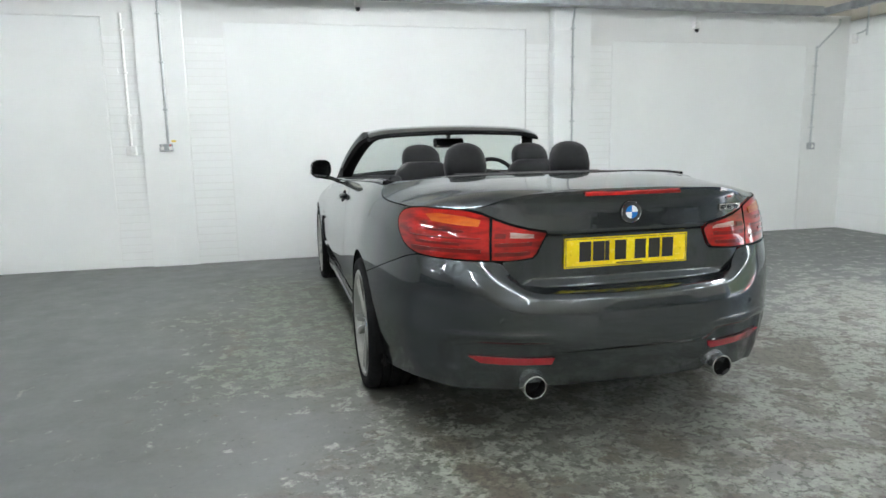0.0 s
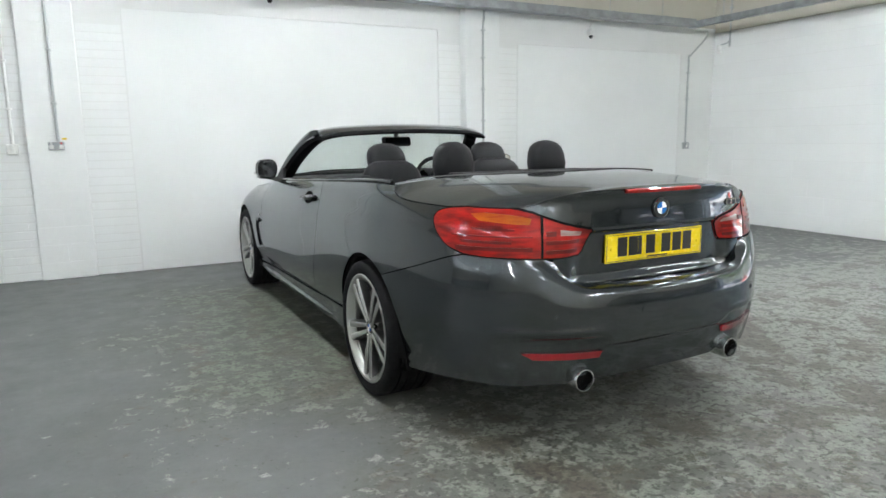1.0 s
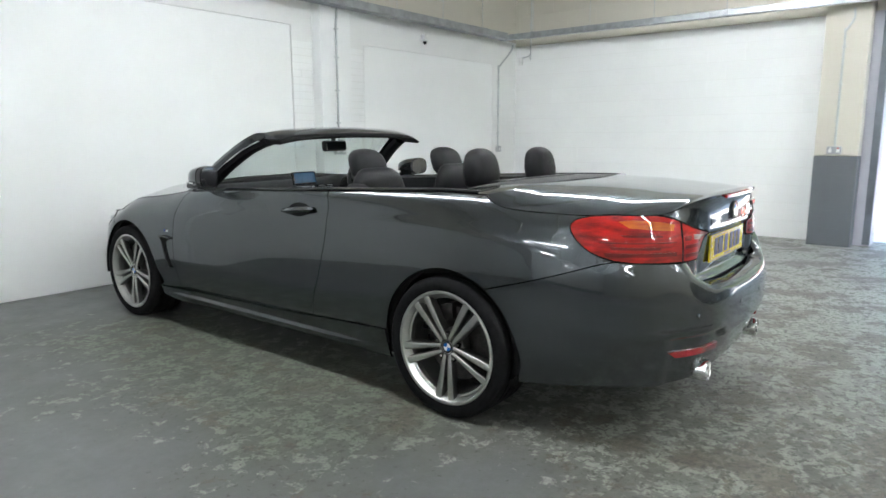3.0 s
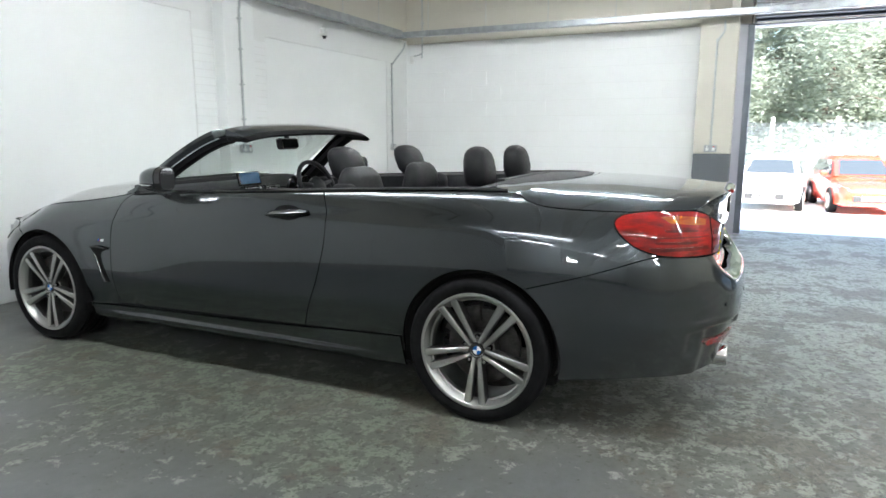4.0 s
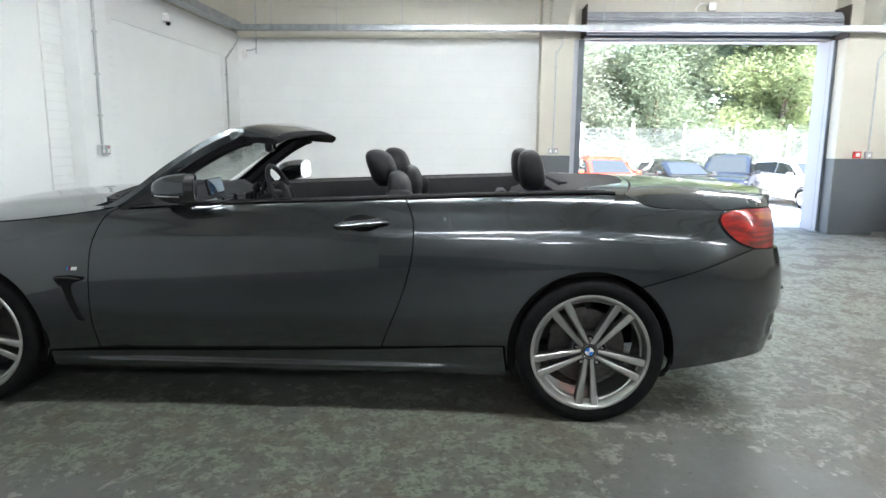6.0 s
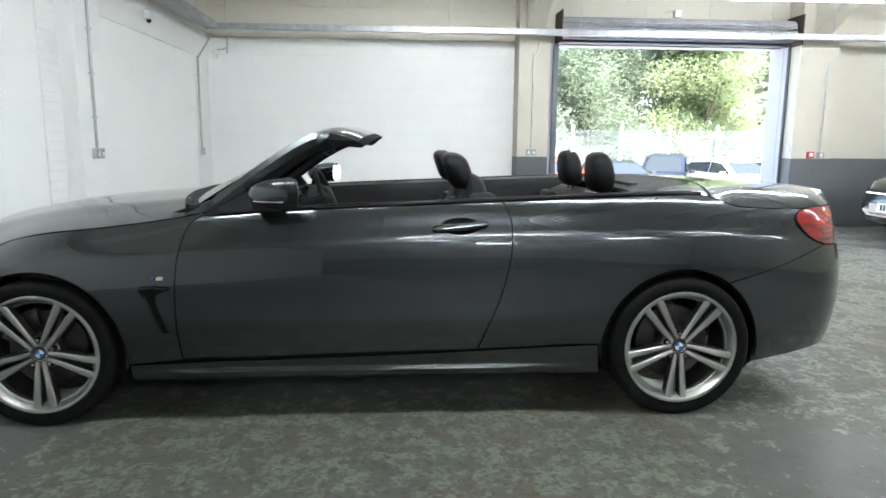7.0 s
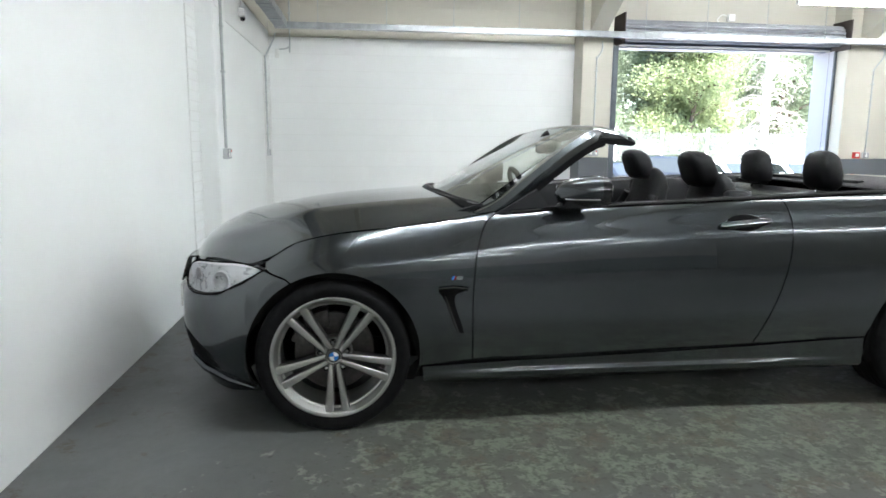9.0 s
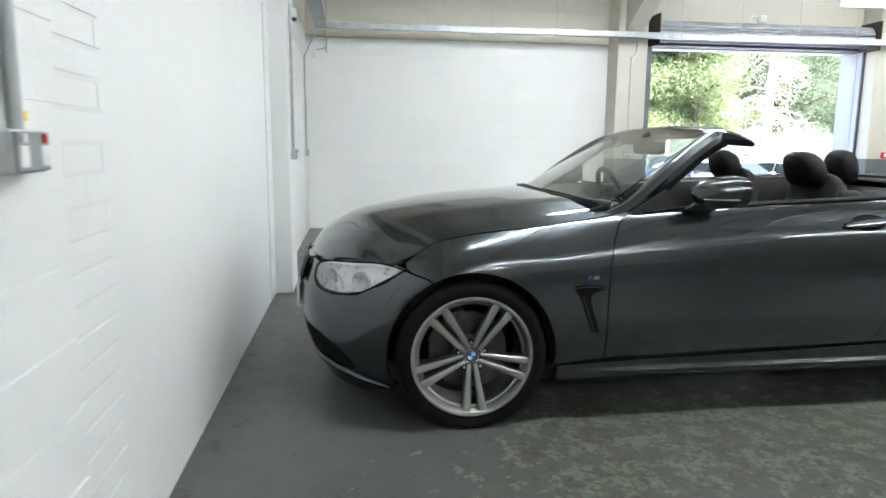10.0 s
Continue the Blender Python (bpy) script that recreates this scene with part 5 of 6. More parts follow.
# ---- windscreen and its frame ----
GL_BOT = [(-0.705, 2.165, 0.945), (-0.40, 2.245, 0.956), (0.0, 2.285, 0.960), (0.40, 2.245, 0.956), (0.705, 2.165, 0.945)]
GL_TOP = [(-0.585, 1.66, 1.262), (-0.30, 1.615, 1.286), (0.0, 1.60, 1.292), (0.30, 1.615, 1.286), (0.585, 1.66, 1.262)]
bm = bmesh.new()
bot, top = spline(GL_BOT, 6), spline(GL_TOP, 6)
for off in (0.0, 0.005):
    rows = [[b.lerp(t, k / 12) + Vector((0, -off * 0.5, -off * 0.85)) + Vector((0, 0.02, 0.03)) * math.sin(math.pi * k / 12) * 0.15 for b, t in zip(bot, top)] for k in range(13)]
    g = [[bm.verts.new(p) for p in r] for r in rows]
    for a, b in zip(g, g[1:]):
        for k in range(len(a) - 1):
            bm.faces.new((a[k], a[k + 1], b[k + 1], b[k]))
edges = [e for e in bm.edges if e.is_boundary]
bmesh.ops.bridge_loops(bm, edges=edges)
wind = part("windscreen", bm, GLASS, car, "curved clear windscreen glass", 60)
wind.visible_shadow = False
for side in (1, -1):
    path = spline([(side * 0.752, 2.235, 0.868), (side * 0.757, 2.09, 0.938), (side * 0.72, 1.91, 1.075), (side * 0.668, 1.75, 1.185), (side * 0.628, 1.645, 1.240), (side * 0.604, 1.595, 1.256)], 6)
    bm = bmesh.new()
    rings = []
    for i, p in enumerate(path):
        d = (path[min(i + 1, len(path) - 1)] - path[max(i - 1, 0)]).normalized()
        sidev = Vector((side, 0, 0)) - d * d.x * side
        sidev.normalize()
        up = d.cross(sidev) * -side
        if up.z < 0:
            up = -up
        f_ = 1 - 0.45 * smooth01(0.75, 1.0, i / (len(path) - 1))
        rings.append([p + sidev * a * f_ + up * b * f_ for a, b in ((0.030, -0.028), (0.036, 0.0), (0.022, 0.026), (-0.020, 0.032), (-0.045, 0.018))])
    loft(bm, rings)
    pil = part("windscreen_pillar", bm, PAINT, car, smooth=40)
    bm = bmesh.new()
    rings = [[p + Vector((side * a, b * 0.45, b)) for a, b in ((0.028, -0.030), (0.0, -0.024), (-0.052, -0.012), (-0.060, -0.045), (-0.02, -0.062), (0.022, -0.055))] for p in path]
    loft(bm, rings)
    part("pillar_lining", bm, SOFTBLACK, pil, smooth=40)
    # dark triangle at the pillar's foot
    bm = bmesh.new()
    loft(bm, [[(side * 0.805, 2.12, 0.905), (side * 0.80, 1.87, 0.925), (side * 0.780, 1.93, 1.01)], [(side * 0.785, 2.12, 0.905), (side * 0.78, 1.87, 0.925), (side * 0.760, 1.93, 1.01)]])
    part("quarter_light", bm, BLACK, car)
# header rail
HEAD = spline([(-0.622, 1.56, 1.252), (-0.56, 1.538, 1.268), (-0.45, 1.52, 1.281), (-0.2, 1.50, 1.291), (0, 1.495, 1.294), (0.2, 1.50, 1.291), (0.45, 1.52, 1.281), (0.56, 1.538, 1.268), (0.622, 1.56, 1.252)], 6)
bm = bmesh.new()
loft(bm, [[p + Vector((0, a, b)) for a, b in ((0.110, -0.004), (0.09, 0.010), (0.03, 0.014), (-0.05, -0.004), (-0.095, -0.022), (-0.097, -0.030), (0.10, -0.020))] for p in HEAD])
head = part("windscreen_header", bm, PAINT, car, smooth=40)
bm = bmesh.new()
loft(bm, [[p + Vector((0, a, b)) for a, b in ((-0.085, -0.021), (-0.120, -0.034), (-0.135, -0.044), (-0.118, -0.054), (0.00, -0.046), (0.10, -0.028), (0.09, -0.016))] for p in HEAD])
part("header_seal", bm, SOFTBLACK, head, smooth=40)
for x in (-0.33, 0.33):
    bm = bmesh.new()
    loft(bm, [[(x + u, 1.50 + a, 1.262 - 0.012 * (u / 0.2) ** 2 + b) for a, b in ((-0.07, -0.008), (-0.06, 0.004), (0.10, 0.012), (0.11, 0.0))] for u in steps(-0.19, 0.19, 6)])
    part("sun_visor", bm, SOFTBLACK, head, smooth=40)
for x in (-0.52, 0.52):
    bm = bmesh.new()
    box(bm, x - 0.035, x + 0.035, 1.455, 1.52, 1.234, 1.25, 0.006)
    part("roof_latch", bm, BLACK, head)
# inside mirror
bm = bmesh.new()
box(bm, -0.125, 0.125, -0.02, 0.02, -0.036, 0.036, 0.018, 3, Matrix.Translation((0.0, 1.66, 1.185)) @ pose(0, 0, 0, -8, 0, 12))
rv = part("inside_mirror", bm, BLACK, car, smooth=40)
bm = bmesh.new()
box(bm, -0.112, 0.112, -0.0225, -0.0195, -0.028, 0.028, 0.001, 1, Matrix.Translation((0.0, 1.66, 1.185)) @ pose(0, 0, 0, -8, 0, 12))
part("mirror_glass", bm, MIRROR, rv)
bm = bmesh.new()
tube(bm, [(0, 1.66, 1.20), (0, 1.665, 1.24), (0, 1.685, 1.262)], [0.012, 0.018, 0.026], 10)
part("mirror_stem", bm, BLACK, rv, smooth=True)
# scuttle and wipers
bm = bmesh.new()
loft(bm, [[p + Vector((0, 0.055, 0.004)), p + Vector((0, 0.03, -0.004)), p + Vector((0, -0.012, -0.004)), p + Vector((0, -0.012, -0.03)), p + Vector((0, 0.055, -0.03))] for p in bot])
cowl = part("scuttle_panel", bm, BLACK, car, smooth=40)
for x0, x1 in ((0.52, -0.08), (-0.05, -0.62)):
    bm = bmesh.new()
    yy = lambda x: 2.32 - 0.26 * x * x
    tube(bm, [(x, yy(x) - 0.005, 0.966 - 0.05 * x * x + 0.006 * math.sin(math.pi * k / 8)) for k, x in enumerate(steps(x0, x1, 8))], 0.0055, 8)
    part("wiper", bm, BLACK, cowl, smooth=True)

# ---- door mirrors ----
for side in (1, -1):
    bm = bmesh.new()
    rings = []
    for t in steps(0, 1, 10):
        y = 1.72 + 0.175 * t
        k = math.sqrt(max(0.0, 1 - t ** 2.6)) * 0.92 + 0.08
        cx, cz = 0.945 - 0.02 * t, 1.014 - 0.010 * t
        rings.append([(side * (cx + 0.074 * k * math.copysign(abs(math.cos(a)) ** 0.7, math.cos(a))), y, cz + 0.066 * k * math.copysign(abs(math.sin(a)) ** 0.75, math.sin(a))) for a in [2 * math.pi * i / 20 for i in range(20)]])
    loft(bm, rings)
    bm.normal_update()
    for f in bm.faces:
        f.material_index = 1 if f.calc_center_median().z < 0.985 else 0
    mir = part("door_mirror", bm, (PAINT, BLACKGLOSS), car, "body-coloured door mirror with black base", 50)
    bm = bmesh.new()
    ring = [(side * (0.945 + 0.064 * math.copysign(abs(math.cos(a)) ** 0.7, math.cos(a))), 1.014 + 0.057 * math.copysign(abs(math.sin(a)) ** 0.75, math.sin(a))) for a in [2 * math.pi * i / 20 for i in range(20)]]
    tilt = lambda x: 1.716 - 0.30 * (abs(x) - 0.881)
    loft(bm, [[(x, tilt(x), z) for x, z in ring], [(x, tilt(x) + 0.003, z) for x, z in ring]])
    part("mirror_glass", bm, MIRROR, mir)
    bm = bmesh.new()
    loft(bm, [[(side * (0.945 + (abs(x) - 0.945) * 1.09), tilt(x) + 0.003, 1.014 + (z - 1.014) * 1.10) for x, z in ring], [(side * (0.945 + (abs(x) - 0.945) * 1.12), 1.723, 1.014 + (z - 1.014) * 1.13) for x, z in ring]])
    part("glass_bezel", bm, BLACKGLOSS, mir, smooth=50)
    bm = bmesh.new()
    tube(bm, [(side * (0.922 + x), 1.80 + y, 0.984) for x, y in ((0.099, -0.065), (0.096, -0.02), (0.083, 0.03), (0.055, 0.06), (0.01, 0.072), (-0.04, 0.07))], 0.0045, 8)
    part("mirror_trim", bm, CHROME, mir, smooth=True)
    bm = bmesh.new()
    loft(bm, [[(side * x, 1.80 + a, z + b) for a, b in ((-0.045, -0.014), (0.06, -0.014), (0.072, 0.0), (0.06, 0.016), (-0.04, 0.016))] for x, z in ((0.985, 0.962), (0.93, 0.955), (0.87, 0.942), (0.82, 0.920), (0.785, 0.912))])
    part("mirror_arm", bm, BLACKGLOSS, mir, smooth=40)

# ---- cockpit ----
bm = bmesh.new()
box(bm, -0.74, 0.74, 0.10, 2.30, 0.22, 0.30)
box(bm, -0.74, 0.74, -0.02, 0.12, 0.30, 0.93)
part("cabin_tub", bm, BLACK, car)
for side in (1, -1):
    bm = bmesh.new()
    rings = []
    for y in steps(2.05, -0.02, 24):
        z = belt(y)
        w = wrap(at_y(y), z, 1).x
        rings.append([(side * (w - a), y, z + b) for a, b in ((0.015, -0.004), (0.05, 0.008), (0.10, -0.005), (0.125, -0.06), (0.13, -0.40), (0.14, -0.66), (0.03, -0.66))])
    loft(bm, rings)
    part("door_lining", bm, LEATHER, car, smooth=50)
    bm = bmesh.new()
    tube(bm, [(side * 0.765, y, belt(y) - 0.09) for y in steps(1.85, 0.95, 10)], 0.012, 8)
    part("lining_trim", bm, SILVER, car, smooth=True)
# dashboard
bm = bmesh.new()
rings = []
for x in steps(-0.72, 0.72, 24):
    hood = 0.035 * math.exp(-((x - 0.37) / 0.17) ** 2)
    rings.append([(x, 1.86 - hood, 0.60), (x, 1.87, 0.78), (x, 1.90 - hood * 1.2, 0.875 + hood * 1.2), (x, 1.96, 0.905 + hood * 1.9), (x, 2.08, 0.930 + hood * 0.8), (x, 2.20, 0.935), (x, 2.30, 0.90), (x, 2.30, 0.45), (x, 1.75, 0.45)])
loft(bm, rings)
dash = part("dashboard", bm, LEATHER, car, "black dashboard with silver trim and screen", 40)
bm = bmesh.new()
loft(bm, [[(x, 1.884 + a, 0.872 + b) for a, b in ((-0.004, -0.028), (0.02, 0.028), (0.04, 0.028), (0.02, -0.03))] for x in steps(-0.70, 0.16, 12)])
part("dash_trim", bm, SILVER, dash, smooth=40)
bm = bmesh.new()
box(bm, -0.105, 0.105, -0.010, 0.010, -0.046, 0.046, 0.006, 2, Matrix.Translation((0.0, 1.985, 0.955)) @ pose(0, 0, 0, -14, 0, 0))
scr = part("display_screen", bm, BLACKGLOSS, dash)
bm = bmesh.new()
box(bm, -0.094, 0.094, -0.0115, -0.0095, -0.036, 0.037, 0, 1, Matrix.Translation((0.0, 1.985, 0.955)) @ pose(0, 0, 0, -14, 0, 0))
part("screen_face", bm, SCREEN, scr)
for x in (-0.10, 0.10):
    bm = bmesh.new()
    box(bm, x - 0.075, x + 0.075, 1.872, 1.91, 0.858, 0.912, 0.006)
    vent_ = part("air_vent", bm, BLACKGLOSS, dash)
    for k in range(4):
        bm = bmesh.new()
        box(bm, x - 0.066, x + 0.066, 1.868, 1.877, 0.866 + 0.012 * k, 0.870 + 0.012 * k)
        part("vent_slat", bm, SILVER, vent_)
for x in (0.29, 0.43):
    bm = bmesh.new()
    revolve(bm, ((0.0, 0.0), (0.050, 0.0), (0.056, 0.012), (0.060, 0.0)), 28, False, Matrix.Translation((x, 1.855, 0.905)) @ Matrix.Rotation(radians(-90), 4, "Z") @ Matrix.Rotation(radians(15), 4, "Y"))
    part("dial", bm, BLACKGLOSS, dash, smooth=True)
# steering wheel on the far side
M_ST = Matrix.Translation((0.37, 1.70, 0.885)) @ pose(0, 0, 0, 0, 0, 90) @ pose(0, 0, 0, 0, 24, 0)
bm = bmesh.new()
ring = [M_ST @ Vector((0, 0.185 * math.cos(a), 0.185 * math.sin(a))) for a in [2 * math.pi * k / 40 for k in range(41)]]
tube(bm, ring, 0.016, 10, False)
steer = part("steering_wheel", bm, LEATHER, car, "black leather sports steering wheel", 60)
bm = bmesh.new()
revolve(bm, ((0.0, -0.035), (0.055, -0.030), (0.075, -0.01), (0.07, 0.02), (0.0, 0.03)), 28, False, M_ST)
part("wheel_boss", bm, LEATHER, steer, smooth=50)
for a in (10, 170, 270):
    bm = bmesh.new()
    d = Vector((0, math.cos(radians(a)), math.sin(radians(a))))
    tube(bm, [M_ST @ (d * 0.05), M_ST @ (d * 0.12 + Vector((-0.005, 0, 0))), M_ST @ (d * 0.18)], [0.022, 0.016, 0.013], 8)
    part("wheel_spoke", bm, SILVER if a == 270 else BLACK, steer, smooth=True)
bm = bmesh.new()
tube(bm, [M_ST @ Vector((0.02, 0, 0)), (0.37, 1.95, 0.78)], 0.045, 12)
part("steering_column", bm, BLACK, steer, smooth=True)
# centre console
bm = bmesh.new()
loft(bm, [[(x, y, z) for x, z in ((-0.11, 0.30), (-0.12, h - 0.03), (-0.09, h), (0.09, h), (0.12, h - 0.03), (0.11, 0.30))] for y, h in ((0.55, 0.62), (0.75, 0.66), (1.05, 0.66), (1.15, 0.56), (1.55, 0.56), (1.87, 0.74))])
part("centre_console", bm, LEATHER, car, smooth=40)


def pillow(rings):
    """Padded form from (y, z, half width, half depth, tilt) rings."""
    out = []
    for cx, y, z, hw, hd, tilt in rings:
        r = []
        for i in range(20):
            a = 2 * math.pi * i / 20
            u = hw * math.copysign(abs(math.cos(a)) ** 0.55, math.cos(a))
            v = hd * math.copysign(abs(math.sin(a)) ** 0.7, math.sin(a))
            r.append((cx + u, y + v * math.cos(radians(tilt)), z + v * math.sin(radians(tilt))))
        out.append(r)
    return out


def front_seat(cx):
    bm = bmesh.new()
    loft(bm, pillow([(cx, 1.10, 0.40, 0.20, 0.05, 10), (cx, 1.06, 0.46, 0.235, 0.075, 15), (cx, 1.00, 0.62, 0.245, 0.07, 18), (cx, 0.945, 0.78, 0.235, 0.065, 18), (cx, 0.905, 0.88, 0.205, 0.06, 16), (cx, 0.890, 0.960, 0.200, 0.058, 14), (cx, 0.892, 1.015, 0.176, 0.052, 12), (cx, 0.898, 1.045, 0.148, 0.044, 10), (cx, 0.903, 1.064, 0.115, 0.030, 10), (cx, 0.905, 1.071, 0.080, 0.014, 10)]))
    seat = part("front_seat", bm, LEATHER, car, "black leather front seat", 60)
    bm = bmesh.new()
    loft(bm, pillow([(cx, 1.33, 0.44, 0.20, 0.27, 0), (cx, 1.33, 0.50, 0.245, 0.30, 0), (cx, 1.34, 0.56, 0.25, 0.29, 0), (cx, 1.34, 0.585, 0.20, 0.24, 0)]))
    part("seat_cushion", bm, LEATHER, seat, smooth=60)
    for w in (-1, 1):
        bm = bmesh.new()
        tube(bm, [(cx + w * 0.225, 1.10, 0.46), (cx + w * 0.235, 1.05, 0.62), (cx + w * 0.22, 0.99, 0.78), (cx + w * 0.18, 0.95, 0.90)], [0.04, 0.055, 0.05, 0.03], 10)
        part("side_bolster", bm, LEATHER, seat, smooth=True)
    bm = bmesh.new()
    loft(bm, pillow([(cx, 0.950, 1.00, 0.100, 0.045, 0), (cx, 0.962, 1.03, 0.118, 0.060, 0), (cx, 0.975, 1.08, 0.122, 0.066, 0), (cx, 0.988, 1.118, 0.116, 0.066, 0), (cx, 0.998, 1.146, 0.100, 0.060, 0), (cx, 1.005, 1.163, 0.076, 0.047, 0), (cx, 1.008, 1.173, 0.046, 0.030, 0), (cx, 1.009, 1.177, 0.018, 0.014, 0)]))
    part("headrest", bm, LEATHER, seat, smooth=60)
    w = -1 if cx < 0 else 1
    bm = bmesh.new()
    loft(bm, pillow([(cx + w * 0.20, 0.86, 0.86, 0.035, 0.05, 0), (cx + w * 0.20, 0.865, 0.93, 0.045, 0.065, 0), (cx + w * 0.195, 0.87, 0.975, 0.04, 0.06, 0), (cx + w * 0.19, 0.875, 0.99, 0.025, 0.04, 0)]))
    part("belt_guide", bm, BLACK, seat, smooth=60)
    return seat


front_seat(-0.37), front_seat(0.37)
bm = bmesh.new()
loft(bm, [[(x, y, z) for y, z in ((0.12, 0.50), (0.10, 0.80), (0.11, 0.945), (0.18, 0.965), (0.27, 0.93), (0.36, 0.70), (0.40, 0.55), (0.85, 0.50), (0.86, 0.40), (0.12, 0.40))] for x in steps(-0.60, 0.60, 16)])
bench = part("rear_seat", bm, LEATHER, car, "black leather rear seat with two headrests", 50)
for cx in (-0.30, 0.30):
    bm = bmesh.new()
    loft(bm, pillow([(cx, 0.215, 0.975, 0.085, 0.035, 0), (cx, 0.22, 1.00, 0.108, 0.058, 0), (cx, 0.225, 1.06, 0.114, 0.066, 0), (cx, 0.232, 1.115, 0.106, 0.062, 0), (cx, 0.236, 1.147, 0.092, 0.055, 0), (cx, 0.239, 1.167, 0.070, 0.043, 0), (cx, 0.24, 1.179, 0.042, 0.028, 0), (cx, 0.24, 1.184, 0.016, 0.012, 0)]))
    part("headrest", bm, LEATHER, bench, smooth=60)
    for w in (-0.05, 0.05):
        bm = bmesh.new()
        tube(bm, [(cx + w, 0.215, 0.93), (cx + w, 0.215, 0.99)], 0.007, 8)
        part("headrest_post", bm, CHROME, bench)
    bm = bmesh.new()
    box(bm, cx - 0.13, cx + 0.13, 0.30, 0.36, 0.64, 0.92, 0.02, 2, Matrix.Translation((0, 0.02, 0.02)))
    part("seat_panel", bm, LEATHER, bench, smooth=40)
# folded-roof cover behind the rear seats
TON = [(0.755, 0.12, 0.980, 0.13, 0.998), (0.765, 0.05, 0.994, 0.04, 1.020), (0.77, -0.03, 0.998, -0.08, 1.030), (0.768, -0.10, 0.998, -0.20, 1.034), (0.762, -0.142, 0.996, -0.278, 1.033)]
tonneau = sheet("roof_cover", TON, PAINT, car, 4.0, 2.0, 30, "body-coloured cover over the folded roof with dark cloth inlay")
sheet("cloth_inlay", [(r[0] * 0.83, r[1] + 0.012, r[2] + 0.012, r[3] + 0.018, r[4] + 0.004) for r in TON], FABRIC, tonneau, 4.0, 2.0, 30, lip=0.008)
bm = bmesh.new()
tube(bm, [(x, -0.145 - 0.135 * (1 - (x / 0.79) ** 2) + 0.004, 0.990 + 0.037 * (1 - abs(x / 0.79) ** 4)) for x in steps(-0.765, 0.765, 40)], 0.006, 8)
part("cover_seal", bm, BLACK, tonneau, smooth=True)
bm = bmesh.new()
box(bm, -0.40, 0.40, 0.055, 0.10, 1.010, 1.030, 0.006)
part("cover_slot_trim", bm, BLACK, tonneau)

# ---- outside: yard, fence, cars, trees ----
YARD = -0.75
bm = bmesh.new()
cross = [(6.16, -0.02), (7.0, -0.06), (9.0, -0.25), (12.0, -0.58), (14.5, YARD), (60.0, YARD), (400.0, YARD)]
loft(bm, [[(x, y, z) for x, z in cross] for y in (-400, -60, -20, 0, 20, 60, 400)], False, False)


def yard_material():
    m, n, l, b = material("pale_yard_concrete")
    v = coords(n, l, 1.0, "World")
    c = mix(n, l, ramp(n, l, noise_tex(n, l, v, 0.6, 6, 0.6), ((0.3, 0.0), (0.7, 1.0))), (0.66, 0.64, 0.60), (0.74, 0.72, 0.68))
    c = mix(n, l, ramp(n, l, noise_tex(n, l, v, 5, 8, 0.7), ((0.55, 0.0), (0.7, 0.5))), c, (0.30, 0.29, 0.27))
    l.new(c, b.inputs["Base Color"])
    put(b, Roughness=0.85)
    bump(n, l, b, noise_tex(n, l, v, 40, 5), 0.3, 0.01)
    return m


tagged(part("ground", bm, yard_material()), "sunlit pale concrete yard", "ground", "", "structure")

# weld-mesh fence with pale posts
FENCE = plain("grey_fence_wire", (0.20, 0.22, 0.24), 0.5, 0.4)
POST = plain("pale_fence_post", (0.70, 0.71, 0.70), 0.5)
fence = thing("mesh_fence", "grey wire mesh fence with pale posts", "fence", (22.0, 0, YARD))
bm = bmesh.new()
for k in range(50):
    z = 0.06 + 0.048 * k
    box(bm, -0.004, 0.004, -30, 14, z, z + 0.008)
for k in range(147):
    y = -30 + 0.30 * k
    box(bm, 0.004, 0.010, y, y + 0.008, 0.05, 2.45)
tagged(part("wire_mesh", bm, FENCE, fence), kind="stuff")
for k in range(22):
    if k == 0:
        bm = bmesh.new()
        box(bm, -0.06, 0.02, -0.05, 0.05, 0.0, 2.62, 0.012)
        post = part("post", bm, POST, fence)
        post.matrix_basis = pose(0, 12.0, 0)
    else:
        share("post", post.data, pose(0, 12.0 - 1.93 * k, 0), fence)

CARGLASS = plain("dark_car_glass", (0.030, 0.034, 0.032), 0.06, spec=0.6, coat=0.6)


def car_paint(name, colour, metal=0.3):
    return plain(name, colour, 0.25, metal, vary=0.06, coat=1.0)


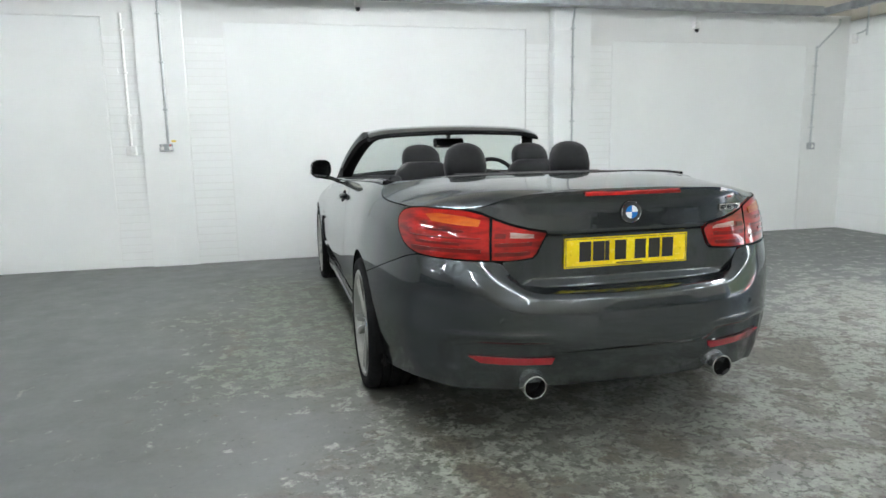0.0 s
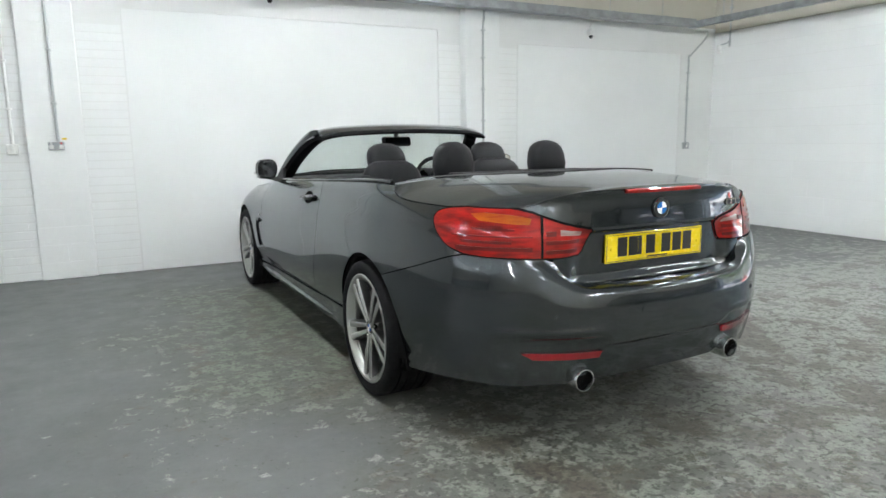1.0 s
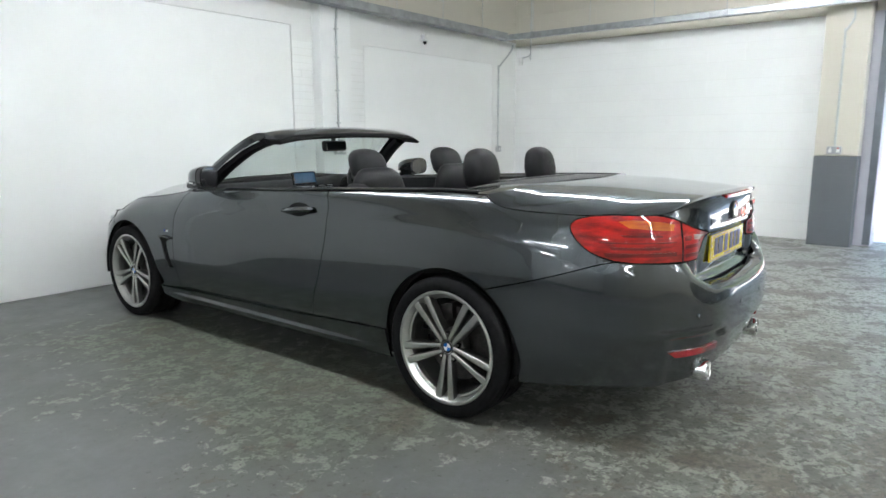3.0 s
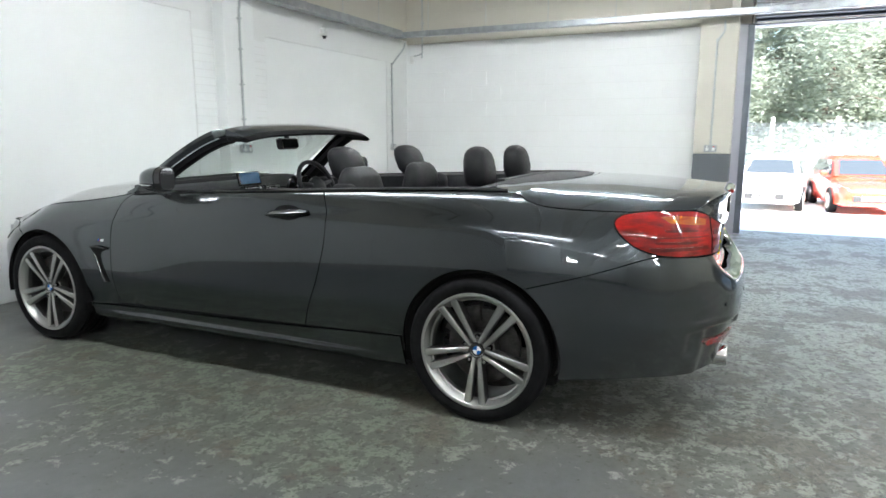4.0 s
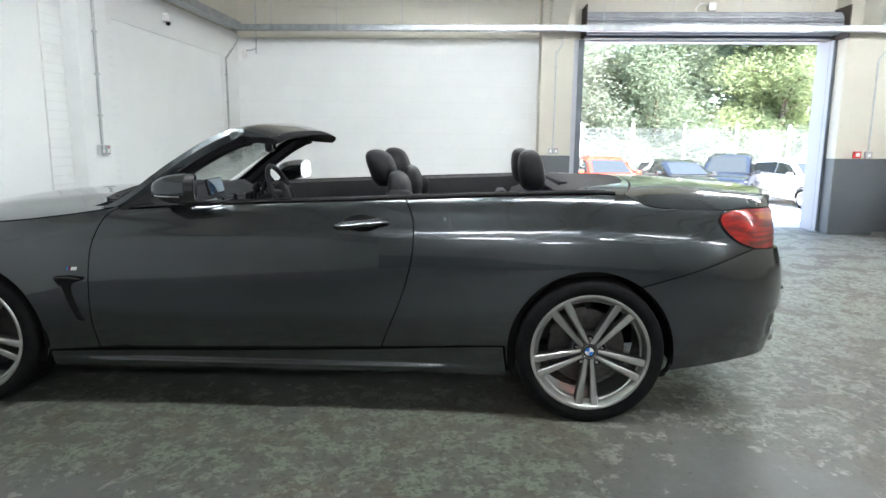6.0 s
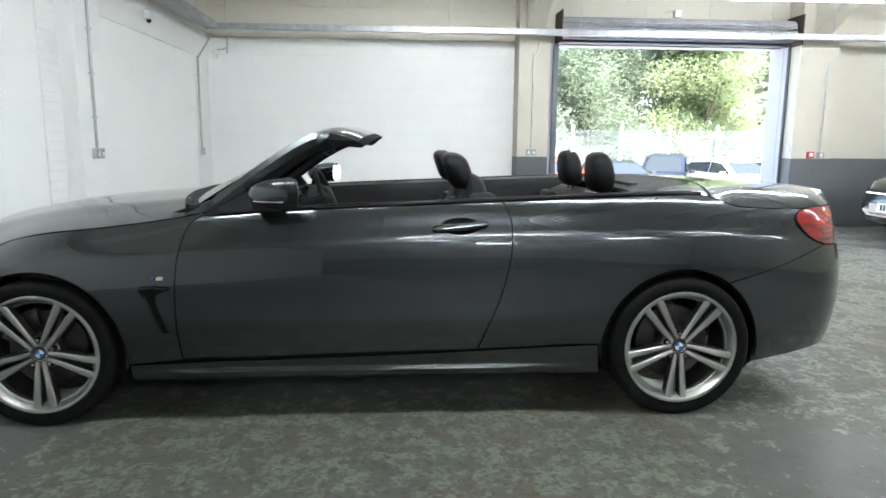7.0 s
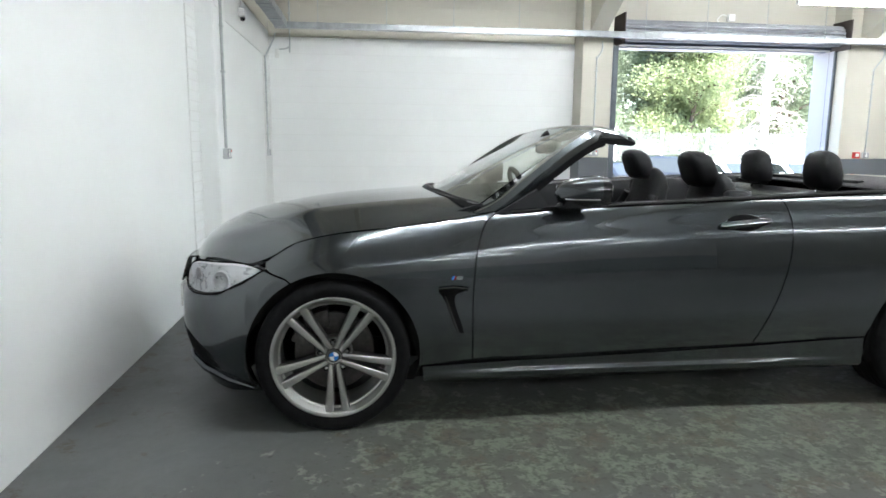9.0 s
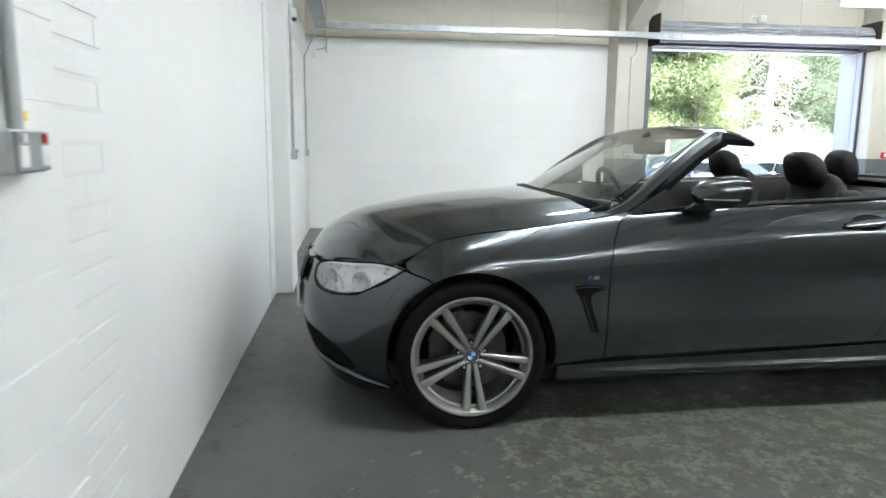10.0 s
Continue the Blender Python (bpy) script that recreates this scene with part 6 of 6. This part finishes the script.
def parked_car(name, label, mat, place, turn, length=3.95, width=1.70, height=1.48, bonnet=0.96, nose_z=0.70, plate=PLATEWHITE):
    """A hatchback: lofted body, cabin with glass, wheels, lamps, grille. It looks along +y, nose at y = length / 2."""
    ob = thing(name, label, "car", place, turn, "parked cars")
    h = length / 2
    bm = bmesh.new()
    rings = []
    for y, top, low, k in ((-h, 0.72, 0.36, 0.80), (-h + 0.06, 0.95, 0.26, 0.90), (-h + 0.3, bonnet + 0.06, 0.2, 0.98), (-0.4, bonnet + 0.04, 0.18, 1.0), (0.35, bonnet + 0.02, 0.18, 1.0), (0.8, bonnet, 0.18, 0.99),
                           (h - 0.55, bonnet - 0.08, 0.19, 0.965), (h - 0.25, nose_z + 0.10, 0.2, 0.92), (h - 0.08, nose_z, 0.24, 0.84), (h, nose_z - 0.14, 0.32, 0.72)):
        w = width / 2 * k
        half = [(0.0, low), (w * 0.8, low), (w * 0.96, low + 0.06), (w, (low + top) * 0.48), (w * 0.97, top - 0.14), (w * 0.88, top - 0.03), (w * 0.5, top), (0.0, top + 0.015)]
        rings.append([(x, y, z) for x, z in half] + [(-x, y, z) for x, z in half[-2:0:-1]])
    loft(bm, rings)
    body = part("body", bm, mat, ob, smooth=35)
    # cabin
    bm = bmesh.new()
    stations = ((-h + 0.10, bonnet + 0.02, 0.78), (-h + 0.42, height - 0.07, 0.68), (-0.5, height, 0.70), (0.0, height - 0.02, 0.70), (0.28, height - 0.09, 0.69), (0.98, bonnet - 0.01, 0.80))
    rings = []
    for y, z, wk in stations:
        wb = width / 2 * 0.88
        wt = width / 2 * wk
        rings.append([(-wb, y, bonnet - 0.03), (-wt - (wb - wt) * 0.2, y, z - 0.09 if z > bonnet + 0.2 else z - 0.01), (-wt * 0.8, y, z), (wt * 0.8, y, z), (wt + (wb - wt) * 0.2, y, z - 0.09 if z > bonnet + 0.2 else z - 0.01), (wb, y, bonnet - 0.03)])
    loft(bm, rings)
    part("roof", bm, mat, ob, smooth=30)
    # glass: windscreen, rear window, side windows
    def pane(nm, pts, off):
        bm = bmesh.new()
        off = Vector(off)
        loft(bm, [[Vector(p) + off * 0.3 for p in pts], [Vector(p) + off for p in pts]])
        return part(nm, bm, CARGLASS, ob)
    wt, wb = width / 2 * 0.58, width / 2 * 0.70
    pane("windscreen", [(-wt, 0.34, height - 0.13), (wt, 0.34, height - 0.13), (wb, 0.93, bonnet + 0.01), (-wb, 0.93, bonnet + 0.01)], (0, 0.012, 0.016))
    pane("rear_window", [(-wt, -h + 0.40, height - 0.12), (wt, -h + 0.40, height - 0.12), (wb, -h + 0.13, bonnet + 0.10), (-wb, -h + 0.13, bonnet + 0.10)], (0, -0.02, 0.01))
    for w in (-1, 1):
        xb, xt = w * width / 2 * 0.87, w * width / 2 * 0.745
        pane("side_window", [(xb, 0.82, bonnet + 0.01), (xt, 0.25, height - 0.17), (xt, -0.28, height - 0.12), (xb, -0.28, bonnet + 0.03)], (w * 0.02, 0, 0.008))
        pane("side_window", [(xb, -0.34, bonnet + 0.03), (xt, -0.34, height - 0.12), (xt, -h + 0.55, height - 0.17), (xb, -h + 0.35, bonnet + 0.06)], (w * 0.02, 0, 0.008))
        bm = bmesh.new()
        box(bm, w * (width / 2 - 0.04), w * (width / 2 + 0.14), 0.60, 0.72, bonnet - 0.03, bonnet + 0.10, 0.03)
        part("door_mirror", bm, mat, ob, smooth=40)
        bm = bmesh.new()
        loft(bm, [[(w * (width / 2 * k), y, z) for k, y, z in ((0.62, h - 0.07 - o, nose_z - 0.02), (0.86, h - 0.26 - o, nose_z + 0.05), (0.89, h - 0.34 - o, nose_z - 0.05), (0.66, h - 0.06 - o, nose_z - 0.13))] for o in (0.06, -0.025)])
        part("headlamp", bm, SILVER, ob)
        bm = bmesh.new()
        box(bm, w * width / 2 * 0.74, w * width / 2 * 0.90, -h - 0.005, -h + 0.16, 0.72, 0.95, 0.02)
        part("tail_lamp", bm, LENSRED, ob)
        for cy in (-h + 0.66, h - 0.78):
            bm = bmesh.new()
            revolve(bm, ((0.0, -0.10), (0.20, -0.10), (0.29, -0.10), (0.305, -0.08), (0.31, 0.0), (0.30, 0.10), (0.0, 0.10)), 28, False, Matrix.Translation((w * (width / 2 - 0.095), cy, 0.305)))
            wh = part("wheel", bm, RUBBER, ob, smooth=40)
            bm = bmesh.new()
            revolve(bm, ((0.0, 0.02), (0.06, 0.02), (0.19, 0.0), (0.205, 0.012), (0.21, -0.01)), 28, False, Matrix.Translation((w * (width / 2 + 0.008), cy, 0.305)) @ (Matrix() if w > 0 else Matrix.Rotation(math.pi, 4, "Z")))
            part("wheel_trim", bm, ALLOY, wh, smooth=40)
            bm = bmesh.new()
            a_ = steps(0, math.pi, 14)
            loft(bm, [[(w * (width / 2 + x), cy + r * math.cos(a), 0.305 + r * math.sin(a)) for x, r in ((-0.02, 0.33), (0.004, 0.335), (0.006, 0.36), (-0.03, 0.365))] for a in a_])
            part("arch_trim", bm, BLACK, ob)
    bm = bmesh.new()
    box(bm, -width * 0.27, width * 0.27, h - 0.06, h + 0.012, nose_z - 0.36, nose_z - 0.20, 0.02)
    part("grille", bm, BLACKGLOSS, ob)
    bm = bmesh.new()
    box(bm, -width * 0.30, width * 0.30, h - 0.06, h + 0.02, nose_z - 0.10, nose_z - 0.075, 0.006)
    part("grille_bar", bm, CHROME, ob)
    bm = bmesh.new()
    box(bm, -0.26, 0.26, h + 0.008, h + 0.022, nose_z - 0.315, nose_z - 0.205, 0.002)
    pl = part("number_plate", bm, plate, ob)
    for x in (-0.20, -0.145, -0.09, -0.035, 0.055, 0.11, 0.165):
        bm = bmesh.new()
        box(bm, x, x + 0.042, h + 0.020, h + 0.0245, nose_z - 0.30, nose_z - 0.222)
        part("character_bar", bm, INK, pl)
    return ob


WHITECAR = car_paint("white_car_paint", (0.78, 0.78, 0.78), 0.0)
ORANGE = car_paint("orange_car_paint", (0.62, 0.05, 0.02), 0.1)
BLACKCAR = car_paint("black_car_paint", (0.012, 0.013, 0.016), 0.2)
NAVY = car_paint("dark_blue_car_paint", (0.012, 0.014, 0.020), 0.2)
parked_car("parked_hatchback", "white hatchback parked in the sunlit yard", WHITECAR, (18.0, -1.55, YARD), 84, 4.2, 1.78, 1.45)
parked_car("parked_hatchback", "orange hatchback parked facing the doorway", ORANGE, (18.0, -3.6, YARD), 96, 3.97, 1.72, 1.47)
parked_car("parked_small_car", "black small hatchback with a white bonnet sheen", BLACKCAR, (17.9, -5.9, YARD), 98, 3.70, 1.68, 1.41)
parked_car("parked_suv", "dark blue tall car parked in the yard", NAVY, (19.6, -8.2, YARD), 62, 4.2, 1.78, 1.60)
parked_car("parked_hatchback", "white hatchback parked beside the dark tall car", WHITECAR, (18.0, -9.9, YARD), 100, 4.1, 1.75, 1.46)
parked_car("parked_hatchback", "white hatchback at the end of the row", WHITECAR, (18.0, -12.2, YARD), 96, 4.1, 1.75, 1.46)
parked_car("black_city_car", "black city car with chrome grille bar parked indoors", BLACKCAR, (4.10, -6.66, 0), 0, 3.65, 1.62, 1.46, 0.95, 0.70)


# ---- trees behind the fence ----
def leaf_material(name, a, b_):
    m, n, l, b = material(name)
    g = n.new("ShaderNodeNewGeometry")
    l.new(ramp(n, l, g.outputs["Random Per Island"], ((0.0, a), (0.55, tuple((p + q) / 2 for p, q in zip(a, b_))), (1.0, b_))), b.inputs["Base Color"])
    put(b, Roughness=0.55, Transmission_Weight=0.0)
    tr = n.new("ShaderNodeBsdfTranslucent")
    l.new(ramp(n, l, g.outputs["Random Per Island"], ((0.0, b_), (1.0, tuple(min(1, 1.2 * q) for q in b_)))), tr.inputs["Color"])
    mx = n.new("ShaderNodeMixShader")
    mx.inputs[0].default_value = 0.55
    out = n["Material Output"]
    l.new(b.outputs[0], mx.inputs[1])
    l.new(tr.outputs[0], mx.inputs[2])
    l.new(mx.outputs[0], out.inputs["Surface"])
    return m


LEAF_A = leaf_material("deep_green_leaves", (0.150, 0.185, 0.130), (0.240, 0.295, 0.210))
LEAF_B = leaf_material("yellow_green_leaves", (0.20, 0.245, 0.125), (0.32, 0.375, 0.22))
LEAF_C = leaf_material("grey_green_leaves", (0.19, 0.22, 0.175), (0.265, 0.30, 0.245))
BARK = plain("brown_bark", (0.09, 0.07, 0.055), 0.9, vary=0.4, scale=8, grain=0.6, grain_scale=30)
PALEBARK = plain("bleached_bark", (0.42, 0.385, 0.36), 0.85, vary=0.3, scale=8, grain=0.6, grain_scale=30)


def leaves(rng, blobs, count, size):
    """Many small leaf blades scattered through clumps, as one mesh."""
    verts, faces = [], []
    total = sum(b[3] ** 2 for b in blobs)
    for cx, cy, cz, r in blobs:
        for _ in range(int(count * r * r / total)):
            d = Vector((rng.gauss(0, 1), rng.gauss(0, 1), rng.gauss(0, 1))).normalized()
            p = Vector((cx, cy, cz)) + d * r * (rng.random() ** 0.45) * (1 + 0.25 * noise.noise(d * 2.2 + Vector((cx, cy, cz))))
            s = size * rng.uniform(0.6, 1.4)
            u = Vector((rng.gauss(0, 1), rng.gauss(0, 1), rng.gauss(0, 0.6))).normalized()
            w = u.orthogonal().normalized()
            w.rotate(Matrix.Rotation(rng.uniform(0, 6.28), 3, u))
            i = len(verts)
            verts += [p - u * s, p + w * s * 0.45, p + u * s, p - w * s * 0.45]
            faces.append((i, i + 1, i + 2, i + 3))
    me = bpy.data.meshes.new("crown")
    me.from_pydata(verts, [], faces)
    return me


def tree(seed, x, y, height, spread, leaf, count, size, label, low=0.18):
    rng = random.Random(seed)
    ob = thing("broadleaf_tree", label, "tree", (x, y, YARD), 0, "trees behind the fence")
    bm = bmesh.new()
    lean = rng.uniform(-0.5, 0.5)
    trunk = spline([(0, 0, -0.1), (lean * 0.2, 0.1, height * 0.25), (lean * 0.5, -0.1, height * 0.55), (lean, 0.0, height * 0.85)], 5)
    tube(bm, trunk, [0.19 * (1 - 0.85 * k / (len(trunk) - 1)) for k in range(len(trunk))], 10)
    blobs = []
    for k in range(16):
        t = rng.uniform(low, 0.95)
        p = trunk[int(t * (len(trunk) - 1))]
        a = rng.uniform(0, 6.28)
        reach = spread * (0.45 + 0.6 * math.sin(math.pi * min(1, t * 0.9 + 0.1))) * rng.uniform(0.6, 1.0)
        e = p + Vector((math.cos(a) * reach, math.sin(a) * reach, rng.uniform(0.1, 0.35) * reach))
        mid = p.lerp(e, 0.5) + Vector((0, 0, 0.15 * reach))
        tube(bm, spline([p, mid, e], 4), [0.09 * (1 - 0.8 * j / 8) for j in range(9)], 6)
        for q in (e, mid, p.lerp(e, 0.75)):
            blobs.append((q.x + rng.uniform(-0.4, 0.4), q.y + rng.uniform(-0.4, 0.4), q.z + rng.uniform(-0.3, 0.5), spread * rng.uniform(0.20, 0.42)))
    for k in range(6):
        blobs.append((rng.uniform(-1, 1) * spread * 0.4, rng.uniform(-1, 1) * spread * 0.4, height * rng.uniform(0.75, 1.0), spread * 0.4))
    for k in range(14):
        p = trunk[int((0.12 + 0.8 * k / 13) * (len(trunk) - 1))]
        a = rng.uniform(0, 6.28)
        blobs.append((p.x + math.cos(a) * spread * 0.3, p.y + math.sin(a) * spread * 0.3, p.z, spread * rng.uniform(0.3, 0.42)))
    part("trunk", bm, BARK, ob, smooth=50)
    me = leaves(rng, blobs, count, size)
    me.materials.append(leaf)
    cr = new("crown", me)
    cr.parent = ob
    return ob


for seed, x, y, hgt, spr, leaf, label in ((1, 25.0, 1.5, 9.5, 3.3, LEAF_C, "grey-green willow-like tree behind the fence"), (2, 25.5, -3.4, 10.0, 3.6, LEAF_C, "grey-green willow-like tree behind the fence"),
                                          (3, 26.5, -7.6, 9.5, 3.4, LEAF_A, "deep green leafy tree behind the fence"), (4, 24.5, -12.3, 7.6, 2.9, LEAF_B, "sunlit yellow-green maple behind the fence"),
                                          (5, 28.0, -13.2, 11.0, 3.8, LEAF_A, "deep green leafy tree behind the fence"), (6, 29.0, -14.6, 8.0, 2.5, LEAF_B, "sunlit yellow-green maple behind the fence"),
                                          (7, 28.5, -19.0, 11.5, 4.0, LEAF_A, "deep green leafy tree behind the fence"), (8, 29.5, -24.0, 11.0, 4.0, LEAF_A, "deep green leafy tree behind the fence"),
                                          (9, 30.5, -1.0, 12.5, 4.4, LEAF_A, "deep green leafy tree behind the fence"), (10, 31.0, 5.0, 11.5, 4.0, LEAF_A, "deep green leafy tree behind the fence")):
    tree(seed, x + 3.0, y * 1.08, hgt + 1.5, spr * 1.1, leaf, 62000, 0.072, label)

# undergrowth along the fence
rng = random.Random(40)
blobs = [(25.0 + rng.uniform(-0.8, 1.5), -27 + 0.8 * k + rng.uniform(-0.3, 0.3), YARD + rng.uniform(0.4, 2.0), rng.uniform(0.7, 1.2)) for k in range(48)]
me = leaves(rng, blobs, 56000, 0.065)
me.materials.append(LEAF_C)
tagged(new("undergrowth", me), "tangle of green undergrowth along the fence", "bushes", "", "stuff")
rng = random.Random(41)
blobs = [(36.0 + rng.uniform(-1.5, 2.5), -34 + 1.2 * k + rng.uniform(-0.6, 0.6), YARD + rng.uniform(1.0, 13.0), rng.uniform(1.6, 2.6)) for k in range(44) for _ in range(4)]
me = leaves(rng, blobs, 70000, 0.24)
me.materials.append(LEAF_A)
tagged(new("far_woods", me), "dark green woods far behind the yard", "woods", "", "stuff")

# bleached dead conifer with bare drooping branches
ob = thing("dead_conifer", "bleached dead conifer with bare drooping branches", "tree", (23.9, -14.85, YARD))
rng = random.Random(9)
bm = bmesh.new()
tube(bm, [(0, 0, -0.1), (0.05, 0.05, 3.0), (-0.05, 0.1, 6.0), (0.0, 0.1, 9.0)], [0.22, 0.19, 0.13, 0.04], 10)
part("trunk", bm, PALEBARK, ob, smooth=50)
bm = bmesh.new()
for k in range(150):
    z = rng.uniform(1.0, 8.6)
    a = rng.uniform(0, 6.28)
    reach = (3.0 - 0.24 * z) * rng.uniform(0.5, 1.0)
    d = Vector((math.cos(a), math.sin(a), 0))
    pts = [Vector((0, 0.08, z)), Vector((0, 0.08, z)) + d * reach * 0.4 + Vector((0, 0, 0.18)), Vector((0, 0.08, z)) + d * reach * 0.75 + Vector((0, 0, -0.05)), Vector((0, 0.08, z)) + d * reach + Vector((0, 0, -0.45 + rng.uniform(-0.2, 0.5)))]
    path = spline(pts, 3)
    tube(bm, path, [0.026 * (1 - 0.85 * j / (len(path) - 1)) for j in range(len(path))], 5)
    for _ in range(5):
        q = path[rng.randrange(3, len(path))]
        e = q + Vector((rng.uniform(-0.35, 0.35), rng.uniform(-0.35, 0.35), rng.uniform(-0.5, 0.15)))
        tube(bm, [q, q.lerp(e, 0.5) + Vector((0, 0, 0.05)), e], [0.010, 0.008, 0.004], 4)
tagged(part("bare_branch_tangle", bm, PALEBARK, ob), kind="stuff")

# ---- blocks and bricks of the painted walls ----
def block_mesh(name, w, h, d, bev, mat):
    bm = bmesh.new()
    box(bm, -w / 2, w / 2, -d, 0.0, -h / 2, h / 2)
    front = [e for e in bm.edges if all(abs(v.co.y + d) < 1e-6 for v in e.verts)]
    level = [e for e in front if abs(e.verts[0].co.z - e.verts[1].co.z) < 1e-6]
    bmesh.ops.bevel(bm, geom=level, offset=bev, segments=2, affect="EDGES")
    bmesh.ops.recalc_face_normals(bm, faces=bm.faces)
    me = bpy.data.meshes.new(name)
    bm.to_mesh(me)
    bm.free()
    me.materials.append(mat)
    return me


def coursing(parent_name, name, lo, hi, z0, z1, pitch, height, mat, place, joint=0.006, depth=0.0085, seed=0):
    """Courses of blocks from lo to hi along the wall, as objects that share meshes by length."""
    rng = random.Random(seed)
    parent = bpy.data.objects[parent_name]
    cache = {}
    rows = max(1, round((z1 - z0) / height))
    hh = (z1 - z0) / rows
    for r in range(rows):
        a = lo - (pitch / 2 if r % 2 else 0)
        while a < hi - 0.01:
            x0, x1 = max(a, lo), min(a + pitch, hi)
            if x1 - x0 > 0.03:
                key = round(x1 - x0, 3)
                if key not in cache:
                    cache[key] = block_mesh(name, key - 0.0006, hh - joint, depth, 0.0032, mat)
                share(name, cache[key], place((x0 + x1) / 2, z0 + hh * (r + 0.5), rng.uniform(-0.0014, 0.0014)), parent)
            a += pitch


east = lambda c, z, out: pose(EX + 0.0085 + out, c, z, 0, 0, -90)
north = lambda c, z, out: pose(c, NY + 0.0058 + out * 0.6, z)
coursing("wall_east_bay", "block", P4[1] + 0.004, NY - 0.002, 0.0, 2.60, 0.45, 0.2167, WHITE, east, seed=1)
coursing("wall_east", "block", P4[1] + 0.004, NY - 0.006, 2.60, TOP, 0.45, 0.2167, CREAM, east, seed=2)
coursing("wall_east", "block", -7.2, P5[0] - 0.004, 1.02, TOP, 0.45, 0.2167, CREAM, east, seed=3)
coursing("wall_dado", "block", -7.2, P5[0] - 0.004, 0.0, 1.02, 0.45, 0.2167, DADO, east, seed=4)
# brick strips beside the piers of the north wall
for lo, hi, sd in ((-2.795, -2.515, 5), (-2.065, -1.695, 6), (1.495, 1.765, 7), (2.215, 2.535, 8)):
    coursing("wall_north", "brick", lo, hi, 0.0, 2.25, 0.225, 0.075, WHITE, north, 0.0085, 0.0075, sd)
# blocks on the faces of the two north piers
for k, x, face in ((1, -2.51, 3.877), (2, 1.77, 3.791)):
    coursing("pier_%d" % k, "block", x + 0.004, x + 0.436, 0.0, TOP - 0.05, 0.432, 0.158, WHITE, lambda c, z, out, face=face: pose(c, face + 0.002 + out * 0.5, z), 0.0065, 0.0072, 9 + k)
# blocks on the piers beside the doorway, with their dark painted feet
for k, (a, b) in ((3, P4), (4, P5)):
    on_pier = lambda c, z, out: pose(5.4735 + out, c, z, 0, 0, -90)
    coursing("pier_%d" % k, "block", a + 0.004, b - 0.004, 1.024, TOP - 0.05, 0.45, 0.2167, CREAM, on_pier, 0.006, 0.006, 20 + k)
    coursing("pier_foot_%d" % k, "block", a + 0.002, b - 0.002, 0.0, 1.018, 0.45, 0.2036, DADO, lambda c, z, out: pose(5.4705 + out, c, z, 0, 0, -90), 0.006, 0.006, 30 + k)
